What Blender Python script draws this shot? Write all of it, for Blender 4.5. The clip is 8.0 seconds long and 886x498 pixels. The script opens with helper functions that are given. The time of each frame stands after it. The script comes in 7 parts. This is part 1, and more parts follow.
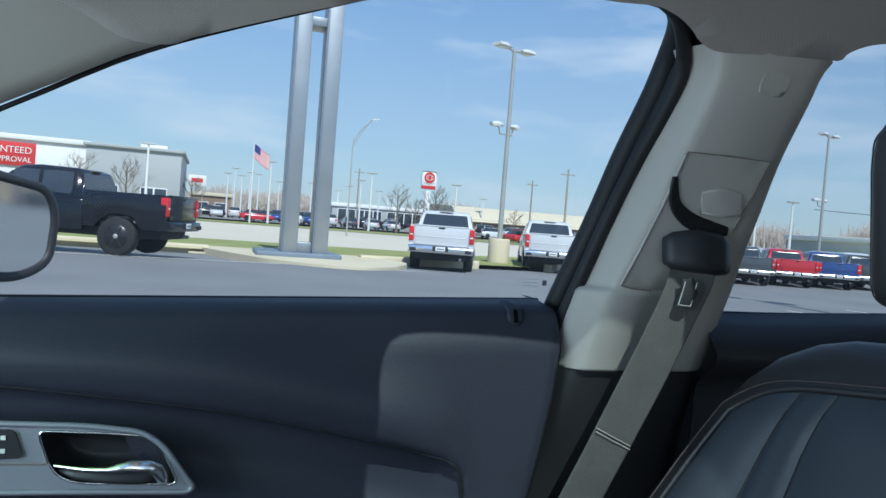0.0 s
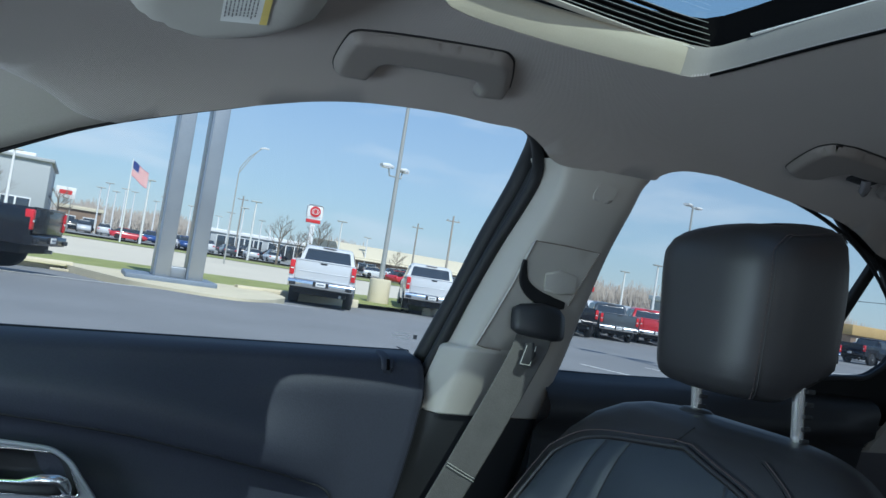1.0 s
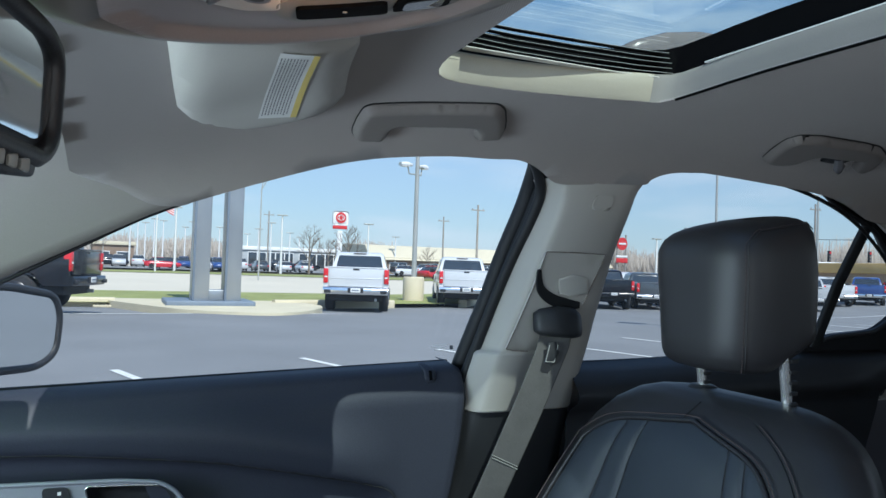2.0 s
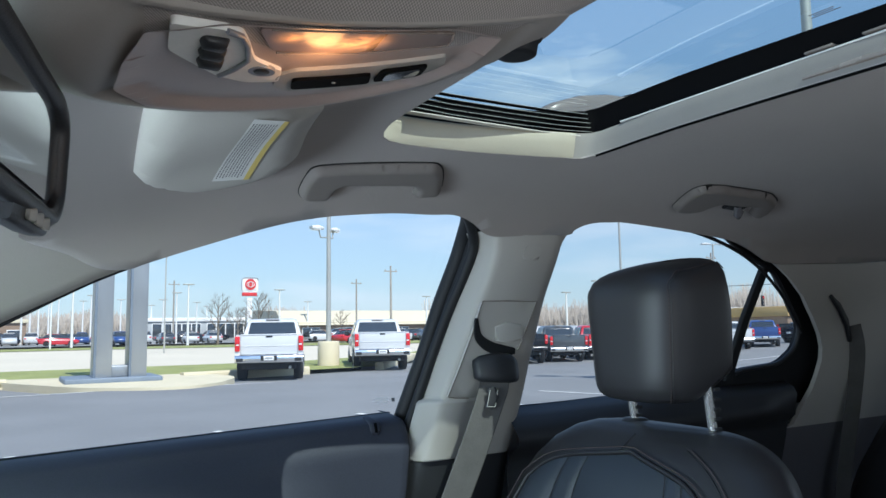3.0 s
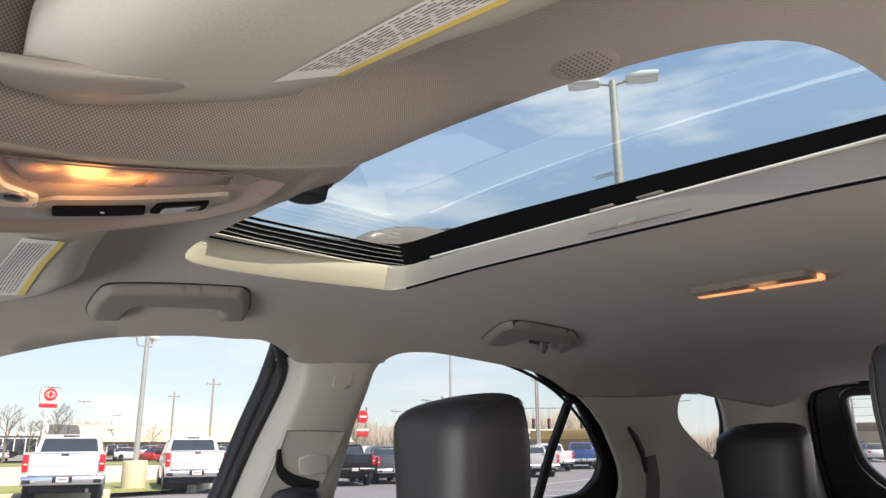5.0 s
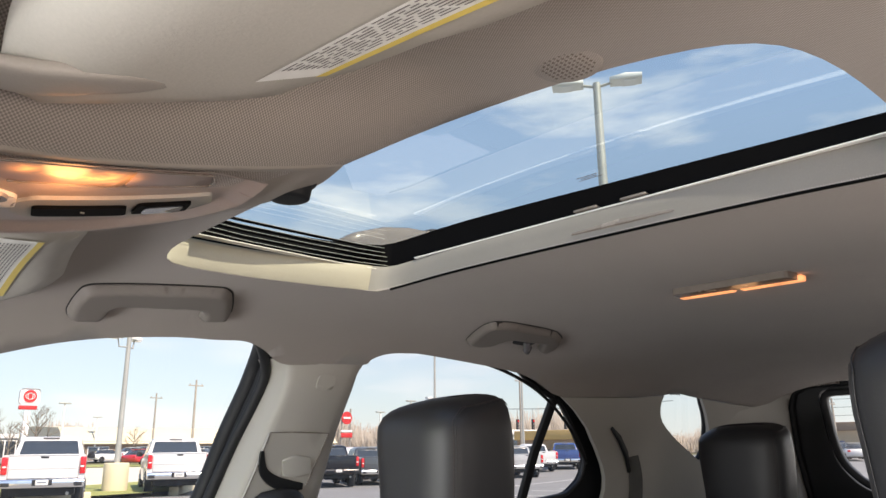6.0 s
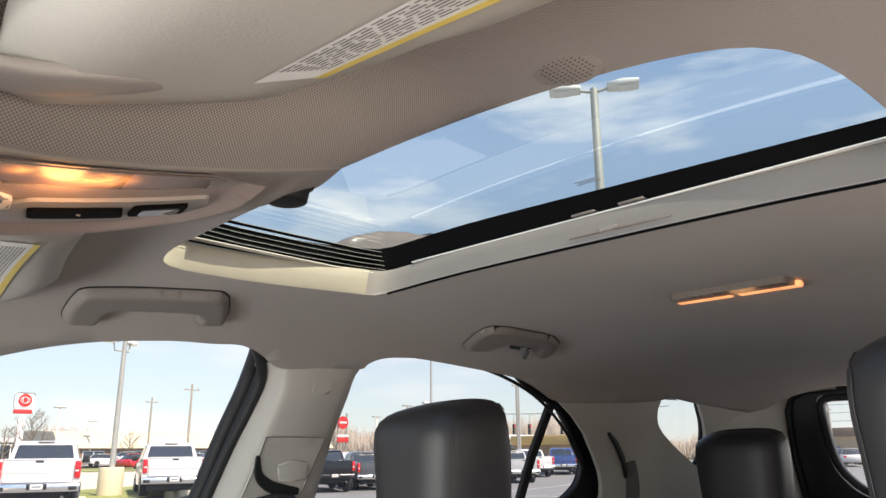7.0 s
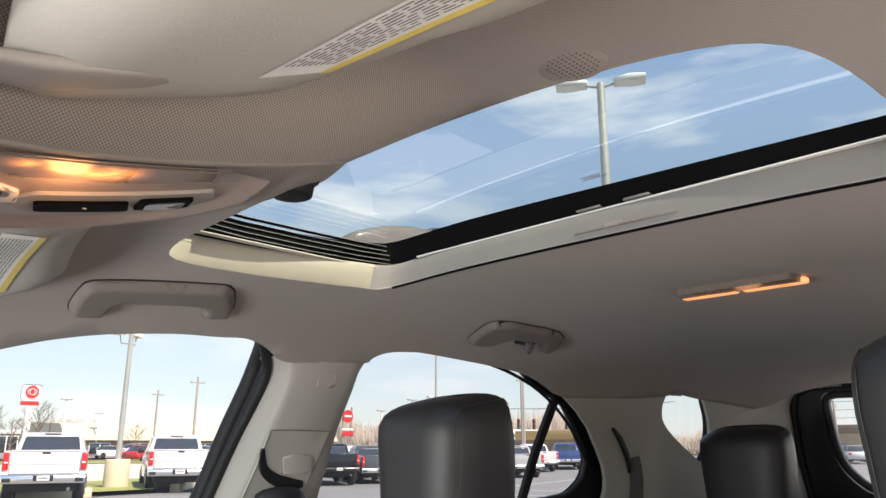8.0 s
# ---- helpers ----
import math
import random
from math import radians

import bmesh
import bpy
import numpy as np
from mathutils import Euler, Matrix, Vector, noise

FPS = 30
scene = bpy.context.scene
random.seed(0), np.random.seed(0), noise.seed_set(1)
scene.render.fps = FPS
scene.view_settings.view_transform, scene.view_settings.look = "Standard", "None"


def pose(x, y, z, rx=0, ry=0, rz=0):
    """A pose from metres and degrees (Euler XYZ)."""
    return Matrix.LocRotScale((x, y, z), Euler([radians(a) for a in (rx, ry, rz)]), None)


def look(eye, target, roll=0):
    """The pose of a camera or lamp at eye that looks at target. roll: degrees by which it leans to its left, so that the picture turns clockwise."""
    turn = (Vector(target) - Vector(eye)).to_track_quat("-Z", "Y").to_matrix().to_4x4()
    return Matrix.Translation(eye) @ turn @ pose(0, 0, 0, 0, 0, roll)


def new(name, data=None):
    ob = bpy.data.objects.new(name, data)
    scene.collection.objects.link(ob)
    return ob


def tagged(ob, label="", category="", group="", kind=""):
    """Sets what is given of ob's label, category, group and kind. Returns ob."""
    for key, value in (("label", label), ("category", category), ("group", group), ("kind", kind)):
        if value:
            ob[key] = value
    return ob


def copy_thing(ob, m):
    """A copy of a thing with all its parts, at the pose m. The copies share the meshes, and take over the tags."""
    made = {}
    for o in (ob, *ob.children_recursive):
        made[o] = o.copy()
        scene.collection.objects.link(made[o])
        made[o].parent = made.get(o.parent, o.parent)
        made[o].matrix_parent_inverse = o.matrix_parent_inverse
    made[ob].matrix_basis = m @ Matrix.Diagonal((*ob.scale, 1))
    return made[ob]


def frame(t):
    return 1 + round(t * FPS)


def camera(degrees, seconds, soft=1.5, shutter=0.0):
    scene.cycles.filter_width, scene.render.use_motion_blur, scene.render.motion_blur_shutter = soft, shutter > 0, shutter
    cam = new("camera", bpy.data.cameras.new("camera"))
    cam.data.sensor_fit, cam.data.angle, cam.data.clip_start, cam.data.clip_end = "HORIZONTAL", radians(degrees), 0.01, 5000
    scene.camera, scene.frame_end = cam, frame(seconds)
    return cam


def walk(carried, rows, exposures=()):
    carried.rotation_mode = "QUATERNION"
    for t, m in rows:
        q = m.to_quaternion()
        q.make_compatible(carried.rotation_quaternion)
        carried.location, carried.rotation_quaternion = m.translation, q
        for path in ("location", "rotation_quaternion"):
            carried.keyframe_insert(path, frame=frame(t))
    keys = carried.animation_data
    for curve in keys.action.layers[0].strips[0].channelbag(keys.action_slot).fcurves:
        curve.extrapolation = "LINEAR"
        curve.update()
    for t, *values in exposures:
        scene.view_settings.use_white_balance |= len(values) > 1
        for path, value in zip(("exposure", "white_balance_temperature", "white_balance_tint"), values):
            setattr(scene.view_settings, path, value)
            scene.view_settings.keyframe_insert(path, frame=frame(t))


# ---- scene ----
cam = camera(61.6, 8.0, shutter=0.0)
PATH = [
    (0, (0.072, -0.073, 1.295), (0.679, 1.831, 1.232), 4.4),
    (0.2, (0.047, -0.095, 1.307), (0.809, 1.754, 1.269), 5.8),
    (0.5, (0.021, -0.135, 1.319), (0.896, 1.662, 1.236), 7.3),
    (0.8, (0.011, -0.177, 1.314), (0.922, 1.603, 1.255), 8.6),
    (1, (0.009, -0.222, 1.324), (0.895, 1.569, 1.404), 8.9),
    (1.2, (-0.002, -0.269, 1.335), (0.801, 1.548, 1.561), 9.1),
    (2.3, (-0.06, -0.351, 1.369), (0.799, 1.455, 1.373), -0.4),
    (2.5, (-0.072, -0.354, 1.362), (0.837, 1.427, 1.402), -0.8),
    (3, (-0.103, -0.372, 1.351), (0.917, 1.335, 1.565), -0.9),
    (3.5, (-0.092, -0.381, 1.364), (1.043, 1.23, 1.702), -1.4),
    (4, (-0.087, -0.387, 1.368), (1.145, 1.13, 1.792), -1.4),
    (4.5, (-0.076, -0.391, 1.369), (1.224, 1.049, 1.857), -0.6),
    (6, (-0.074, -0.391, 1.37), (1.292, 0.975, 1.886), -0.5),
    (6.5, (-0.074, -0.39, 1.37), (1.296, 0.97, 1.892), -0.5),
    (7, (-0.073, -0.389, 1.37), (1.297, 0.969, 1.898), -0.4),
    (7.5, (-0.073, -0.39, 1.37), (1.293, 0.976, 1.889), -0.2),
    (8, (-0.073, -0.39, 1.37), (1.289, 0.981, 1.884), -0.0),
]
EXPO = [(0, -0.05, 5850, 6), (1.2, 0.0, 5850, 6), (2.5, 0.25, 6050, 9), (3.5, 0.38, 6250, 10), (4.5, 0.60, 7600, 19), (6.0, 0.69, 7850, 20), (8.0, 0.69, 7850, 20)]
walk(cam, [(t, look(eye, target, roll)) for t, eye, target, roll in PATH], EXPO)

from mathutils import geometry

# ---- sky and sun ----
SUN_WAY = Vector((0.005, -0.62, 0.79)).normalized()  # towards the sun
world = bpy.data.worlds.new("world")
scene.world = world
world.use_nodes = True
wn, wl = world.node_tree.nodes, world.node_tree.links
wn.clear()
sky = wn.new("ShaderNodeTexSky")
sky.sky_type, sky.sun_disc = "NISHITA", False
sky.sun_elevation = math.asin(SUN_WAY.z)
sky.sun_rotation = math.atan2(SUN_WAY.x, SUN_WAY.y)
sky.air_density, sky.dust_density, sky.ozone_density = 1.0, 0.15, 3.0
wc = wn.new("ShaderNodeTexCoord")
wm = wn.new("ShaderNodeMapping")
wm.inputs["Scale"].default_value = (1.0, 1.0, 4.5)
wnoise = wn.new("ShaderNodeTexNoise")
wnoise.inputs["Scale"].default_value = 3.2
wnoise.inputs["Detail"].default_value = 7.0
wnoise.inputs["Roughness"].default_value = 0.56
wramp = wn.new("ShaderNodeValToRGB")
wramp.color_ramp.elements[0].position, wramp.color_ramp.elements[1].position = 0.52, 0.74
wmix = wn.new("ShaderNodeMixRGB")
wmix.inputs["Color2"].default_value = (6.6, 6.9, 7.3, 1)
wscale = wn.new("ShaderNodeMath")
wscale.operation = "MULTIPLY"
wscale.inputs[1].default_value = 0.62
wbg = wn.new("ShaderNodeBackground")
wbg.inputs["Strength"].default_value = 0.15
wout = wn.new("ShaderNodeOutputWorld")
wl.new(wc.outputs["Generated"], wm.inputs["Vector"])
wl.new(wm.outputs["Vector"], wnoise.inputs["Vector"])
wl.new(wnoise.outputs["Fac"], wramp.inputs["Fac"])
wl.new(wramp.outputs["Color"], wscale.inputs[0])
wl.new(wscale.outputs[0], wmix.inputs["Fac"])
wtint = wn.new("ShaderNodeMixRGB")
wtint.blend_type, wtint.inputs["Fac"].default_value, wtint.inputs["Color2"].default_value = "MULTIPLY", 1.0, (0.74, 1.0, 1.12, 1)
wsep = wn.new("ShaderNodeSeparateXYZ")
whor = wn.new("ShaderNodeMapRange")
whor.inputs["From Min"].default_value, whor.inputs["From Max"].default_value = 0.0, 0.40
whor.inputs["To Min"].default_value, whor.inputs["To Max"].default_value = 0.58, 1.0
wdim = wn.new("ShaderNodeMixRGB")
wdim.blend_type, wdim.inputs["Fac"].default_value = "MULTIPLY", 1.0
wl.new(wc.outputs["Generated"], wsep.inputs["Vector"])
wl.new(wsep.outputs["Z"], whor.inputs["Value"])
wl.new(sky.outputs["Color"], wdim.inputs["Color1"])
wl.new(whor.outputs["Result"], wdim.inputs["Color2"])
wl.new(wdim.outputs["Color"], wtint.inputs["Color1"])
wl.new(wtint.outputs["Color"], wmix.inputs["Color1"])
whaze = wn.new("ShaderNodeValToRGB")
whaze.color_ramp.interpolation = "EASE"
for pos, val in ((0.0, 0.70), (0.10, 0.54), (0.35, 0.22), (0.65, 0.04), (1.0, 0.0)):
    e = whaze.color_ramp.elements[0] if pos == 0 else whaze.color_ramp.elements[-1] if pos == 1 else whaze.color_ramp.elements.new(pos)
    e.position, e.color = pos, (val, val, val, 1)
wair = wn.new("ShaderNodeMixRGB")
wair.inputs["Color2"].default_value = (4.0, 4.5, 5.2, 1)
wl.new(wsep.outputs["Z"], whaze.inputs["Fac"])
wl.new(whaze.outputs["Color"], wair.inputs["Fac"])
wl.new(wmix.outputs["Color"], wair.inputs["Color1"])
wl.new(wair.outputs["Color"], wbg.inputs["Color"])
wl.new(wbg.outputs["Background"], wout.inputs["Surface"])

sun = new("sun", bpy.data.lights.new("sun", "SUN"))
sun.data.energy, sun.data.angle, sun.data.color = 4.7, radians(0.53), (1.0, 0.95, 0.87)
sun.matrix_world = look(SUN_WAY * 50, (0, 0, 0))


def window_light(name, eye, target, wide, high, power, color=(0.94, 0.97, 1.0)):
    """An area lamp in a window's opening, added to the sky's own light to brighten the cabin."""
    ob = new(name, bpy.data.lights.new(name, "AREA"))
    ob.data.shape, ob.data.size, ob.data.size_y, ob.data.energy, ob.data.color = "RECTANGLE", wide, high, power, color
    ob.matrix_world = look(eye, target)
    return tagged(ob, "added area lamp for daylight in a window opening", "light")


window_light("windshield_daylight", (-0.66, 0.20, 1.25), (0.35, 0.20, 1.53), 1.0, 0.46, 17.0, (0.76, 0.89, 1.0))
# tilted up: added for sunlight bounced onto the visor and headliner
window_light("driver_window_daylight", (0.0, -0.78, 1.22), (0.0, -0.28, 2.07), 0.85, 0.30, 5.2, (1.0, 0.95, 0.89))
window_light("rear_window_daylight", (1.1, -0.76, 1.34), (1.1, 0.4, 1.35), 0.65, 0.24, 0.65, (1.0, 0.95, 0.90))
window_light("tailgate_daylight", (2.48, 0.02, 1.36), (1.5, 0.02, 1.25), 0.8, 0.34, 0.65)


# ---- materials ----
def nodes_of(name):
    m = bpy.data.materials.new(name)
    m.use_nodes = True
    return m, m.node_tree.nodes, m.node_tree.links, m.node_tree.nodes["Principled BSDF"]


def surface(name, color, rough=0.5, metal=0.0, vary=0.15, scale=6.0, fine=220.0, bump=0.15, depth=0.002, spec=0.5, coat=0.0, piece=0.0):
    """A procedural surface: colour varied at two scales, roughness varied with it, fine relief."""
    m, n, l, p = nodes_of(name)
    tc = n.new("ShaderNodeTexCoord")
    big, small = n.new("ShaderNodeTexNoise"), n.new("ShaderNodeTexNoise")
    big.inputs["Scale"].default_value, big.inputs["Detail"].default_value = scale, 5.0
    small.inputs["Scale"].default_value, small.inputs["Detail"].default_value = fine, 3.0
    l.new(tc.outputs["Object"], big.inputs["Vector"])
    l.new(tc.outputs["Object"], small.inputs["Vector"])
    add = n.new("ShaderNodeMath")
    add.operation = "ADD"
    l.new(big.outputs["Fac"], add.inputs[0])
    l.new(small.outputs["Fac"], add.inputs[1])
    rng = n.new("ShaderNodeMapRange")
    rng.inputs["From Min"].default_value, rng.inputs["From Max"].default_value = 0.6, 1.4
    rng.inputs["To Min"].default_value, rng.inputs["To Max"].default_value = 1 - vary, 1 + vary
    l.new(add.outputs[0], rng.inputs["Value"])
    mix = n.new("ShaderNodeMixRGB")
    mix.blend_type, mix.inputs["Fac"].default_value = "MULTIPLY", 1.0
    mix.inputs["Color1"].default_value = (*color, 1)
    l.new(rng.outputs["Result"], mix.inputs["Color2"])
    out = mix.outputs["Color"]
    if piece:
        info, pr, mul = n.new("ShaderNodeObjectInfo"), n.new("ShaderNodeMapRange"), n.new("ShaderNodeMixRGB")
        pr.inputs["To Min"].default_value, pr.inputs["To Max"].default_value = 1 - piece, 1 + piece
        mul.blend_type, mul.inputs["Fac"].default_value = "MULTIPLY", 1.0
        l.new(info.outputs["Random"], pr.inputs["Value"])
        l.new(out, mul.inputs["Color1"])
        l.new(pr.outputs["Result"], mul.inputs["Color2"])
        out = mul.outputs["Color"]
    l.new(out, p.inputs["Base Color"])
    rr = n.new("ShaderNodeMapRange")
    rr.inputs["To Min"].default_value, rr.inputs["To Max"].default_value = max(rough - 0.08, 0.02), min(rough + 0.08, 1)
    l.new(big.outputs["Fac"], rr.inputs["Value"])
    l.new(rr.outputs["Result"], p.inputs["Roughness"])
    p.inputs["Metallic"].default_value = metal
    p.inputs["Specular IOR Level"].default_value = spec
    p.inputs["Coat Weight"].default_value = coat
    p.inputs["Coat Roughness"].default_value = 0.06
    if bump:
        b = n.new("ShaderNodeBump")
        b.inputs["Strength"].default_value, b.inputs["Distance"].default_value = bump, depth
        l.new(small.outputs["Fac"], b.inputs["Height"])
        l.new(b.outputs["Normal"], p.inputs["Normal"])
    return m


def woven(name, color, period=0.0015, contrast=0.22, rough=0.95):
    """A knitted headliner cloth: a diagonal lattice of small holes over a soft unevenness."""
    m, n, l, p = nodes_of(name)
    tc, mp = n.new("ShaderNodeTexCoord"), n.new("ShaderNodeMapping")
    mp.inputs["Rotation"].default_value = (0.3, 0.2, radians(83))
    l.new(tc.outputs["Object"], mp.inputs["Vector"])
    sep = n.new("ShaderNodeSeparateXYZ")
    l.new(mp.outputs["Vector"], sep.inputs["Vector"])
    waves = []
    for axis in ("X", "Y"):
        k, s = n.new("ShaderNodeMath"), n.new("ShaderNodeMath")
        k.operation, k.inputs[1].default_value = "MULTIPLY", 2 * math.pi / period
        s.operation = "SINE"
        l.new(sep.outputs[axis], k.inputs[0])
        l.new(k.outputs[0], s.inputs[0])
        waves.append(s)
    prod = n.new("ShaderNodeMath")
    prod.operation = "MULTIPLY"
    l.new(waves[0].outputs[0], prod.inputs[0])
    l.new(waves[1].outputs[0], prod.inputs[1])
    big = n.new("ShaderNodeTexNoise")
    big.inputs["Scale"].default_value, big.inputs["Detail"].default_value = 5.0, 6.0
    l.new(tc.outputs["Object"], big.inputs["Vector"])
    rng, rb = n.new("ShaderNodeMapRange"), n.new("ShaderNodeMapRange")
    rng.inputs["From Min"].default_value, rng.inputs["From Max"].default_value = -0.6, 0.7
    rng.inputs["To Min"].default_value, rng.inputs["To Max"].default_value = 1 - contrast, 1 + contrast * 0.6
    rb.inputs["To Min"].default_value, rb.inputs["To Max"].default_value = 0.86, 1.13
    l.new(prod.outputs[0], rng.inputs["Value"])
    l.new(big.outputs["Fac"], rb.inputs["Value"])
    mul, mix = n.new("ShaderNodeMath"), n.new("ShaderNodeMixRGB")
    mul.operation = "MULTIPLY"
    l.new(rng.outputs["Result"], mul.inputs[0])
    l.new(rb.outputs["Result"], mul.inputs[1])
    mix.blend_type, mix.inputs["Fac"].default_value, mix.inputs["Color1"].default_value = "MULTIPLY", 1.0, (*color, 1)
    l.new(mul.outputs[0], mix.inputs["Color2"])
    l.new(mix.outputs["Color"], p.inputs["Base Color"])
    b = n.new("ShaderNodeBump")
    b.inputs["Strength"].default_value, b.inputs["Distance"].default_value = 0.35, 0.0006
    l.new(prod.outputs[0], b.inputs["Height"])
    l.new(b.outputs["Normal"], p.inputs["Normal"])
    p.inputs["Roughness"].default_value, p.inputs["Specular IOR Level"].default_value = rough, 0.15
    p.inputs["Sheen Weight"].default_value = 0.15
    return m


def pane_glass(name, tint, gloss=0.6, veil=0.0):
    """Thin car glass: tinted clear, with mirror gloss by Fresnel and a translucent film that puts a pale haze over the
    view.
    """
    m, n, l, p = nodes_of(name)
    n.remove(p)
    tr, gl, mx, fr, p5, sc, k = (n.new("ShaderNode" + s) for s in ("BsdfTransparent", "BsdfGlossy", "MixShader", "LayerWeight", "Math", "Math", "Math"))
    tr.inputs["Color"].default_value = (*tint, 1)
    gl.inputs["Roughness"].default_value, gl.inputs["Color"].default_value = 0.01, (1, 1, 1, 1)
    fr.inputs["Blend"].default_value = 0.5
    p5.operation, p5.inputs[1].default_value = "POWER", 5.0
    sc.operation, sc.inputs[1].default_value, sc.inputs[2].default_value = "MULTIPLY_ADD", 0.92, 0.045
    k.operation, k.inputs[1].default_value, k.use_clamp = "MULTIPLY", gloss, True
    l.new(fr.outputs["Facing"], p5.inputs[0])
    l.new(p5.outputs[0], sc.inputs[0])
    l.new(sc.outputs[0], k.inputs[0])
    l.new(k.outputs[0], mx.inputs["Fac"])
    l.new(tr.outputs["BSDF"], mx.inputs[1])
    l.new(gl.outputs["BSDF"], mx.inputs[2])
    film, over, dn, dr = n.new("ShaderNodeBsdfTranslucent"), n.new("ShaderNodeMixShader"), n.new("ShaderNodeTexNoise"), n.new("ShaderNodeMapRange")
    film.inputs["Color"].default_value = (0.9, 0.9, 0.88, 1)
    dn.inputs["Scale"].default_value, dn.inputs["Detail"].default_value = 7.0, 6.0
    dr.inputs["To Min"].default_value, dr.inputs["To Max"].default_value = veil * 0.6, veil * 1.4
    l.new(n.new("ShaderNodeTexCoord").outputs["Object"], dn.inputs["Vector"])
    l.new(dn.outputs["Fac"], dr.inputs["Value"])
    l.new(dr.outputs["Result"], over.inputs["Fac"])
    l.new(mx.outputs["Shader"], over.inputs[1])
    l.new(film.outputs["BSDF"], over.inputs[2])
    l.new(over.outputs["Shader"], n["Material Output"].inputs["Surface"])
    return m


def glowing(name, color, strength):
    m, n, l, p = nodes_of(name)
    p.inputs["Base Color"].default_value = (*[c * 0.8 for c in color], 1)
    p.inputs["Emission Color"].default_value = (*color, 1)
    noise_t = n.new("ShaderNodeTexNoise")
    noise_t.inputs["Scale"].default_value = 38
    tc, r = n.new("ShaderNodeTexCoord"), n.new("ShaderNodeMapRange")
    r.inputs["To Min"].default_value, r.inputs["To Max"].default_value = strength * 0.02, strength * 1.9
    l.new(tc.outputs["Object"], noise_t.inputs["Vector"])
    l.new(noise_t.outputs["Fac"], r.inputs["Value"])
    l.new(r.outputs["Result"], p.inputs["Emission Strength"])
    return m


def bulb_lens(name, color, glow, bulbs, reach, strength):
    """A smoked lens over lit bulbs: each bulb glows through it, unevenly, and fades within its reach."""
    m, n, l, p = nodes_of(name)
    p.inputs["Base Color"].default_value, p.inputs["Roughness"].default_value = (*color, 1), 0.3
    tc, nz = n.new("ShaderNodeTexCoord"), n.new("ShaderNodeTexNoise")
    nz.inputs["Scale"].default_value, nz.inputs["Detail"].default_value, nz.inputs["Distortion"].default_value = 90, 4.0, 1.2
    l.new(tc.outputs["Object"], nz.inputs["Vector"])
    total = None
    for at, size in bulbs:
        dist, rng, pw, mul = n.new("ShaderNodeVectorMath"), n.new("ShaderNodeMapRange"), n.new("ShaderNodeMath"), n.new("ShaderNodeMath")
        dist.operation, dist.inputs[1].default_value = "DISTANCE", at
        l.new(tc.outputs["Object"], dist.inputs[0])
        rng.inputs["From Min"].default_value, rng.inputs["From Max"].default_value = 0.0, reach * size
        rng.inputs["To Min"].default_value, rng.inputs["To Max"].default_value = 1.0, 0.0
        l.new(dist.outputs["Value"], rng.inputs["Value"])
        pw.operation, pw.inputs[1].default_value = "POWER", 2.6
        l.new(rng.outputs["Result"], pw.inputs[0])
        mul.operation, mul.inputs[1].default_value = "MULTIPLY", size
        l.new(pw.outputs[0], mul.inputs[0])
        if total is None:
            total = mul
        else:
            add = n.new("ShaderNodeMath")
            l.new(total.outputs[0], add.inputs[0])
            l.new(mul.outputs[0], add.inputs[1])
            total = add
    nr, k = n.new("ShaderNodeMapRange"), n.new("ShaderNodeMath")
    nr.inputs["From Min"].default_value, nr.inputs["From Max"].default_value = 0.3, 0.75
    nr.inputs["To Min"].default_value, nr.inputs["To Max"].default_value = strength * 0.35, strength * 1.6
    l.new(nz.outputs["Fac"], nr.inputs["Value"])
    k.operation = "MULTIPLY"
    l.new(total.outputs[0], k.inputs[0])
    l.new(nr.outputs["Result"], k.inputs[1])
    p.inputs["Emission Color"].default_value = (*glow, 1)
    l.new(k.outputs[0], p.inputs["Emission Strength"])
    return m


def translucent(name, color):
    m, n, l, p = nodes_of(name)
    p.inputs["Base Color"].default_value = (*color, 1)
    p.inputs["Roughness"].default_value = 0.5
    t, mx = n.new("ShaderNodeBsdfTranslucent"), n.new("ShaderNodeMixShader")
    t.inputs["Color"].default_value = (*color, 1)
    mx.inputs["Fac"].default_value = 0.6
    l.new(p.outputs["BSDF"], mx.inputs[1])
    l.new(t.outputs["BSDF"], mx.inputs[2])
    l.new(mx.outputs["Shader"], n["Material Output"].inputs["Surface"])
    return m


M_LINER = woven("headliner cloth", (0.352, 0.316, 0.297), 0.0019, 0.40)
M_VISOR = surface("visor vinyl", (0.46, 0.435, 0.395), 0.7, vary=0.06, scale=12, fine=700, bump=0.2, depth=0.0006, spec=0.3)
M_TRIM = surface("grey trim plastic", (0.41, 0.39, 0.36), 0.62, vary=0.05, scale=9, fine=900, bump=0.25, depth=0.0005, spec=0.35)
M_TRIM_LIGHT = surface("pale edge trim", (0.60, 0.56, 0.49), 0.9, vary=0.05, scale=20, fine=800, bump=0.2, depth=0.0004, spec=0.1)
M_BLACK = surface("black grained plastic", (0.024, 0.025, 0.028), 0.48, vary=0.2, scale=7, fine=650, bump=0.35, depth=0.0006, spec=0.4)
M_DOOR = surface("dark door vinyl", (0.031, 0.0345, 0.049), 0.52, vary=0.2, scale=5, fine=500, bump=0.3, depth=0.0007, spec=0.32)
M_SEAL = surface("black rubber", (0.012, 0.013, 0.015), 0.6, vary=0.2, scale=15, fine=400, bump=0.1, spec=0.35)
M_LEATHER = surface("black leather", (0.025, 0.0245, 0.027), 0.44, vary=0.2, scale=6, fine=900, bump=0.25, depth=0.0008, spec=0.44)
M_INSERT = surface("slate leather insert", (0.029, 0.036, 0.047), 0.52, vary=0.18, scale=8, fine=900, bump=0.45, depth=0.0006, spec=0.45)
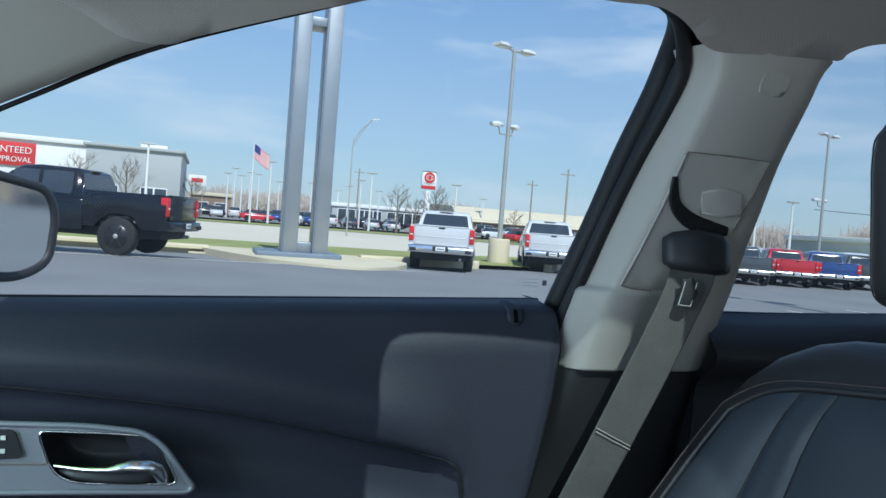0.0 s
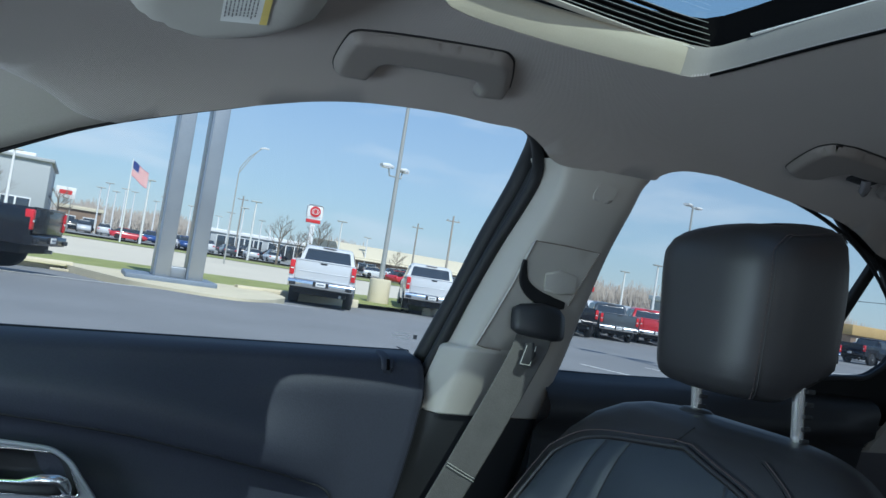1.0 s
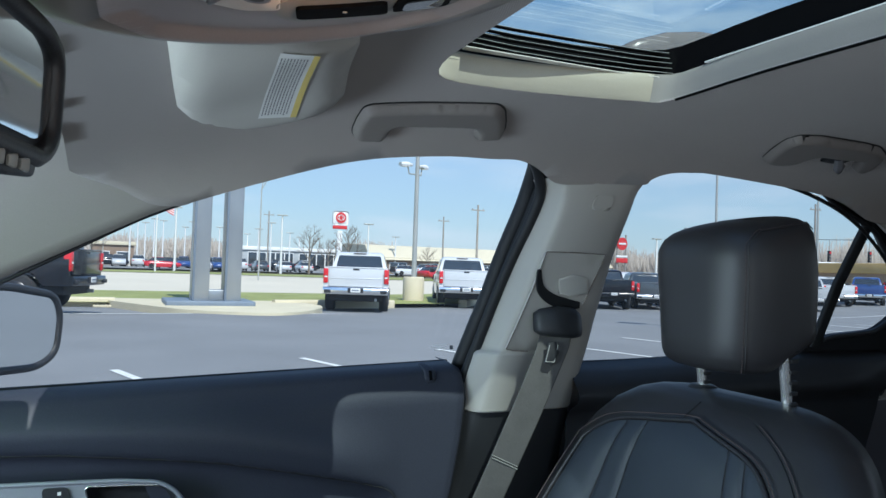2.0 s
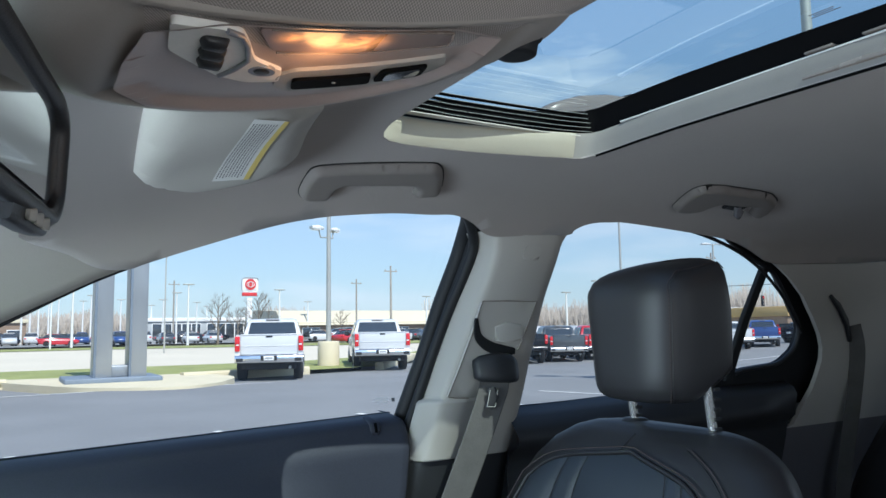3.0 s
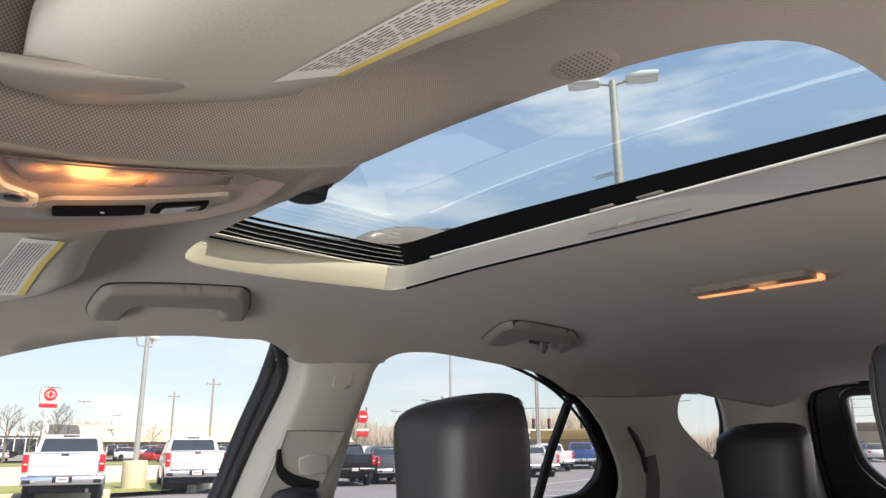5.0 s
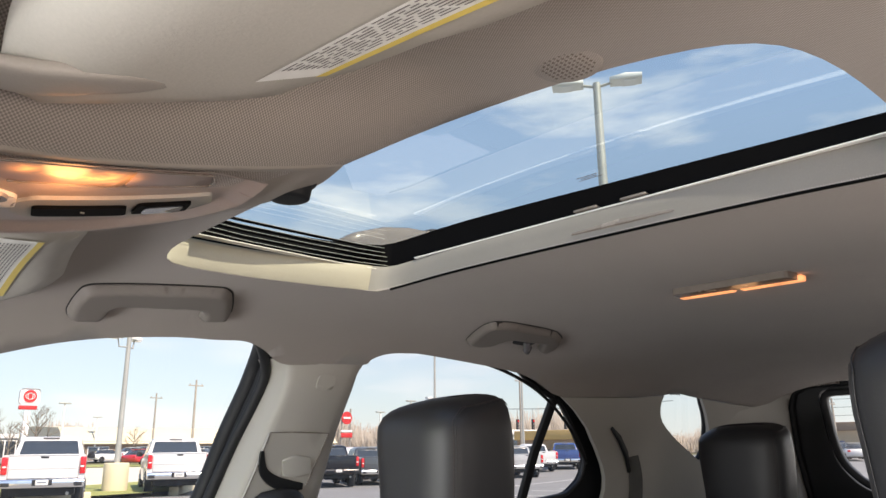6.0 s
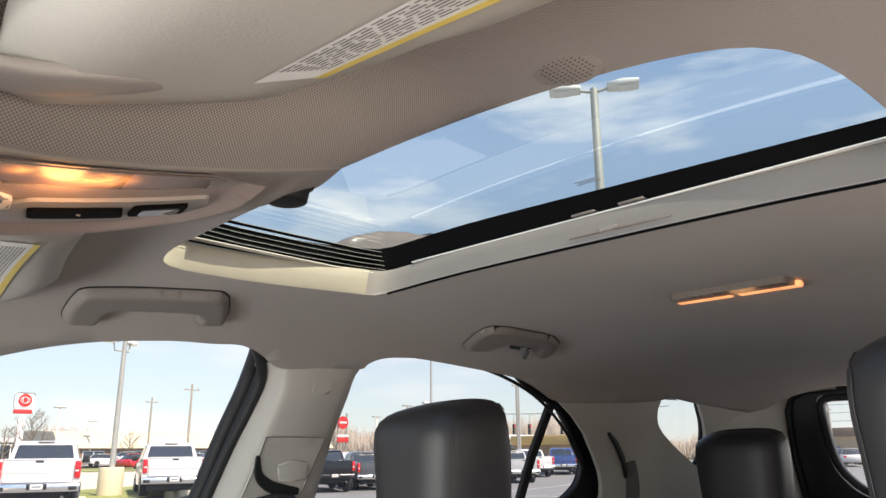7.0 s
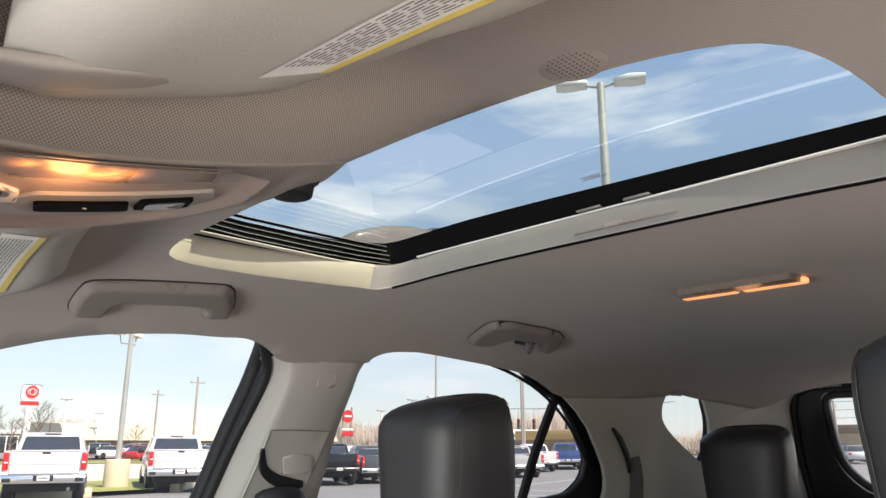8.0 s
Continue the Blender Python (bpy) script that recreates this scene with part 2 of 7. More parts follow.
M_PITCH = surface("matt black foam and felt", (0.003, 0.003, 0.0034), 0.8, vary=0.2, scale=15, fine=300, bump=0.1, spec=0.08)
M_CREAMTRIM = surface("cream roof edge cloth", (0.42, 0.38, 0.30), 0.95, vary=0.05, scale=20, fine=700, bump=0.3, depth=0.0006, spec=0.05)
M_CONSOLE = surface("console plastic", (0.335, 0.305, 0.28), 0.55, vary=0.05, scale=9, fine=900, bump=0.25, depth=0.0005, spec=0.35)
M_APILLAR = surface("pillar trim plastic", (0.295, 0.272, 0.252), 0.65, vary=0.07, scale=9, fine=900, bump=0.25, depth=0.0005, spec=0.3)
M_POST = surface("polished post steel", (0.88, 0.88, 0.88), 0.22, metal=0.85, vary=0.04, scale=10, bump=0)
M_THREAD = surface("dark red grey thread", (0.060, 0.044, 0.044), 0.8, vary=0.2, scale=40, fine=900)
M_CHROME = surface("chrome", (0.86, 0.87, 0.88), 0.2, metal=1.0, vary=0.04, scale=10, bump=0)
M_SILVER = surface("silver paint trim", (0.30, 0.315, 0.35), 0.42, metal=0.4, vary=0.05, scale=12, fine=900, bump=0.05)
M_BELT = surface("grey belt webbing", (0.085, 0.082, 0.080), 0.85, vary=0.2, scale=30, fine=700, bump=0.7, depth=0.0008, spec=0.2)
M_LABEL = surface("white label", (0.78, 0.77, 0.74), 0.6, vary=0.05, scale=10, bump=0)
M_YELLOW = surface("yellow label band", (0.72, 0.55, 0.14), 0.6, vary=0.08, scale=10, bump=0)
M_INK = surface("dark print", (0.16, 0.15, 0.15), 0.7, vary=0.1, bump=0)
M_CLEAR = pane_glass("clear window glass", (0.92, 0.95, 0.95), 0.8, 0.035)
M_PRIVACY = pane_glass("tinted rear glass", (0.82, 0.85, 0.85), 0.6, 0.035)
M_ROOFGLASS = pane_glass("tinted roof glass", (0.76, 0.89, 0.86), 1.7, 0.02)
M_GLASS = pane_glass("windshield glass", (0.86, 0.90, 0.88), 1.0)
M_MIRROR = surface("mirror silver", (0.80, 0.83, 0.84), 0.03, metal=1.0, vary=0.01, bump=0)
M_LIME = translucent("lime card", (0.42, 0.85, 0.06))
M_MAPLENS = bulb_lens("lit map lamp lens", (0.22, 0.16, 0.14), (1.0, 0.34, 0.08), [((0.056, -0.029, 1.502), 0.9), ((0.046, -0.028, 1.500), 0.7), ((0.032, -0.032, 1.498), 0.66), ((0.016, -0.034, 1.495), 0.6)], 0.026, 1.9)
M_DOMELENS = glowing("lit dome lamp lens", (1.0, 0.42, 0.19), 0.55)
M_DIM = surface("smoked lens", (0.20, 0.17, 0.15), 0.25, vary=0.1, scale=30, bump=0.05)

M_ASPHALT = surface("asphalt", (0.21, 0.213, 0.216), 0.85, vary=0.22, scale=0.35, fine=45, bump=0.5, depth=0.01, spec=0.3)
M_CONCRETE = surface("kerb concrete", (0.62, 0.55, 0.39), 0.85, vary=0.15, scale=1.2, fine=40, bump=0.3, depth=0.01)
M_ROAD = surface("pale road concrete", (0.62, 0.555, 0.44), 0.85, vary=0.12, scale=0.12, fine=10, bump=0.2, depth=0.01)
M_LOT = surface("far lot asphalt", (0.26, 0.26, 0.25), 0.9, vary=0.2, scale=0.05, fine=4, bump=0)
M_GRASS = surface("spring grass", (0.29, 0.31, 0.12), 0.9, vary=0.35, scale=0.9, fine=25, bump=0.8, depth=0.03, spec=0.1)
M_FIELD = surface("dry field", (0.20, 0.19, 0.10), 0.95, vary=0.3, scale=0.05, fine=3, bump=0, spec=0.1)
M_LINE = surface("road paint", (0.70, 0.70, 0.67), 0.7, vary=0.12, scale=3, fine=60, bump=0.1)
M_STEEL = surface("brushed pylon metal", (0.36, 0.38, 0.40), 0.42, metal=0.6, vary=0.12, scale=1.0, fine=30, bump=0.05)
M_SLATE = surface("blue grey painted plinth", (0.17, 0.21, 0.26), 0.6, vary=0.15, scale=2.0, fine=30)
M_POLE = surface("galvanised pole", (0.42, 0.42, 0.39), 0.5, metal=0.3, vary=0.1, scale=2, fine=20, bump=0.05)
M_WHITEPOLE = surface("white painted pole", (0.74, 0.74, 0.72), 0.5, vary=0.06, scale=2, fine=20, bump=0)
M_WOODPOLE = surface("weathered wood pole", (0.32, 0.29, 0.25), 0.85, vary=0.25, scale=3, fine=40)
M_TYRE = surface("tyre rubber", (0.018, 0.018, 0.019), 0.8, vary=0.2, scale=10, fine=60)
M_DARKRIM = surface("black wheel rim", (0.03, 0.03, 0.033), 0.35, metal=0.4, vary=0.1, bump=0)
M_RIM = surface("alloy wheel rim", (0.55, 0.56, 0.57), 0.3, metal=0.8, vary=0.08, bump=0)
M_CARGLASS = surface("car window glass", (0.035, 0.042, 0.05), 0.06, vary=0.15, scale=3, bump=0, spec=0.9)
M_TAIL = surface("red tail lamp", (0.62, 0.015, 0.02), 0.2, vary=0.15, scale=25, bump=0, spec=0.7)
M_LAMPWHITE = surface("lamp lens white", (0.8, 0.8, 0.8), 0.25, vary=0.05, bump=0)
M_TAN = surface("tan wall", (0.42, 0.33, 0.22), 0.9, vary=0.15, scale=0.3, fine=6)
M_CREAM = surface("cream roof metal", (0.62, 0.55, 0.40), 0.7, vary=0.06, scale=0.2, fine=5, bump=0)
M_WHITEWALL = surface("white wall panel", (0.78, 0.78, 0.77), 0.7, vary=0.05, scale=0.2, fine=5, bump=0.05)
M_GREYWALL = surface("grey wall panel", (0.40, 0.42, 0.43), 0.7, vary=0.06, scale=0.2, fine=5, bump=0.05)
M_BRICKWALL = surface("brown brick wall", (0.24, 0.17, 0.12), 0.9, vary=0.2, scale=0.4, fine=8)
M_RED = surface("red sign face", (0.60, 0.03, 0.03), 0.5, vary=0.08, scale=3, bump=0)
M_BARK = surface("bare bark", (0.21, 0.17, 0.13), 0.95, vary=0.3, scale=3, fine=40)
M_OCHRE = surface("ochre fascia", (0.50, 0.34, 0.14), 0.7, vary=0.1, scale=0.5, bump=0)
M_LOWTRIM = surface("dark grey plastic", (0.125, 0.122, 0.132), 0.6, vary=0.08, scale=9, fine=900, bump=0.25, depth=0.0005, spec=0.3)
# the shadow on the sliding panel's edge is put into this grey
M_SHADE = surface("shaded grey edge cloth", (0.245, 0.228, 0.208), 0.9, vary=0.06, scale=18, fine=800, bump=0.2, depth=0.0005, spec=0.1)
M_HANDLE = surface("handle plastic", (0.190, 0.170, 0.158), 0.6, vary=0.05, scale=9, fine=900, bump=0.25, depth=0.0005, spec=0.3)
M_RECESS = surface("mauve grey console plastic", (0.36, 0.295, 0.27), 0.38, vary=0.06, scale=14, fine=700, bump=0.15, depth=0.0004)
M_WOODS = surface("bare woodland", (0.48, 0.42, 0.36), 0.95, vary=0.45, scale=0.25, fine=3, bump=0.5, depth=0.3, spec=0.1)
M_BLUE = surface("flag blue", (0.03, 0.05, 0.2), 0.8, vary=0.1, bump=0)


def paint(name, color):
    return surface(name, color, 0.3, vary=0.06, scale=1.5, fine=40, bump=0, spec=0.6, coat=0.8)


P_WHITE = paint("white car paint", (0.62, 0.63, 0.64))
P_BLACK = surface("black car paint", (0.006, 0.007, 0.011), 0.22, vary=0.06, scale=1.5, fine=40, bump=0, spec=0.45, coat=0.25)
P_DARK = paint("dark grey car paint", (0.06, 0.07, 0.08))
P_RED = paint("red car paint", (0.50, 0.015, 0.025))
P_BLUE = paint("blue car paint", (0.02, 0.06, 0.22))
P_SILVER = paint("silver car paint", (0.42, 0.43, 0.44))


# ---- building helpers ----
def part(name, bm, mat, parent, label="", smooth=True):
    """Links a bmesh as one mesh object under a thing or a part."""
    me = bpy.data.meshes.new(name)
    bmesh.ops.recalc_face_normals(bm, faces=bm.faces)
    bm.to_mesh(me)
    bm.free()
    me.materials.append(mat)
    if smooth:
        me.shade_smooth()
        me.set_sharp_from_angle(angle=radians(83))
    ob = new(name, me)
    ob.parent = parent
    return tagged(ob, label) if label else ob


def top(name, bm, mat, label, category, kind="", group="", smooth=True):
    return tagged(part(name, bm, mat, None, "", smooth), label, category, group, kind)


def thing(name, label, category, group="", kind="", at=(0, 0, 0), turn=0.0):
    ob = new(name)
    ob.empty_display_size = 0.05
    ob.matrix_world = pose(*at, 0, 0, turn)
    return tagged(ob, label, category, group, kind)


def box(x0, x1, y0, y1, z0, z1, bevel=0.0, bm=None, segments=2):
    bm = bm or bmesh.new()
    vs = [bm.verts.new((x, y, z)) for x in (x0, x1) for y in (y0, y1) for z in (z0, z1)]
    fs = [bm.faces.new([vs[i] for i in f]) for f in ((0, 1, 3, 2), (4, 6, 7, 5), (0, 4, 5, 1), (2, 3, 7, 6), (0, 2, 6, 4), (1, 5, 7, 3))]
    if bevel:
        edges = list({e for f in fs for e in f.edges})
        bmesh.ops.bevel(bm, geom=edges, offset=bevel, segments=segments, affect="EDGES", profile=0.5)
    return bm


def rings(loops, closed=True, caps=True, bm=None):
    """A skin over rows of points; each row is a closed ring, or an open strip."""
    bm = bm or bmesh.new()
    rows = [[bm.verts.new(p) for p in row] for row in loops]
    for a, b in zip(rows, rows[1:]):
        n = len(a)
        for i in range(n if closed else n - 1):
            j = (i + 1) % n
            bm.faces.new((a[i], a[j], b[j], b[i]))
    if caps and closed:
        for row in (rows[0], rows[-1]):
            if len(row) > 2:
                bm.faces.new(row)
    return bm


def tube(path, radius, sides=8, bm=None, flat=1.0):
    """A pipe along a path; radius is one number or one per point; flat squeezes it along z."""
    path = [Vector(p) for p in path]
    rad = radius if isinstance(radius, (list, tuple)) else [radius] * len(path)
    loops, side = [], None
    for i, p in enumerate(path):
        d = (path[min(i + 1, len(path) - 1)] - path[max(i - 1, 0)]).normalized()
        ref = Vector((0, 0, 1)) if abs(d.z) < 0.9 else Vector((1, 0, 0))
        u = d.cross(ref).normalized() if side is None else (side - d * side.dot(d)).normalized()
        side = u
        v = d.cross(u)
        loops.append([p + u * math.cos(a) * rad[i] + v * math.sin(a) * rad[i] * flat for a in (2 * math.pi * k / sides for k in range(sides))])
    return rings(loops, bm=bm)


def bar(path, width, height, across=(0, 1, 0), bm=None, power=4.0, sides=16):
    """A rounded-rectangle section carried along a path; across: the way in which width runs."""
    path = [Vector(p) for p in path]
    loops = []
    for i, p in enumerate(path):
        d = (path[min(i + 1, len(path) - 1)] - path[max(i - 1, 0)]).normalized()
        u = Vector(across)
        u = (u - d * u.dot(d)).normalized()
        v = d.cross(u)
        w = width[i] if isinstance(width, (list, tuple)) else width
        h = height[i] if isinstance(height, (list, tuple)) else height
        row = []
        for k in range(sides):
            a = 2 * math.pi * (k + 0.5) / sides
            c, s = math.cos(a), math.sin(a)
            row.append(p + u * math.copysign(abs(c) ** (2 / power), c) * w / 2 + v * math.copysign(abs(s) ** (2 / power), s) * h / 2)
        loops.append(row)
    return rings(loops, bm=bm)


def curve_through(points, per=6, closed=False):
    """A smooth line through points (Catmull-Rom)."""
    pts = [Vector(p) for p in points]
    out, n = [], len(pts)
    for i in range(n if closed else n - 1):
        if closed:
            a, b, c, d = (pts[(i + k) % n] for k in (-1, 0, 1, 2))
        else:
            a, b, c, d = pts[max(i - 1, 0)], pts[i], pts[i + 1], pts[min(i + 2, n - 1)]
        for k in range(per):
            t = k / per
            out.append(0.5 * ((2 * b) + (c - a) * t + (2 * a - 5 * b + 4 * c - d) * t**2 + (3 * b - a - 3 * c + d) * t**3))
    return out if closed else out + [pts[-1]]


def inside(p, poly):
    hit, n = False, len(poly)
    for i in range(n):
        (x0, y0), (x1, y1) = poly[i][:2], poly[(i + 1) % n][:2]
        if (y0 > p[1]) != (y1 > p[1]) and p[0] < (x1 - x0) * (p[1] - y0) / (y1 - y0) + x0:
            hit = not hit
    return hit


def near_edge(p, poly):
    best, n = 9.0, len(poly)
    for i in range(n):
        a, b = Vector(poly[i][:2]), Vector(poly[(i + 1) % n][:2])
        d = b - a
        t = max(0, min(1, (Vector(p) - a).dot(d) / max(d.length_squared, 1e-12)))
        best = min(best, (a + d * t - Vector(p)).length)
    return best


def dense(poly, step):
    out, n = [], len(poly)
    for i in range(n):
        a, b = Vector(poly[i][:2]), Vector(poly[(i + 1) % n][:2])
        k = max(1, round((b - a).length / step))
        out += [a + (b - a) * j / k for j in range(k)]
    return out


def sheet(outline, holes, place, step=0.03, thick=0.0, away=None):
    """A panel with openings, laid on a curved surface: place(u, v) gives its points; away(u, v) the side to which it is thick."""
    loops = [dense(outline, step)] + [dense(h, step) for h in holes]
    verts, edges, faces = [], [], []
    for loop in loops:
        s = len(verts)
        verts += loop
        edges += [(s + i, s + (i + 1) % len(loop)) for i in range(len(loop))]
    us, vs = [p.x for p in loops[0]], [p.y for p in loops[0]]
    u = min(us) + step / 2
    while u < max(us):
        v = min(vs) + step / 2
        while v < max(vs):
            p = (u, v)
            if inside(p, loops[0]) and not any(inside(p, h) for h in loops[1:]) and all(near_edge(p, q) > step * 0.45 for q in loops):
                verts.append(Vector(p))
            v += step
        u += step
    got, _, tris, *_ = geometry.delaunay_2d_cdt(verts, edges, [], 0, 1e-6)
    bm = bmesh.new()
    keep = []
    for t in tris:
        c = sum((got[i] for i in t), Vector((0, 0))) / 3
        if inside(c, loops[0]) and not any(inside(c, h) for h in loops[1:]):
            keep.append(t)
    made = [bm.verts.new(place(p.x, p.y)) for p in got]
    for t in keep:
        bm.faces.new([made[i] for i in t])
    if thick:
        back = [bm.verts.new(Vector(place(p.x, p.y)) + Vector(away(p.x, p.y)) * thick) for p in got]
        count = {}
        for t in keep:
            bm.faces.new([back[i] for i in reversed(t)])
            for a, b in ((t[0], t[1]), (t[1], t[2]), (t[2], t[0])):
                count[(min(a, b), max(a, b))] = count.get((min(a, b), max(a, b)), 0) + 1
        for (a, b), k in count.items():
            if k == 1:
                bm.faces.new((made[a], made[b], back[b], back[a]))
    bmesh.ops.delete(bm, geom=[v for v in bm.verts if not v.link_faces], context="VERTS")
    return bm


def rounded(points, r, n=4):
    """A polygon with its corners rounded by about r."""
    pts, out = [Vector(p) for p in points], []
    m = len(pts)
    for i in range(m):
        a, b, c = pts[i - 1], pts[i], pts[(i + 1) % m]
        q = min(r, (a - b).length * 0.45, (c - b).length * 0.45)
        s, e = b + (a - b).normalized() * q, b + (c - b).normalized() * q
        for k in range(n + 1):
            t = k / n
            out.append((1 - t) ** 2 * s + 2 * t * (1 - t) * b + t * t * e)
    return out


def smooth_step(a, b, x):
    t = max(0.0, min(1.0, (x - a) / (b - a)))
    return t * t * (3 - 2 * t)


# ---- the car's inner shell ----
YC = 0.02  # the car's centre line
HALF = [(0.0, 1.583), (0.12, 1.583), (0.22, 1.582), (0.31, 1.579), (0.37, 1.573), (0.43, 1.561), (0.488, 1.542), (0.543, 1.505), (0.570, 1.457),
        (0.599, 1.394), (0.62, 1.32), (0.645, 1.236), (0.68, 1.15), (0.70, 1.08), (0.725, 1.0), (0.74, 0.9), (0.75, 0.7), (0.72, 0.45), (0.66, 0.3)]
_line = curve_through([(h, z, 0) for h, z in HALF], 8)
_q = [0.0]
for _a, _b in zip(_line, _line[1:]):
    _q.append(_q[-1] + (_b - _a).length)
_hs, _zs = [p.x for p in _line], [p.y for p in _line]


def q_of(z):
    """The way along the shell's section, from the roof's middle, at which it comes down to z."""
    return float(np.interp(-z, [-v for v in _zs[12:]], _q[12:]))


def side_y(z):
    return YC + float(np.interp(-z, [-v for v in _zs[12:]], _hs[12:]))


def roof_drop(x):
    front = max(0.0, 0.3 - x) / 0.3
    rear = max(0.0, x - 1.3) / 1.0
    return 0.045 * front**2 + 0.03 * rear**2


def shell(x, q, out=0.0):
    """A point of the inner shell; q > 0 is the passenger's side. out: metres outwards."""
    a = abs(q)
    h, z = float(np.interp(a, _q, _hs)), float(np.interp(a, _q, _zs))
    h1, z1 = float(np.interp(a + 0.01, _q, _hs)), float(np.interp(a + 0.01, _q, _zs))
    h0, z0 = float(np.interp(max(a - 0.01, 0), _q, _hs)), float(np.interp(max(a - 0.01, 0), _q, _zs))
    t = Vector((h1 - h0, z1 - z0)).normalized()
    nh, nz = -t.y, t.x
    z -= roof_drop(x) * smooth_step(1.40, 1.56, z)
    sag = roof_z(x) - float(np.interp(x, [-0.115, -0.03, 0.02, 0.07, 0.12, 0.165, 0.198, 0.25], [1.499, 1.495, 1.499, 1.508, 1.520, 1.534, 1.550, 1.583]))
    z -= max(0.0, sag + (0.0035 if q < -0.008 and sag > 0 else 0.0)) * (smooth_step(0.150, 0.104, q + 0.008) if q > -0.008 else smooth_step(0.118, 0.074, -0.008 - q))
    s = 1 if q >= 0 else -1
    return Vector((x, YC + s * (h + nh * out), z + nz * out))


def outward(x, q):
    return (shell(x, q, 1.0) - shell(x, q)).normalized()


def roof_z(x):
    return 1.583 - roof_drop(x)


def both(points):
    """(x, z) along the passenger's side as (x, q)."""
    return [(x, q_of(z)) for x, z in points]


# headliner: from the windshield header to the tailgate, down to the window edges on both sides
EDGE = [(-0.088, 1.520), (-0.068, 1.492), (-0.036, 1.462), (-0.006, 1.436), (0.030, 1.433), (0.050, 1.442), (0.083, 1.455), (0.116, 1.4665), (0.151, 1.4775), (0.185, 1.487), (0.225, 1.4965), (0.284, 1.506), (0.367, 1.514), (0.425, 1.5155), (0.461, 1.5175), (0.481, 1.5155), (0.50, 1.511), (0.517, 1.5045), (0.531, 1.4975), (0.545, 1.4935), (0.562, 1.4925), (0.60, 1.4955), (0.65, 1.4995),
        (0.70, 1.502), (0.706, 1.509), (0.718, 1.516), (0.738, 1.521), (0.770, 1.5235), (0.822, 1.524), (1.046, 1.514), (1.129, 1.504), (1.182, 1.491), (1.25, 1.474), (1.38, 1.478), (1.55, 1.485), (1.676, 1.496), (1.716, 1.504), (1.845, 1.499), (2.0, 1.497), (2.28, 1.494)]
EDGE = [(p.x, p.y) for p in curve_through([(x, z, 0) for x, z in EDGE], 3)]
right = both(EDGE)
outline = [(-0.100, 0.0), (-0.095, 0.3)] + right + [(2.30, 0.3), (2.30, -0.3)] + [(x, -q) for x, q in reversed(right)] + [(-0.095, -0.3)]
LIP = [(0.573, 0.20), (0.575, 0.0), (0.580, -0.18), (0.583, -0.265), (0.574, -0.295), (0.53, -0.305), (0.42, -0.304), (0.345, -0.296), (0.302, -0.276), (0.278, -0.23), (0.262, -0.15), (0.254, -0.05),
       (0.254, 0.05), (0.258, 0.15), (0.260, 0.26), (0.262, 0.335), (0.284, 0.376), (0.36, 0.380), (0.44, 0.373), (0.53, 0.359), (0.570, 0.335)]
LIP = [(p.x, p.y) for p in curve_through([(x, q, 0) for x, q in LIP], 3, True)]
top("ceiling", sheet(outline, [LIP], shell, 0.022, 0.0025, outward), M_LINER, "warm grey knitted headliner with a sunroof opening", "headliner", "structure")

# outer skin: closes the car around the trims, with openings larger than the trims'
FRONT_WIN = [(-0.62, 1.215), (-0.30, 1.305), (-0.102, 1.388), (0.013, 1.442), (0.073, 1.470), (0.137, 1.492), (0.284, 1.513), (0.45, 1.528), (0.53, 1.525), (0.57, 1.50), (0.58, 1.46), (0.57, 1.38), (0.55, 1.28), (0.53, 1.13), (-0.2, 1.11), (-0.6, 1.10)]
REAR_WIN = [(0.655, 1.16), (0.655, 1.38), (0.66, 1.51), (0.72, 1.536), (0.83, 1.541), (1.0, 1.535), (1.18, 1.522), (1.29, 1.490), (1.42, 1.425), (1.515, 1.33), (1.54, 1.26), (1.50, 1.16)]
CARGO_WIN = rounded([(1.60, 1.528), (2.05, 1.528), (2.22, 1.30), (1.96, 1.29), (1.70, 1.38)], 0.03)
CARGO_WIN = [(p.x, p.y) for p in CARGO_WIN]


def skin_out(x):
    return 0.10 - 0.05 * smooth_step(0.56, 0.655, x)


def skin(side):
    lo, hi = q_of(0.45), q_of(1.545)
    out = [(-1.05, q_of(1.02)), (-0.95, q_of(1.10)), (-0.046, hi), (2.32, hi), (2.50, lo), (-1.05, lo)]
    holes = [both(w) for w in (FRONT_WIN, REAR_WIN, CARGO_WIN)]
    flip = lambda pts: [(x, side * q) for x, q in pts]  # noqa: E731
    return sheet(flip(out), [flip(h) for h in holes], lambda x, q: shell(x, q, skin_out(x)), 0.05, 0.02, outward)


top("wall_right", skin(1), P_WHITE, "white painted outer side of the car with window openings", "car side", "structure")
top("wall_left", skin(-1), P_WHITE, "white painted outer side of the car with window openings", "car side", "structure")
ROOF_HOLE = rounded([(0.16, -0.40), (0.68, -0.40), (0.68, 0.42), (0.16, 0.42)], 0.06)
hi = q_of(1.545)
top("roof", sheet([(-0.075, -hi), (2.34, -hi), (2.34, hi), (-0.075, hi)], [ROOF_HOLE], lambda x, q: shell(x, q, 0.075), 0.05, 0.015, outward), P_WHITE, "white painted steel roof panel with a sunroof cut-out", "roof", "structure")
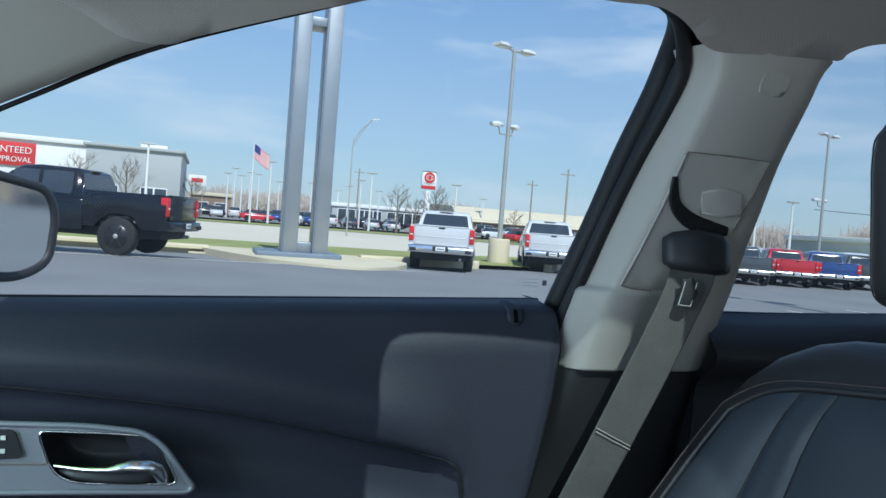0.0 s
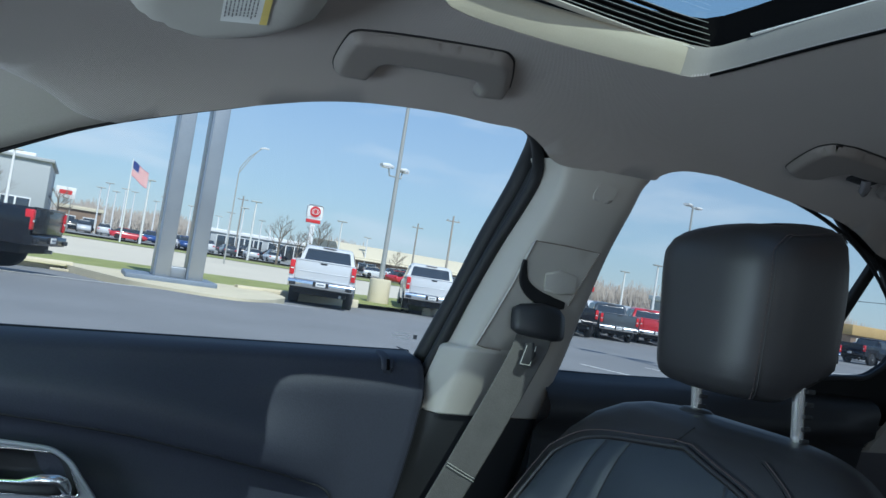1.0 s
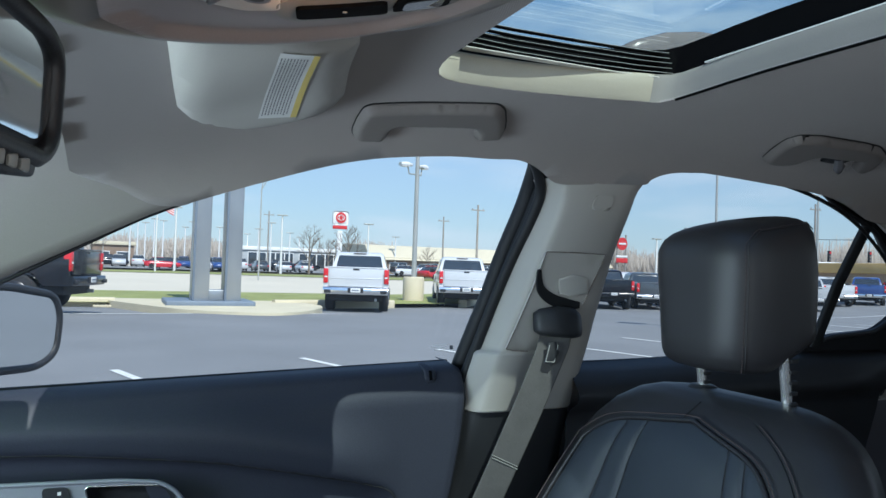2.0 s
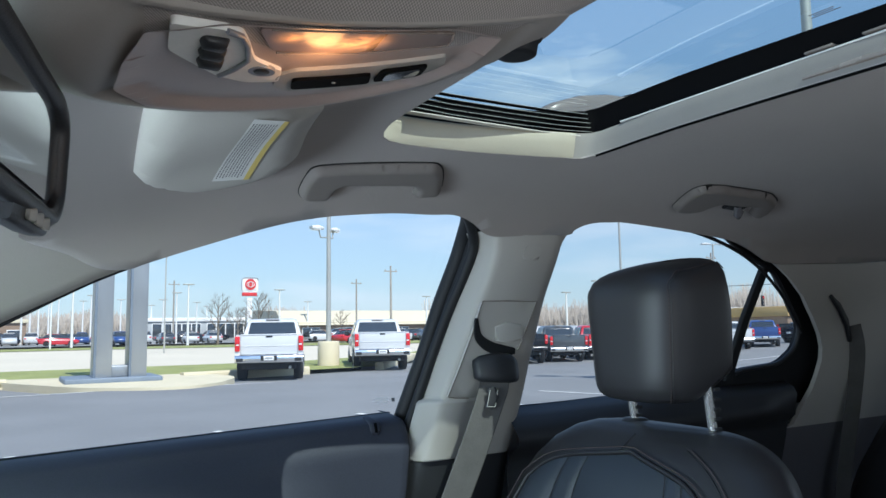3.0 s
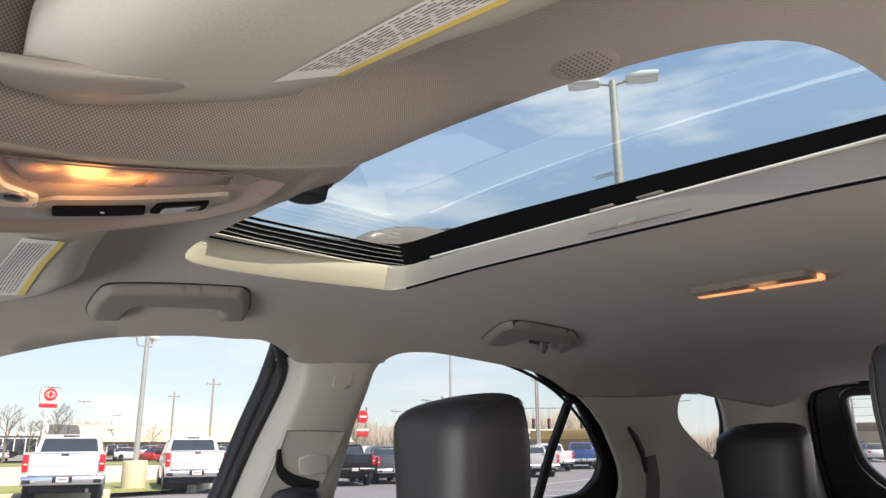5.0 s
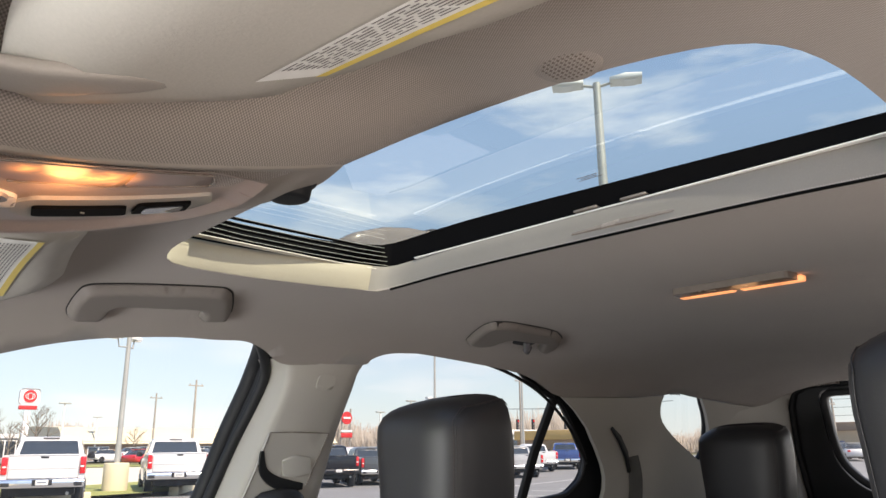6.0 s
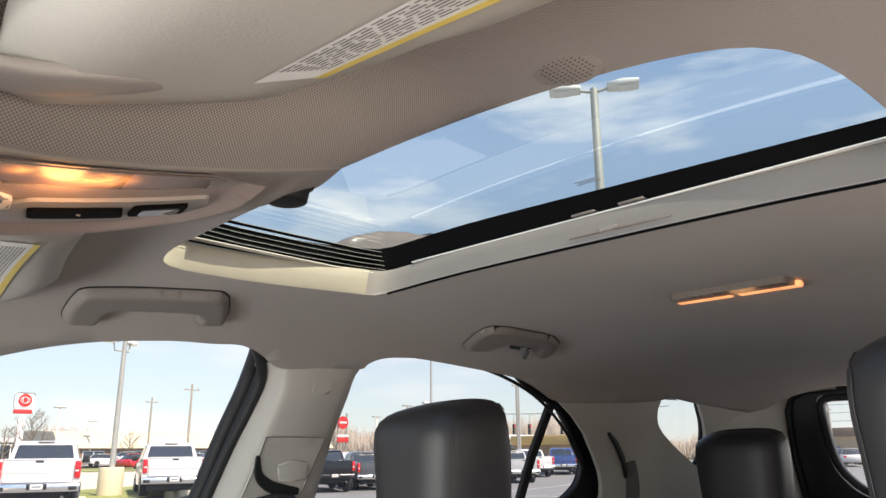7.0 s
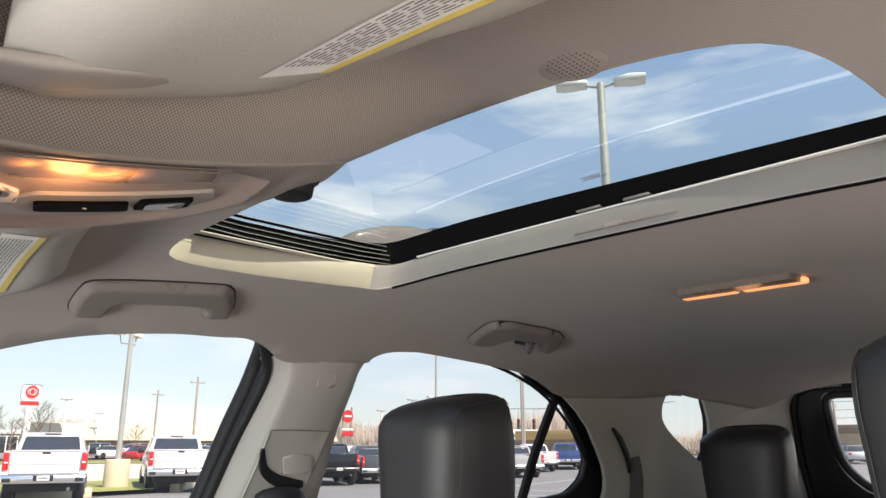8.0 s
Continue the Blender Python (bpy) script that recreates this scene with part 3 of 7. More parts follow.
# floor, dash and bulkhead as plain closing forms
top("floor", box(-1.1, 2.55, YC - 0.72, YC + 0.72, 0.30, 0.34, 0.01), M_BLACK, "black carpeted car floor", "floor", "structure")
top("dashboard", rings([[(-1.12, y, 0.34), (-0.62, y, 0.34), (-0.50, y, 0.80), (-0.48, y, 1.02), (-0.55, y, 1.09), (-0.80, y, 1.10), (-1.12, y, 1.07)] for y in (YC - 0.74, YC - 0.3, YC + 0.3, YC + 0.74)]), M_BLACK, "black dashboard under the windshield", "dashboard", "structure")
top("wall_rear", box(2.46, 2.50, YC - 0.70, YC + 0.70, 0.32, 1.16, 0.008), M_BLACK, "black lower tailgate trim panel", "tailgate", "structure")

# windshield
shield = thing("windshield", "clear raked windshield with a black border", "windshield", kind="structure")


def shield_place(u, v):
    """u: 0 at the header to 1 at the dash; v across."""
    return Vector((-0.05 - 1.0 * u - 0.05 * math.cos(v * 1.5), YC + v * (0.52 + 0.19 * u), 1.548 - 0.462 * u - 0.02 * v * v))


part("pane", sheet([(0, -1), (1, -1), (1, 1), (0, 1)], [], shield_place, 0.1), M_GLASS, shield)
part("black_border", sheet([(-0.02, -1.03), (1, -1.03), (1, 1.03), (-0.02, 1.03)], [[(0.05, -0.93), (0.97, -0.95), (0.97, 0.95), (0.05, 0.93)]], lambda u, v: shield_place(u, v) + Vector((0, 0, -0.004)), 0.08), M_SEAL, shield, "black printed glass border")

# pillar trims


def pillar(side, front, face, back, zs, deep=0.046, roll_back=0.025, ledge=0.0):
    """An upright trim between its front edge, the edge of its inner face and its rear edge, each given as (z, x); the front face runs deep outwards.
    ledge: the height below which the front part stands proud."""
    loops = []
    for z in zs:
        x0, xf, x1 = (float(np.interp(z, [p[0] for p in e], [p[1] for p in e])) for e in (front, face, back))
        low = 1 - smooth_step(ledge - 0.0015, ledge + 0.0015, z) if ledge else 0.0
        d, y = deep * (1 - 0.5 * low), side_y(z) + 0.004 * smooth_step(1.462, 1.515, z)
        step = -0.005 * low
        row = [(x0 - 0.004, y + d * 1.25), (x0, y + d), (x0 + (xf - x0) * 0.3, y + d * 0.62), (x0 + (xf - x0) * 0.68, y + d * 0.26), (xf - 0.002, y + 0.005 + step), (xf + 0.003, y + 0.0015 + step), (xf + 0.010, y - 0.0005 + step),
               (xf + 0.042, y - 0.0025 + step), (xf + 0.052, y - 0.003), (x1 - 0.035, y - 0.001), (x1 - 0.018, y + 0.003), (x1 - 0.006, y + roll_back * 0.5), (x1, y + roll_back)]
        row += [(x1, y + roll_back + 0.02), (x0 - 0.004, y + d + 0.02)]
        loops.append([Vector((x, YC + side * (yy - YC), z)) for x, yy in row])
    return rings(loops)


B_FRONT = [(1.138, 0.484), (1.20, 0.488), (1.233, 0.492), (1.239, 0.500), (1.297, 0.513), (1.33, 0.522), (1.354, 0.529), (1.395, 0.541), (1.424, 0.549), (1.468, 0.559), (1.485, 0.560), (1.495, 0.556), (1.504, 0.546)]
B_FACE = [(1.138, 0.499), (1.236, 0.507), (1.24, 0.514), (1.29, 0.527), (1.334, 0.541), (1.39, 0.558), (1.43, 0.567), (1.453, 0.569), (1.475, 0.568), (1.504, 0.560)]
B_BACK = [(1.132, 0.681), (1.223, 0.684), (1.291, 0.688), (1.373, 0.698), (1.432, 0.704), (1.47, 0.707), (1.49, 0.709), (1.504, 0.714)]
B_ZS = [1.138, 1.141, 1.16, 1.18, 1.20, 1.215, 1.226, 1.232, 1.2345, 1.2375, 1.240, 1.245] + [1.255 + 0.0135 * k for k in range(18)] + [1.494, 1.504]
for s in (1, -1):
    t = thing("pillar_trim", "grey plastic centre pillar trim between the door windows", "pillar trim", "centre pillar trims", "structure")
    up = part("upper_trim", pillar(s, B_FRONT, B_FACE, B_BACK, B_ZS, ledge=1.236), M_TRIM, t)
    part("lower_trim", pillar(s, [(0.45, 0.448), (0.9, 0.452), (1.05, 0.470), (1.1365, 0.481)], [(0.45, 0.464), (0.9, 0.470), (1.05, 0.485), (1.1365, 0.497)], [(0.45, 0.70), (0.9, 0.69), (1.05, 0.68), (1.1365, 0.679)], np.linspace(0.45, 1.1365, 22), 0.030), M_BLACK, t, "black lower pillar cover")
    if s > 0:
        upper_trim = up

# front pillars and windshield-side trims
for s in (1, -1):
    loops = []
    for k in range(15):
        u = k / 14 * 1.14 - 0.14
        # window edge and windshield edge, both running forward and down
        wx, wz = 0.012 - 0.66 * u, 1.425 - (0.32 if u > 0 else 0.24) * u - 0.01 * math.sin(u * 3)
        gx, gz = -0.044 - 0.80 * u, 1.528 - 0.40 * u
        wy, gy = side_y(wz) - 0.002 + 0.008 * smooth_step(0.0, 0.2, u), YC + 0.520 + 0.19 * u
        a, b = Vector((wx, wy, wz)), Vector((gx, gy, gz))
        mid = (a + b) / 2 + Vector((0.004, -0.012, -0.004))
        hug = 1 - smooth_step(0.0, 0.55, u)
        row = [a + Vector((0, 0.05, 0.014)), a, a * 0.75 + mid * 0.25 + Vector((0, -0.008, 0)), mid, b * 0.75 + mid * 0.25 + Vector((0, -0.004, 0)), b, b + Vector((-0.01, 0.05, 0.03))]
        for i in range(1, 6):
            row[i].y += hug * (side_y(row[i].z) + (0.0012 if u >= 0 else 0.006) - row[i].y)
        loops.append([Vector((p.x, YC + s * (p.y - YC), p.z)) for p in row])
    top("windshield_pillar_trim", rings(loops), M_APILLAR, "grey trim over the raked front pillar", "pillar trim", "structure", "front pillar trims")

# rear quarter: from the back of the rear door to the tailgate, with the cargo window
for s in (1, -1):
    out = both([(1.262, 1.472), (1.33, 1.443), (1.395, 1.408), (1.448, 1.363), (1.484, 1.325), (1.503, 1.295), (1.510, 1.268), (1.504, 1.20), (1.47, 1.12), (1.44, 1.115), (2.42, 1.115), (2.30, 1.492), (2.0, 1.495), (1.845, 1.498), (1.716, 1.502), (1.676, 1.494), (1.55, 1.483), (1.38, 1.476)])
    hole = both([(p.x, p.y) for p in curve_through([(x + (0.006 if x < 1.7 else -0.004), z, 0) for x, z in [(1.672, 1.488), (1.690, 1.4985), (1.82, 1.501), (1.888, 1.494), (1.988, 1.416), (2.006, 1.355), (1.985, 1.328), (1.94, 1.338), (1.752, 1.413), (1.684, 1.452)]], 3, True)])
    flip = lambda pts: [(x, s * q) for x, q in pts]  # noqa: E731
    t = thing("quarter_trim", "grey moulded rear quarter trim round a small window", "quarter trim", "quarter trims", "structure")
    part("upper_trim", sheet(flip(out), [flip(hole)], lambda x, q: shell(x, q, 0.0), 0.03, 0.010, outward), M_TRIM, t)
    part("lower_trim", sheet(flip(both([(1.44, 1.118), (2.44, 1.118), (2.5, 0.4), (1.3, 0.4), (1.3, 0.9)])), [], lambda x, q: shell(x, q, 0.003), 0.06, 0.02, outward), M_LOWTRIM, t, "dark grey lower quarter panel")
    if s > 0:
        # the slot and hanging belt of the rear seat
        part("belt_slot", bar([shell(1.487, q_of(1.412), -0.002), shell(1.53, q_of(1.388), -0.003), shell(1.572, q_of(1.352), -0.003), shell(1.60, q_of(1.31), -0.002)], [0.006, 0.02, 0.024, 0.012], 0.008, (0.7, 0.2, 0.7)), M_SEAL, t, "black belt slot")

# side glass
for s in (1, -1):
    for nm, poly, mat, kind in (("window_1", FRONT_WIN, M_CLEAR, "clear front door window"), ("window_2", REAR_WIN, M_PRIVACY, "tinted rear door window"), ("window_3", CARGO_WIN, M_PRIVACY, "tinted cargo window")):
        big = [(x, z) for x, z in poly]
        g = sheet([(x, s * q_of(z)) for x, z in big], [], lambda x, q: shell(x, q, skin_out(x) + 0.004), 0.08)
        top(nm, g, mat, kind + " glass", "window", "structure")
for s in (1, -1):
    cargo_seal = thing("window_seal", "black rubber seal round the cargo window", "window seal", "cargo window seals", "structure")
    loop = curve_through([(x, z, 0) for x, z in [(1.820, 1.506), (1.896, 1.499), (1.996, 1.420), (2.014, 1.355), (1.985, 1.320), (1.94, 1.330), (1.75, 1.405)]], 5)
    part("rib", tube([shell(p.x, s * q_of(p.y), 0.020) for p in loop], 0.010, 8), M_SEAL, cargo_seal)


def seal(points, out, radius, side=1, closed=False):
    pts = curve_through([(x, z, 0) for x, z in points], 4, closed)
    return tube([shell(p.x, side * q_of(p.y), out) for p in pts], radius, 8)


# weather strips of the front and rear door openings
fs = thing("door_seal", "black rubber weather strip round the front door opening", "door seal", kind="structure")
PANE_RIM = [(0.30, 1.522), (0.40, 1.530), (0.46, 1.532), (0.502, 1.5305), (0.521, 1.525), (0.533, 1.516), (0.5385, 1.503), (0.539, 1.482), (0.533, 1.442), (0.525, 1.402), (0.514, 1.353), (0.503, 1.308), (0.493, 1.272), (0.483, 1.23), (0.476, 1.19), (0.466, 1.10), (0.452, 0.9), (0.44, 0.6)]
BEAD = [(0.48, 1.535), (0.51, 1.527), (0.530, 1.515), (0.5445, 1.500), (0.551, 1.486), (0.552, 1.468), (0.545, 1.428), (0.534, 1.39), (0.520, 1.345), (0.508, 1.30), (0.495, 1.245), (0.486, 1.20), (0.477, 1.14), (0.464, 1.02), (0.448, 0.80), (0.438, 0.5)]


def beside(points, gap):
    """The line set off by gap from a line of (x, z), to its outer side."""
    out = []
    for i, p in enumerate(points):
        d = (Vector(points[min(i + 1, len(points) - 1)]) - Vector(points[max(i - 1, 0)])).normalized()
        out.append((p[0] - d.y * gap, p[1] + d.x * gap))
    return out


def strip(points, out, radius):
    pts = curve_through([(x, z, 0) for x, z in points], 5)
    return tube([(p.x, side_y(p.y) + out, p.y) for p in pts], radius, 10)


part("outer_rib", strip(beside(PANE_RIM, 0.015), 0.090, 0.015), M_SEAL, fs)
part("window_channel", strip(beside(PANE_RIM[2:], 0.024), 0.070, 0.013), M_SEAL, fs)
part("inner_rib", strip(BEAD, 0.050, 0.0085), M_SEAL, fs)
part("header_lip", seal([(-0.5, 1.160), (-0.25, 1.279), (-0.102, 1.360), (0.013, 1.422), (0.073, 1.449), (0.137, 1.472), (0.207, 1.492), (0.30, 1.508), (0.40, 1.514)], 0.010, 0.0024), M_SEAL, fs)
rs = thing("door_seal", "black rubber weather strip round the rear door opening", "door seal", kind="structure")
R_RIM = [(0.70, 1.42), (0.70, 1.50), (0.73, 1.522), (0.83, 1.525), (1.0, 1.515), (1.14, 1.495), (1.235, 1.465), (1.36, 1.402), (1.445, 1.33), (1.468, 1.275), (1.455, 1.20), (1.43, 1.12)]
part("inner_rib", seal([(x, z - 0.0045) for x, z in R_RIM[1:9]], 0.020, 0.0035), M_SEAL, rs)
# the black window frame of the rear door, its fixed pane and the division bar
PANE_EDGE = [(p.x, p.y) for p in rounded([(0.63, 1.19), (0.63, 1.546), (0.90, 1.545), (1.06, 1.516), (1.189, 1.484), (1.262, 1.463), (1.320, 1.443), (1.392, 1.396), (1.462, 1.335), (1.458, 1.285), (1.410, 1.250), (1.284, 1.240), (1.15, 1.190)], 0.02)]
FRAME_OUT = [(0.61, 1.17), (0.61, 1.556), (1.20, 1.552), (1.44, 1.46), (1.62, 1.31), (1.60, 1.15)]
part("window_frame", sheet(both(FRAME_OUT), [both(PANE_EDGE)], lambda x, q: shell(x, q, 0.040), 0.03, 0.010, outward), M_SEAL, rs, "black rear window frame")
edge_line = [p for p in PANE_EDGE if p[0] > 1.05 and p[1] > 1.2]
part("frame_bead", tube([shell(x, q_of(z), 0.037) for x, z in edge_line], 0.005, 8), M_BLACK, rs, "glossy bead along the pane")
part("division_bar", bar([shell(1.250, q_of(1.215), 0.040), shell(1.268, q_of(1.35), 0.040), shell(1.289, q_of(1.472), 0.040)], 0.026, 0.012, (1, 0, 0)), M_SEAL, rs, "black window division bar")

# tailgate: dark frame round the rear window, leaning forward at the top
tg = thing("tailgate_frame", "dark tailgate frame round the tinted rear window", "tailgate", kind="structure")


def gate(y, z):
    return Vector((2.425 - 0.05 * (z - 1.12) / 0.42, YC + y, z))


part("frame", sheet([(-0.62, 1.10), (0.62, 1.10), (0.62, 1.535), (0.55, 1.575), (-0.55, 1.575), (-0.62, 1.535)], [[(p.x, p.y) for p in rounded([(-0.33, 1.215), (0.26, 1.215), (0.345, 1.245), (0.397, 1.307), (0.412, 1.372), (0.423, 1.532), (-0.423, 1.532), (-0.42, 1.33)], 0.035)]], gate, 0.05, 0.05, lambda y, z: (1, 0, 0)), M_BLACK, tg)
inner_rim = [p for p in rounded([(-0.315, 1.225), (0.25, 1.225), (0.330, 1.253), (0.384, 1.312), (0.400, 1.374), (0.411, 1.522), (-0.411, 1.522), (-0.406, 1.335)], 0.035)]
part("window_trim", bar([gate(p.x, p.y) + Vector((0.012, 0, 0)) for p in inner_rim + inner_rim[:1]], 0.030, 0.022, (1, 0, 0)), M_BLACK, tg, "black inner window trim")
part("gate_seal", tube([gate(y, z) + Vector((-0.012, 0, 0)) for y, z in ((0.47, 1.10), (0.488, 1.22), (0.503, 1.356), (0.50, 1.48), (0.485, 1.525), (0.44, 1.545), (0.0, 1.552), (-0.44, 1.545), (-0.485, 1.525), (-0.50, 1.48), (-0.503, 1.356), (-0.47, 1.10))], 0.010, 8), M_SEAL, tg, "black rubber gate seal")
part("pane", sheet([(-0.45, 1.14), (0.45, 1.14), (0.43, 1.55), (-0.43, 1.55)], [], lambda y, z: gate(y, z) + Vector((0.03, 0, 0)), 0.1), M_PRIVACY, tg)
part("rear_header", rings([[Vector((x, YC + y, z - 0.03 * max(0, abs(y) - 0.40) / 0.1 * 0.6)) for y in np.linspace(-0.52, 0.52, 22)] for x, z in ((2.26, 1.5545), (2.285, 1.550), (2.30, 1.549), (2.37, 1.553), (2.385, 1.562), (2.385, 1.60))], closed=False), M_TRIM, tg, "grey header above the tailgate")
part("latch_cover", bar([(2.32, 0.36, 1.547), (2.33, 0.41, 1.546), (2.335, 0.46, 1.540)], [0.02, 0.04, 0.02], 0.008, (1, 0, 0)), M_DIM, tg)
for s in (1, -1):
    loops = []
    for z in np.linspace(1.0, 1.552, 20):
        y0 = side_y(z) - YC + 0.014 * smooth_step(1.468, 1.492, z)
        inn = 0.506 + (0.0 if z > 1.33 else (1.33 - z) * -0.13)
        inn -= 0.06 * smooth_step(1.49, 1.552, z) ** 2
        row = ((2.06, y0 + 0.002), (2.12, y0 - 0.004), (2.20, y0 - 0.014), (2.26, inn + (y0 - inn) * 0.55), (2.30, inn + (y0 - inn) * 0.22), (2.33, inn + 0.006), (2.345, inn), (2.36, inn + 0.001), (2.40, inn + 0.004))
        loops.append([Vector((x, YC + s * y, z)) for x, y in row])
    part("side_trim", rings(loops, closed=False), M_TRIM, tg, "pale rear pillar trim")

# ---- sunroof ----
roofing = thing("sunroof", "tinted sliding sunroof with black seals and a sliding shade", "sunroof")


def lip_row(grow, z_up, rear=0.0, side=0.0, sink=0.0):
    """A row round the roof opening, z_up above the headliner: grown at the front and driver's side, moved by rear and side at the other two."""
    row = []
    for x, q in LIP:
        back = smooth_step(0.52, 0.57, x)
        near = smooth_step(0.26, 0.325, q) * (1 - back)
        nx = x + back * rear * float(np.interp(q, [-0.27, 0.0, 0.33], [0.5, 0.9, 1.1])) - (1 - back) * grow * smooth_step(0.34, 0.28, x) * 1.2
        ny = q + near * side - smooth_step(-0.18, -0.28, q) * grow
        row.append(Vector((nx, YC + ny, shell(x, q).z + 0.0008 + z_up - sink * back * smooth_step(0.40, -0.30, q))))
    return row


edge_rows = [lip_row(0.0, 0.0, 0.0, -0.001), lip_row(0.005, 0.006, 0.001, -0.004), lip_row(0.02, 0.018, 0.003, -0.007), lip_row(0.036, 0.028, 0.005, -0.008), lip_row(0.045, 0.033, 0.008, -0.005), lip_row(0.047, 0.036, 0.016, 0.004)]
back = [i for i, (x, q) in enumerate(LIP) if x > 0.535]
split = next(i for i in back if i - 1 not in back and i > 0)
back = [i for i in back if i >= split] + [i for i in back if i < split]
ahead = list(range(back[-1], back[0] + 1))
part("edge_trim", rings([[row[i] for i in ahead] for row in edge_rows], closed=False), M_CREAMTRIM, roofing, "cream trim round the roof opening")
part("shade_panel", rings([[row[i] for i in back] for row in edge_rows], closed=False), M_SHADE, roofing, "cloth edge of the sliding shade, its unlit look put in as grey")
groove = [p + Vector((0.0015, 0, -0.0028)) for p in lip_row(0.0, 0.0)]
cut = next(i for i, p in enumerate(groove) if p.x < 0.53)
end = max(i for i, p in enumerate(groove) if p.x < 0.564)
rear_line = groove[end + 1:] + groove[:cut]
part("groove", rings([[p + Vector((-0.0018, 0, 0.0030)) for p in rear_line], [p + Vector((-0.0013, 0, 0.0002)) for p in rear_line], [p + Vector((0.0000, 0, 0.0002)) for p in rear_line], [p + Vector((0.0007, 0, 0.002)) for p in rear_line]], closed=False), M_PITCH, roofing, "dark gap along the sliding shade")
part("frame", rings([lip_row(0.047, 0.034, 0.016, 0.003), lip_row(0.049, 0.042, 0.016, 0.010), lip_row(0.049, 0.066, 0.008, 0.014, 0.013), lip_row(0.09, 0.068, 0.09, 0.05, 0.010)], caps=False), M_PITCH, roofing, "black sunroof frame")
part("glass", sheet([(p.x, p.y) for p in ROOF_HOLE], [], lambda x, y: Vector((x, YC + y, 1.652 - 0.10 * max(0, 0.35 - x) ** 2 - 0.06 * y * y)), 0.05), M_ROOFGLASS, roofing, "tinted roof glass")
for k in range(5):
    z0 = 1.611 + 0.006 * k
    line = [(x, yy + 0.001 * (k % 2), z0 + 0.003 - 0.0035 * math.sin(u * 3.1) * (1 - k / 6)) for u, x, yy in ((0, 0.27, 0.384), (0.3, 0.36, 0.386), (0.55, 0.45, 0.383), (0.8, 0.53, 0.380), (1, 0.59, 0.374))]
    part("pleat", bar(line, 0.006, 0.0028, (0, 1, 0)), M_PITCH, roofing, "black folded seal pleat")
    part("pleat_edge", tube([(x, y - 0.0055, z) for x, y, z in line], 0.0003, 5), M_POLE, roofing, "thin pale edge of a pleat")
part("shade_rim", bar([(0.5855, y, 1.6155) for y in np.linspace(-0.270, 0.318, 12)], 0.011, 0.002, (1, 0, 0)), M_LABEL, roofing, "pale upper rim of the sliding shade")
part("side_rim", bar([(x, 0.3830 - 0.10 * max(0, x - 0.50), 1.6065) for x in np.linspace(0.30, 0.560, 10)], 0.011, 0.002, (0, 1, 0)), M_TRIM_LIGHT, roofing, "pale upper rim of the roof edge")
# a dark bar stands for the shadowed groove of the finger pull
part("shade_pull", bar([(0.5762, 0.060, 1.5930), (0.5770, 0.0, 1.5945), (0.5790, -0.060, 1.5930)], [0.003, 0.007, 0.003], 0.003, (0.5, 0, 0.86)), M_DIM, roofing, "finger pull, its groove's shadow put in as dark colour")
for yy in (-0.014, 0.045):
    part("clip", box(0.580, 0.590, yy - 0.015, yy + 0.015, 1.6185, 1.6212, 0.0010), M_DIM, roofing, "small brown clip")
# date mark printed on the glass
for j, (w, y) in enumerate(((0.03, 0.0), (0.02, 0.006), (0.026, 0.012))):
    part("print_mark", box(0.574 - 0.0008 - j * 0.004, 0.574 - j * 0.004, 0.03 - w / 2, 0.03 + w / 2, 1.6495, 1.6500), M_INK, roofing)
# roof rail foot seen through the glass
rail = thing("roof_rail", "grey roof rail with a rounded black-tipped foot", "roof rail")
part("rail", bar([(0.86, 0.60, 1.752), (1.0, 0.60, 1.757), (1.5, 0.60, 1.75), (1.9, 0.60, 1.70)], 0.045, 0.034, (0, 1, 0)), M_DIM, rail)
part("foot", bar([(0.66, 0.60, 1.690), (0.70, 0.60, 1.702), (0.76, 0.60, 1.716), (0.82, 0.60, 1.728), (0.872, 0.60, 1.734)], [0.02, 0.05, 0.055, 0.055, 0.05], [0.04, 0.062, 0.076, 0.074, 0.068], (0, 1, 0)), M_DIM, rail, "dull grey rail foot")
part("foot_cap", bar([(0.870, 0.60, 1.738), (0.885, 0.60, 1.742), (0.902, 0.60, 1.744)], 0.056, [0.066, 0.068, 0.06], (0, 1, 0)), M_SEAL, rail, "black cap of the rail foot")

# ---- front door, passenger's side ----
door = thing("door_1", "closed front door with a dark vinyl panel and silver handle bezel", "door", kind="structure")


def belt_z(x):
    return 1.196 + 0.038 * x


def crease_z(x):
    return float(np.interp(x, [-0.8, -0.1, 0.0, 0.10, 0.194, 0.281, 0.341, 0.359, 0.365, 0.38], [1.15, 1.119, 1.108, 1.095, 1.075, 1.055, 1.037, 1.022, 1.0, 0.9]))


def door_y(x, z):
    zt = belt_z(x)
    y = 0.704 + 0.014 * smooth_step(zt - 0.055, zt - 0.008, z) + 0.044 * smooth_step(zt - 0.012, zt, z) ** 2
    y -= 0.022 * math.exp(-(((z - (crease_z(x) + 0.030)) / 0.040) ** 2)) * smooth_step(0.40, 0.25, x)
    below = crease_z(x) - z
    inner = smooth_step(0.0, 0.012, below) * smooth_step(0.385, 0.33, x)
    y += inner * 0.016 - smooth_step(0.05, 0.20, below) * 0.085 * smooth_step(0.40, 0.30, x)
    y -= 0.0015 * math.sin(x * 9 + 1)
    return y


def door_end(z):
    return float(np.interp(z, [0.48, 0.98, 1.03, 1.10, 1.15, 1.18, 1.20, 1.212, 1.222], [0.41, 0.441, 0.452, 0.464, 0.469, 0.471, 0.469, 0.462, 0.450]))


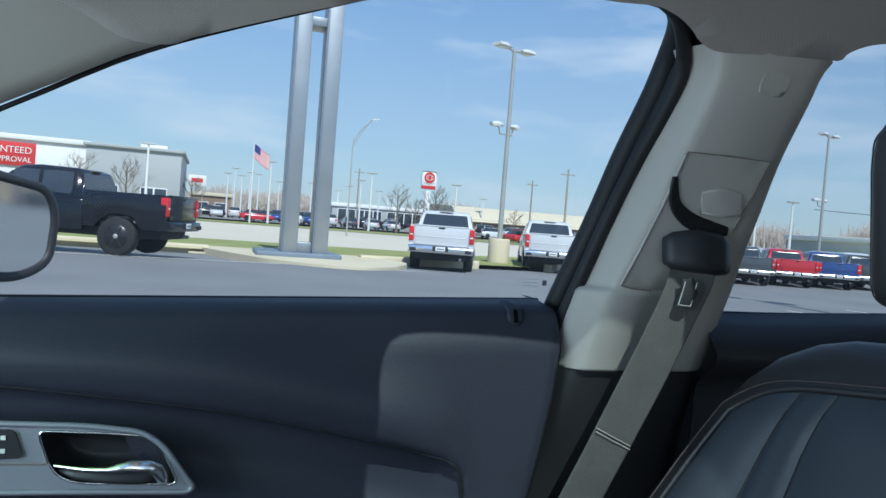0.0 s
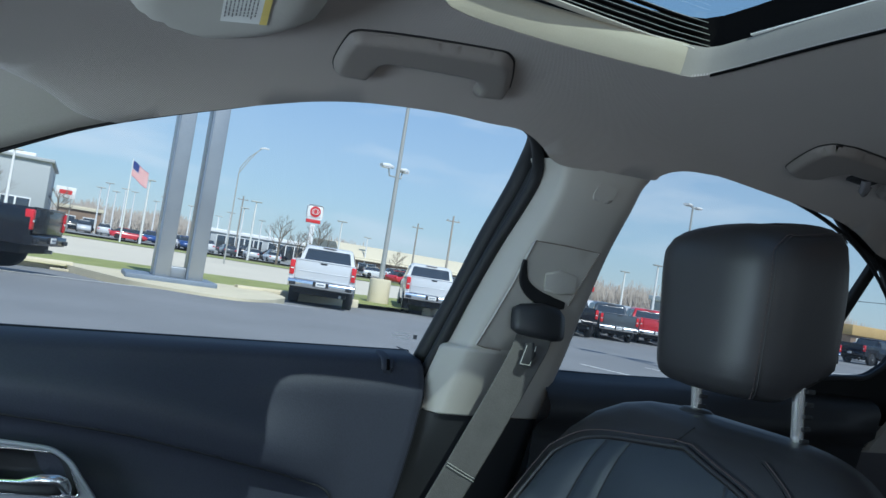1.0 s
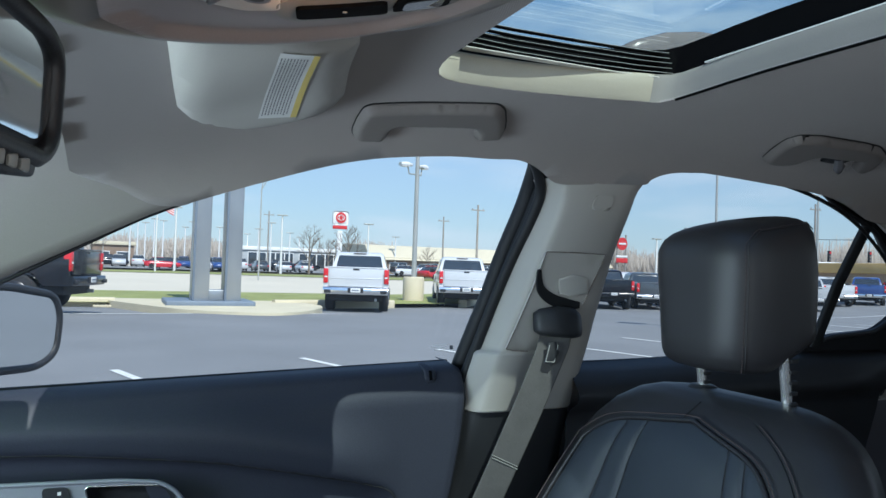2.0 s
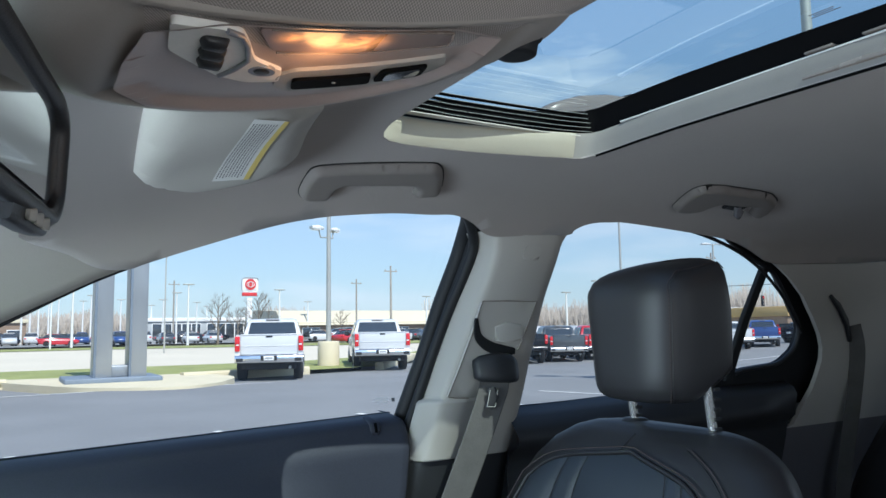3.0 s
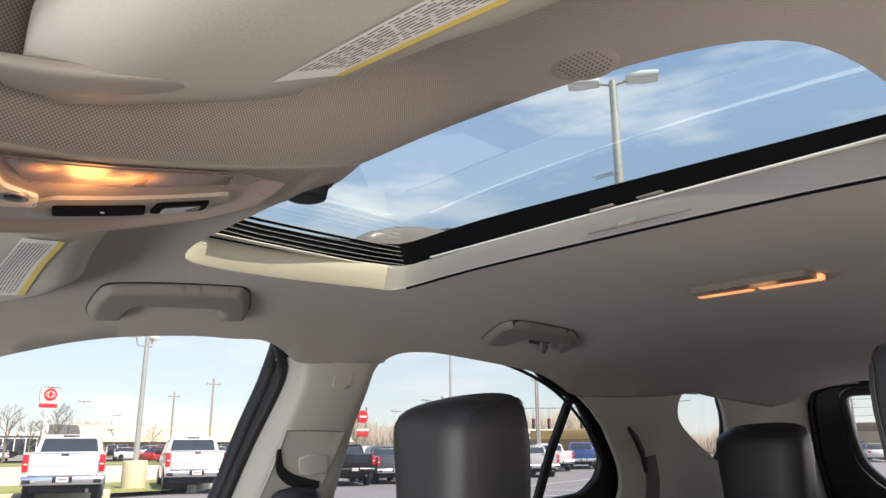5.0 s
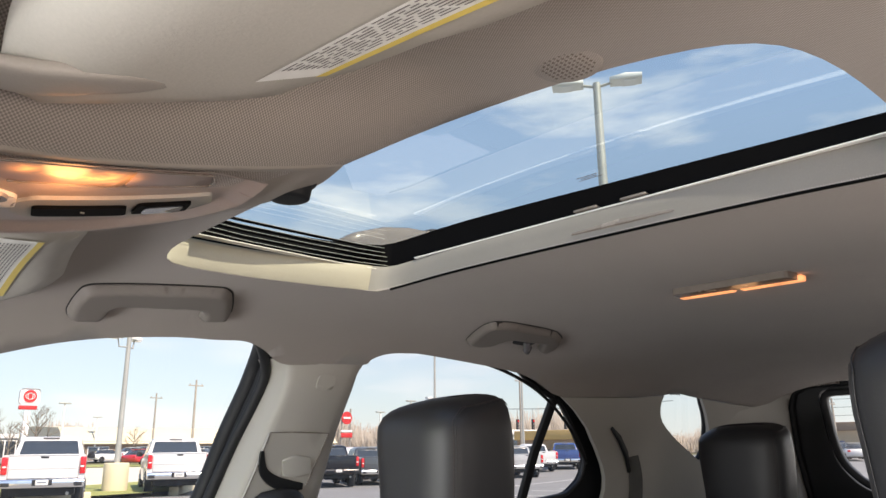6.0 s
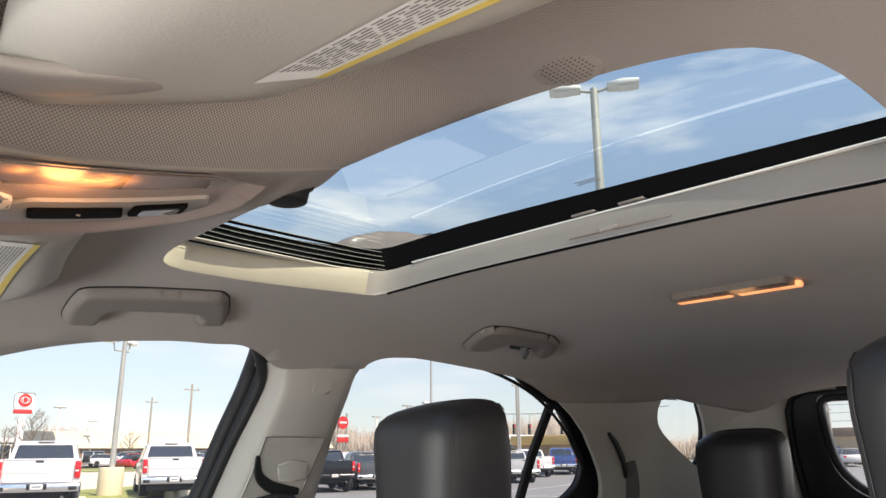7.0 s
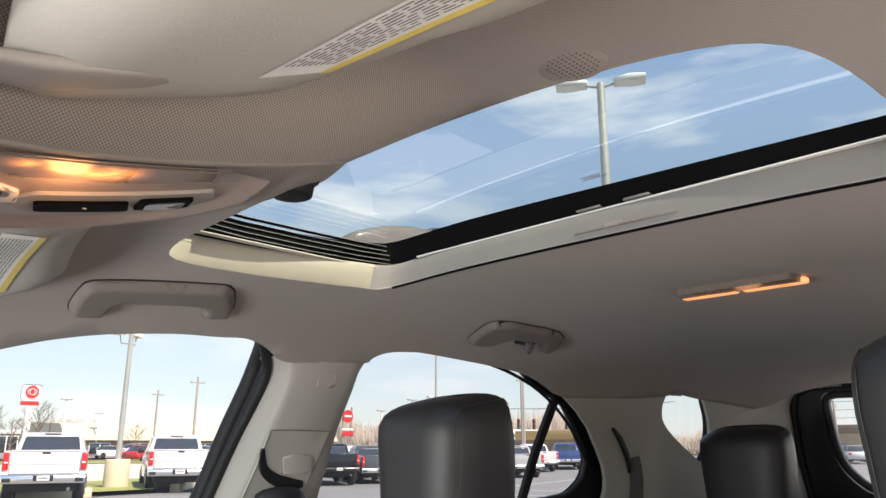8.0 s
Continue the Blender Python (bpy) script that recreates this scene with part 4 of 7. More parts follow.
us = np.linspace(0, 1, 110)
loops = []
for v in np.linspace(0, 1, 90):
    row = []
    for u in us:
        x = -0.80 + u * 1.26
        z = belt_z(x) - v * 0.72
        x = -0.80 + u * (door_end(z) + 0.80)
        row.append(Vector((x, door_y(x, z), z)))
    z = row[-1].z
    loops.append(row + [row[-1] + Vector((0.004, 0.003, 0)), row[-1] + Vector((0.007, 0.012, 0)), row[-1] + Vector((0.006, 0.05, 0))])
xs = [p.x for p in loops[0]]
loops = [[Vector((x, 0.785, belt_z(x) - 0.03)) for x in xs], [Vector((x, 0.768, belt_z(x) - 0.004)) for x in xs]] + loops
part("door_panel", rings(loops, closed=False), M_DOOR, door, "dark moulded vinyl door panel")
part("end_seal", tube([(door_end(z) + 0.010, door_y(0.46, z) + 0.022, z) for z in np.linspace(1.20, 0.5, 20)], 0.006, 8), M_SEAL, door)
part("belt_seal", bar([(x, 0.774, belt_z(x) - 0.006) for x in np.linspace(-0.75, 0.47, 14)], 0.010, 0.012, (0, 1, 0)), M_SEAL, door)
part("crease_piping", tube([(x, door_y(x, crease_z(x) - 0.004) - 0.001, crease_z(x) - 0.003) for x in np.linspace(-0.78, 0.341, 40)] + [(x, door_y(x, z) - 0.001, z) for x, z in ((0.352, 1.028), (0.360, 1.018), (0.364, 1.0), (0.366, 0.97))], 0.0016, 6), M_SEAL, door)
lock = part("lock_surround", bar([(0.417, door_y(0.417, 1.209) - 0.001, 1.209), (0.417, door_y(0.417, 1.203) - 0.002, 1.203), (0.417, door_y(0.417, 1.192) - 0.002, 1.192), (0.417, door_y(0.417, 1.186) + 0.001, 1.186)], [0.012, 0.019, 0.018, 0.010], 0.006, (1, 0, 0)), M_DOOR, door)
part("lock_slot", bar([(0.417, door_y(0.417, 1.210) - 0.004, 1.210), (0.417, door_y(0.417, 1.203) - 0.0045, 1.203), (0.417, door_y(0.417, 1.190) - 0.0045, 1.190)], 0.005, 0.003, (1, 0, 0)), M_PITCH, lock)
part("lock_pin", bar([(0.4205, door_y(0.417, 1.208) - 0.006, 1.208), (0.4205, door_y(0.417, 1.191) - 0.006, 1.191)], 0.0022, 0.003, (1, 0, 0)), M_BLACK, lock)
# handle bezel
BEZEL = rounded([(-0.40, 1.100), (-0.023, 1.0865), (0.026, 1.0805), (0.046, 1.067), (0.061, 1.045), (0.0755, 1.026), (0.070, 1.0215), (-0.043, 1.0255), (-0.40, 1.033)], 0.014)
CUP = rounded([(-0.062, 1.082), (-0.007, 1.0795), (0.030, 1.0765), (0.044, 1.066), (0.061, 1.029), (-0.025, 1.033), (-0.041, 1.038), (-0.051, 1.050)], 0.008)
bez_y = lambda x, z: Vector((x, 0.668 + 0.10 * (1.05 - z) ** 2 + 0.03 * max(0, x) ** 1.5, z))  # noqa: E731
bezel = part("handle_bezel", sheet([(p.x, p.y) for p in BEZEL], [[(p.x, p.y) for p in CUP]], bez_y, 0.012, 0.006, lambda x, z: (0, 1, 0)), M_SILVER, door, "satin silver door handle bezel")
part("bezel_rim", tube([bez_y(p.x, p.y) + Vector((0, -0.001, 0)) for p in BEZEL] + [bez_y(BEZEL[0].x, BEZEL[0].y) + Vector((0, -0.001, 0))], 0.003, 6), M_SILVER, bezel)
part("cup", sheet([(p.x, p.y) for p in CUP], [], lambda x, z: Vector((x, 0.704 - 3.0 * max(0, 0.012 - near_edge((x, z), [(p.x, p.y) for p in CUP])), z)), 0.006), M_BLACK, bezel, "black recessed handle cup")
lever = [(-0.047, 0.672, 1.0485), (-0.02, 0.665, 1.0465), (0.000, 0.662, 1.0465), (0.010, 0.661, 1.0485), (0.019, 0.660, 1.0505), (0.034, 0.661, 1.0495), (0.040, 0.663, 1.045), (0.046, 0.667, 1.036), (0.049, 0.669, 1.031)]
part("door_handle", bar(lever, [0.003, 0.0045, 0.0055, 0.009, 0.011, 0.012, 0.013, 0.011, 0.006], [0.006, 0.010, 0.012, 0.014, 0.014, 0.014, 0.014, 0.012, 0.010], (0, 0.3, 1)), M_CHROME, bezel, "chrome door handle lever")
part("handle_body", bar([(-0.042, 0.674, 1.0435), (-0.028, 0.669, 1.0405), (0.0, 0.666, 1.0385), (0.030, 0.666, 1.0375), (0.042, 0.669, 1.036)], [0.004, 0.008, 0.012, 0.013, 0.010], [0.008, 0.012, 0.014, 0.014, 0.010], (0, 0.3, 1)), M_BLACK, bezel)
part("cup_edge", tube([bez_y(p.x, p.y) + Vector((0, -0.0006, 0)) for p in CUP] + [bez_y(CUP[0].x, CUP[0].y) + Vector((0, -0.0006, 0))], 0.0013, 6), M_CHROME, bezel, "bright edge of the handle cup")
part("inner_panel", sheet([(p.x, p.y) for p in rounded([(0.006, 1.074), (0.028, 1.0725), (0.040, 1.062), (0.053, 1.034), (0.040, 1.034), (0.018, 1.050)], 0.004)], [], lambda x, z: Vector((x, 0.694, z)), 0.008, 0.006, lambda x, z: (0, 1, 0)), M_DOOR, bezel, "dark grey panel inside the cup")
part("bezel_crease", tube([bez_y(x, 1.0515 - 0.02 * (x + 0.053)) + Vector((0, -0.0004, 0)) for x in np.linspace(-0.38, -0.053, 14)], 0.0010, 5), M_DIM, bezel)
switch = part("lock_switch", sheet([(p.x, p.y) for p in rounded([(-0.108, 1.084), (-0.080, 1.0835), (-0.0715, 1.058), (-0.104, 1.057)], 0.006)], [], lambda x, z: bez_y(x, z) + Vector((0, -0.003, 0)), 0.006, 0.006, lambda x, z: (0, 1, 0)), M_BLACK, bezel, "black lock switch")
for zz in (1.077, 1.065):
    part("switch_mark", box(-0.0905, -0.0865, 0.6640, 0.6646, zz - 0.002, zz + 0.002), M_LABEL, switch)
# maker's print in the window's corner
for j, w in enumerate((0.022, 0.030, 0.026)):
    part("print_mark", box(0.474 - w, 0.474, 0.783, 0.7835, 1.2275 + j * 0.004, 1.2281 + j * 0.004), M_WHITEWALL, door)
part("print_square", box(0.480, 0.486, 0.783, 0.7835, 1.229, 1.2355), M_INK, door)

# rear door, passenger's side
rdoor = thing("door_2", "closed rear door with a black vinyl panel", "door", kind="structure")
loops = []
xs = np.linspace(0.66, 1.50, 60)
for v in np.linspace(0, 1, 50):
    row = []
    for x in xs:
        zt = 1.212 + 0.012 * smooth_step(0.7, 1.2, x)
        z = zt - v * 0.75
        rear = float(np.interp(z, [0.46, 1.0, 1.1, 1.2], [1.25, 1.39, 1.43, 1.455]))
        x = 0.66 + (x - 0.66) * (rear - 0.66) / 0.84
        y = 0.684 + 0.035 * smooth_step(zt - 0.03, zt, z) ** 2 - 0.02 * math.exp(-(((z - 1.16) / 0.02) ** 2)) * smooth_step(1.45, 1.3, x) + 0.018 * smooth_step(1.145, 1.13, z)
        row.append(Vector((x, y, z)))
    loops.append(row)
loops = [[Vector((x, 0.735, 1.195 + 0.012 * smooth_step(0.7, 1.2, x))) for x in xs]] + loops
part("door_panel", rings(loops, closed=False), M_BLACK, rdoor, "black moulded vinyl door panel")
part("handle_recess", bar([(0.72, 0.687, 1.150), (0.80, 0.684, 1.150), (0.90, 0.686, 1.150)], [0.010, 0.026, 0.012], 0.008, (0, 0, 1)), M_SEAL, rdoor)
part("belt_seal", bar([(x, 0.724, 1.208 + 0.012 * smooth_step(0.7, 1.2, x)) for x in np.linspace(0.69, 1.46, 12)], 0.012, 0.010, (0, 1, 0)), M_SEAL, rdoor)
for j, w in enumerate((0.026, 0.034, 0.030)):
    part("print_mark", box(1.345 - w, 1.345, 0.722, 0.7225, 1.226 + j * 0.008, 1.2275 + j * 0.008), M_LABEL, rdoor)
part("print_square", box(1.352, 1.362, 0.720, 0.7205, 1.240, 1.250), M_INK, rdoor)
d = thing("door_3", "plain dark driver's side door panel", "door", kind="structure")
part("door_panel", rings([[Vector((x, YC - (y - YC), z)) for x in (-0.85, 0.0, 0.7, 1.48)] for y, z in ((0.78, 1.20), (0.72, 1.19), (0.70, 1.1), (0.68, 0.95), (0.72, 0.8), (0.72, 0.45))], closed=False), M_DOOR, d)


# ---- on the centre pillar ----
def on_pillar(x, z, out=0.0):
    return Vector((x, side_y(z) - 0.0035 - out, z))


cover = part("belt_cover", sheet([(p.x, p.y) for p in rounded([(0.558, 1.394), (0.666, 1.3935), (0.640, 1.310), (0.622, 1.246), (0.556, 1.2395), (0.517, 1.2425), (0.545, 1.335)], 0.004)], [], lambda x, z: on_pillar(x, z, 0.002), 0.02, 0.006, lambda x, z: (0, 1, 0)), M_TRIM, upper_trim, "grey height adjuster cover")
part("cover_edge", tube([on_pillar(x, z, 0.0025) for x, z in ((0.642, 1.315), (0.666, 1.3935), (0.612, 1.3945), (0.558, 1.394), (0.5445, 1.335), (0.529, 1.282), (0.517, 1.243), (0.530, 1.2405), (0.556, 1.239))], 0.0009, 6), M_DIM, cover)
part("slot", bar(curve_through([on_pillar(0.550, 1.367, 0.003), on_pillar(0.552, 1.352, 0.004), on_pillar(0.559, 1.336, 0.004), on_pillar(0.578, 1.323, 0.004), on_pillar(0.605, 1.315, 0.004), on_pillar(0.634, 1.313, 0.003)], 4), [float(v) for v in np.interp(np.linspace(0, 5, 21), range(6), [0.006, 0.012, 0.015, 0.018, 0.019, 0.010])], 0.004, (0.7, 0, 0.7)), M_SEAL, cover, "black crescent belt slot")
part("adjuster_button", bar([on_pillar(0.590, 1.342, 0.004), on_pillar(0.612, 1.344, 0.007), on_pillar(0.640, 1.344, 0.004)], [0.024, 0.034, 0.026], 0.006, (0, 0, 1)), M_TRIM, cover, "grey adjuster button")
part("cap", sheet([(p.x, p.y) for p in rounded([(0.618, 1.482), (0.652, 1.481), (0.650, 1.459), (0.616, 1.460)], 0.008)], [], lambda x, z: on_pillar(x, z, 0.0003), 0.01, 0.004, lambda x, z: (0, 1, 0)), M_TRIM, upper_trim, "small round-cornered cap")

belt = thing("seat_belt", "grey woven seat belt hanging from a black guide", "seat belt")
part("guide", bar([on_pillar(0.553, 1.286, 0.012), on_pillar(0.558, 1.287, 0.018), on_pillar(0.585, 1.288, 0.022), on_pillar(0.610, 1.285, 0.022), on_pillar(0.624, 1.282, 0.016), on_pillar(0.628, 1.281, 0.010)], [0.030, 0.040, 0.048, 0.048, 0.040, 0.030], [0.016, 0.024, 0.030, 0.030, 0.024, 0.016], (0, 0.2, 1)), M_BLACK, belt, "glossy black belt guide")
web = curve_through([(0.592, 0.630, 1.30), (0.586, 0.624, 1.272), (0.571, 0.616, 1.24), (0.538, 0.617, 1.165), (0.500, 0.622, 1.08), (0.452, 0.636, 0.96), (0.40, 0.650, 0.80), (0.36, 0.66, 0.55)], 5)
part("webbing", bar(web, 0.048, 0.0022, (1, -0.12, 0.45), power=8, sides=12), M_BELT, belt, "grey herringbone webbing")
part("tongue", bar([(0.566, 0.606, 1.258), (0.568, 0.603, 1.245), (0.560, 0.606, 1.226)], [0.014, 0.018, 0.014], 0.006, (1, -0.12, 0.45)), M_BLACK, belt)
for a, b in (((0.5600, 0.601, 1.255), (0.5550, 0.603, 1.230)), ((0.574, 0.600, 1.255), (0.5695, 0.602, 1.229)), ((0.5550, 0.603, 1.230), (0.5695, 0.602, 1.229))):
    part("tongue_edge", tube([a, b], 0.0006, 6), M_POLE, belt)
for dz in (0.0, 0.004):
    part("stitching", tube([(0.478 + 0.001, 0.6205, 1.093 - dz), (0.500, 0.619, 1.083 - dz), (0.521, 0.6185, 1.073 - dz)], 0.0006, 5), M_POLE, belt, "pale cross stitching")


# ---- seats ----
def seat_back(y0, z_top, lean, x_top, wide, name, label, group, insert=True, z_low=0.62):
    t = thing(name, label, "seat", group)
    hs = [z_top, z_top - 0.004, z_top - 0.014, z_top - 0.032, z_top - 0.06, z_top - 0.10, z_top - 0.16, z_top - 0.24, z_top - 0.34, z_top - 0.46, z_low]
    ws = [0.30, 0.46, 0.60, 0.72, 0.82, 0.90, 0.98, 1.07, 1.14, 1.18, 1.20]
    ts = [0.012, 0.024, 0.036, 0.046, 0.054, 0.060, 0.064, 0.068, 0.072, 0.075, 0.078]

    def centre(z):
        return x_top - (z_top - z) * lean

    def front(u, z, off=0.0):
        """A point on the front face: u runs from -1 to 1 across."""
        w = float(np.interp(-z, [-h for h in hs], ws)) * wide / 2
        th = float(np.interp(-z, [-h for h in hs], ts))
        e = (1 - min(abs(u), 0.999) ** 4.0) ** (1 / 3.0)
        dish = 0.034 * (1 - smooth_step(0.40, 0.88, abs(u))) * smooth_step(z_top - 0.02, z_top - 0.20, z)
        return Vector((centre(z) - th * e + dish - off, y0 + u * w, z))

    loops = []
    fine = curve_through([(h, w, th) for h, w, th in zip(hs, ws, ts)], 3)
    for q in fine:
        z, w, th = q
        row = [front(u, z) for u in np.linspace(-1, 1, 33)]
        for u in np.linspace(1, -1, 25)[1:-1]:
            e = (1 - min(abs(u), 0.999) ** 4.0) ** (1 / 3.0)
            row.append(Vector((centre(z) + th * 0.95 * e, y0 + u * w * wide / 2, z)))
        loops.append(row)
    part("backrest", rings(loops), M_LEATHER, t, "black leather seat back")
    if insert:
        zt = z_top - 0.036

        def top_of(u):
            return zt - 0.030 * u - 0.16 * u ** 8 if u > 0 else zt + 0.030 * u / 0.62 - 0.030 * (abs(u) / 0.62) ** 9

        for a, b in ((-0.62, -0.455), (-0.445, -0.335), (-0.325, 0.36), (0.37, 0.535), (0.545, 0.80)):
            loops = []
            for u in np.linspace(a, b, 9):
                puff = 0.0045 * (1 - abs(2 * (u - a) / (b - a) - 1) ** 4)
                loops.append([front(u, top_of(u) - (top_of(u) - z_low - 0.05) * v, 0.001 + puff * min(1, v * 25 + 0.1)) for v in np.linspace(0, 1, 26)])
            part("insert", rings(loops, closed=False), M_INSERT, t, "slate leather insert panel")
        rim = [front(u, top_of(u) + 0.004, 0.002) for u in np.linspace(-0.635, 0.82, 40)]
        rim = [front(-0.635, z, 0.002) for z in np.linspace(z_low + 0.05, top_of(-0.635), 16)] + rim + [front(0.82, z, 0.002) for z in np.linspace(top_of(0.82), z_low + 0.05, 16)]
        part("piping", tube(rim, 0.0032, 6), M_LEATHER, t, "raised black piping")
        part("stitching", tube([p + Vector((-0.001, (0.009 if p.y > y0 else -0.009), 0.006)) for p in rim], 0.0009, 4), M_THREAD, t, "grey thread seam")
        side_run = curve_through([front(-0.50, z_top - 0.022, 0.001), front(-0.66, z_top - 0.045, 0.001), front(-0.76, z_top - 0.085, 0.001), front(-0.80, z_top - 0.15, 0.001), front(-0.82, z_top - 0.25, 0.001), front(-0.83, z_top - 0.40, 0.001)], 5)
        part("bolster_seam", tube(side_run, 0.0006, 5), M_SEAL, t, "dark seam along the side bolster")
        part("stitching", tube([p + Vector((-0.001, -0.006, 0.002)) for p in side_run], 0.0008, 4), M_THREAD, t, "grey thread seam")
        part("top_seam", tube([front(0.08, z_top - 0.012, 0.001), front(0.10, z_top - 0.030, 0.001), front(0.12, z_top - 0.046, 0.001)], 0.0010, 5), M_SEAL, t)
    return t, centre


def head_rest(t, y0, xf, z0, z1, wide, deep, posts=(), tilt=0.06, name="headrest"):
    """A padded block: flat front, rolled top, rounded corners; seams run down the front's sides."""
    n, loops = 40, []

    def ring_at(v):
        z = z0 + (z1 - z0) * v
        side = (1 - abs(2 * v - 1) ** (9 if v > 0.5 else 16)) ** (1 / 2.6)
        grow = 0.90 + 0.10 * min(1, v * 1.6)
        crown = 0.018 * smooth_step(0.55, 1.0, v)
        row = []
        for k in range(n):
            a = 2 * math.pi * (k + 0.5) / n
            c, s = math.cos(a), math.sin(a)
            dx, dy = math.copysign(abs(c) ** 0.44, c), math.copysign(abs(s) ** 0.44, s)
            lift = (0.011 * dx * side - 0.006 - 0.003 * dy * side) * smooth_step(0.45, 0.95, v) + 0.032 * smooth_step(-0.2, 0.8, dx) * max(0.0, 1 - v / 0.35)
            x = xf + deep / 2 + dx * deep / 2 * side * (1 if dx < 0 else 1 - 0.25 * crown / 0.018 * 0.5) + tilt * (z - z0) * -0.6 + (0.012 * dy * dy if dx < 0 else 0)
            row.append(Vector((x, y0 + dy * wide / 2 * side * grow, z + lift)))
        return row

    vs = [0.0, 0.012, 0.03, 0.06, 0.12, 0.22, 0.36, 0.5, 0.64, 0.76, 0.86, 0.92, 0.955, 0.975, 0.988, 0.995, 0.9985]
    h = part(name, rings([ring_at(v) for v in vs]), M_LEATHER, t, "padded black leather head restraint")
    for k, way in ((14, -1), (25, 1)):
        line = [ring_at(v)[k] for v in vs[2:] if v < 0.80]
        line += [ring_at(0.84)[k], ring_at(0.89)[k + way]] + [ring_at(0.925)[k + way * j] for j in range(2, 9)] + [ring_at(0.88)[k + way * 9]]
        line = curve_through(line, 3)
        mid = Vector((xf + deep / 2, y0, (z0 + z1) / 2))
        line = [p + (p - mid).normalized() * 0.0006 for p in line]
        part("seam", tube(line, 0.0008, 5), M_LEATHER, h, "raised seam")
        thread = bmesh.new()
        run = [p + Vector((-0.0025, (p.y - y0) * -0.035, 0)) + (p - mid).normalized() * 0.0010 for p in line]
        length = [0.0]
        for a, b in zip(run, run[1:]):
            length.append(length[-1] + (b - a).length)

        def along(d):
            return Vector([float(np.interp(d, length, [p[i] for p in run])) for i in range(3)])
        for j in range(int(length[-1] / 0.0055)):
            tube([along(j * 0.0055), along(j * 0.0055 + 0.0036)], 0.0006, 5, thread)
        if way > 0:
            part("stitching", thread, M_THREAD, h, "reddish grey stitching")
        else:
            thread.free()
    for (px, py, pz0, pz1) in posts:
        post = part("post", tube([(px, py, pz0), (px - 0.012, py, pz1)], 0.0062, 14), M_POST, t, "chrome head restraint post")
        for k in range(7):
            z = pz0 + (pz1 - pz0) * (k + 0.5) / 7
            part("notch", box(px - 0.004, px + 0.008, py - 0.0080, py - 0.0042, z - 0.0024, z + 0.0024, 0.0008), M_SEAL, post)
        part("collar", bar([(px + 0.001, py, pz0 - 0.012), (px, py, pz0 - 0.002), (px, py, pz0 + 0.002)], [0.040, 0.040, 0.030], [0.036, 0.036, 0.026], (0, 1, 0), power=2.6), M_BLACK, t, "black post collar")
    return h


pseat, _ = seat_back(0.372, 1.217, 0.46, 0.690, 0.53, "front_seat", "black leather front passenger seat with slate inserts", "front seats")
head_rest(pseat, 0.360, 0.604, 1.248, 1.444, 0.172, 0.148, ((0.690, 0.424, 1.218, 1.30), (0.694, 0.290, 1.211, 1.30)))
dseat, _ = seat_back(-0.332, 1.20, 0.46, 0.70, 0.53, "front_seat", "black leather driver's seat with slate inserts", "front seats")
head_rest(dseat, -0.290, 0.575, 1.262, 1.478, 0.215, 0.135, ((0.65, -0.410, 1.20, 1.29), (0.65, -0.276, 1.20, 1.29)))
for t, y0 in ((pseat, 0.372), (dseat, -0.332)):
    part("cushion", rings([[Vector((x, y0 + w * c, z)) for c, z in ((-1, 0.62), (-0.98, 0.70), (-0.85, 0.735), (-0.5, 0.715), (0, 0.71), (0.5, 0.715), (0.85, 0.735), (0.98, 0.70), (1, 0.62), (1, 0.38), (-1, 0.38))] for x, w in ((0.02, 0.22), (0.05, 0.255), (0.3, 0.265), (0.58, 0.265))]), M_LEATHER, t, "black leather seat cushion")
rseat, _ = seat_back(0.285, 1.242, 0.28, 1.80, 0.80, "bench_seat", "black leather rear bench seat back", "rear seats", insert=False)
head_rest(rseat, 0.405, 1.675, 1.20, 1.424, 0.208, 0.13, ())
part("bench", box(1.28, 1.80, -0.62, 0.66, 0.40, 0.74, 0.05, segments=3), M_LEATHER, rseat)
rbelt = thing("seat_belt", "grey rear seat belt hanging from the quarter trim", "seat belt")
part("webbing", bar(curve_through([shell(1.598, q_of(1.345), -0.004), shell(1.622, q_of(1.29), -0.012), shell(1.640, q_of(1.20), -0.02), shell(1.64, q_of(1.05), -0.04), shell(1.62, q_of(0.85), -0.05)], 4), [0.034] * 17, 0.0022, (0.72, -0.69, 0.0), power=8, sides=12), M_BELT, rbelt)


# ---- overhead console ----
console = thing("overhead_console", "grey overhead console with lit map lamp and switches", "overhead console")
CX = [-0.115, -0.10, -0.07, -0.03, 0.02, 0.07, 0.12, 0.165, 0.198, 0.208]
CW = [0.045, 0.070, 0.084, 0.088, 0.090, 0.087, 0.074, 0.056, 0.036, 0.018]
CL = [0.040, 0.056, 0.064, 0.067, 0.068, 0.068, 0.067, 0.062, 0.040, 0.018]
YK = 0.012
CZ = [1.500, 1.490, 1.485, 1.484, 1.489, 1.498, 1.510, 1.524, 1.540, 1.546]
CL = [p.y for p in curve_through([(x, w, 0) for x, w in zip(CX, CL)], 5)]
CX, CW, CZ = zip(*curve_through([(x, w, z) for x, w, z in zip(CX, CW, CZ)], 5))


def con(x, v, down=0.0):
    """A point on the console's underside; v from -1 to 1 across."""
    w, z = float(np.interp(x, CX, CW)), float(np.interp(x, CX, CZ))
    w = w * 1.08 if v > 0 else float(np.interp(x, CX, CL))
    return Vector((x, YK + v * w, z - down + 0.006 * v * v))


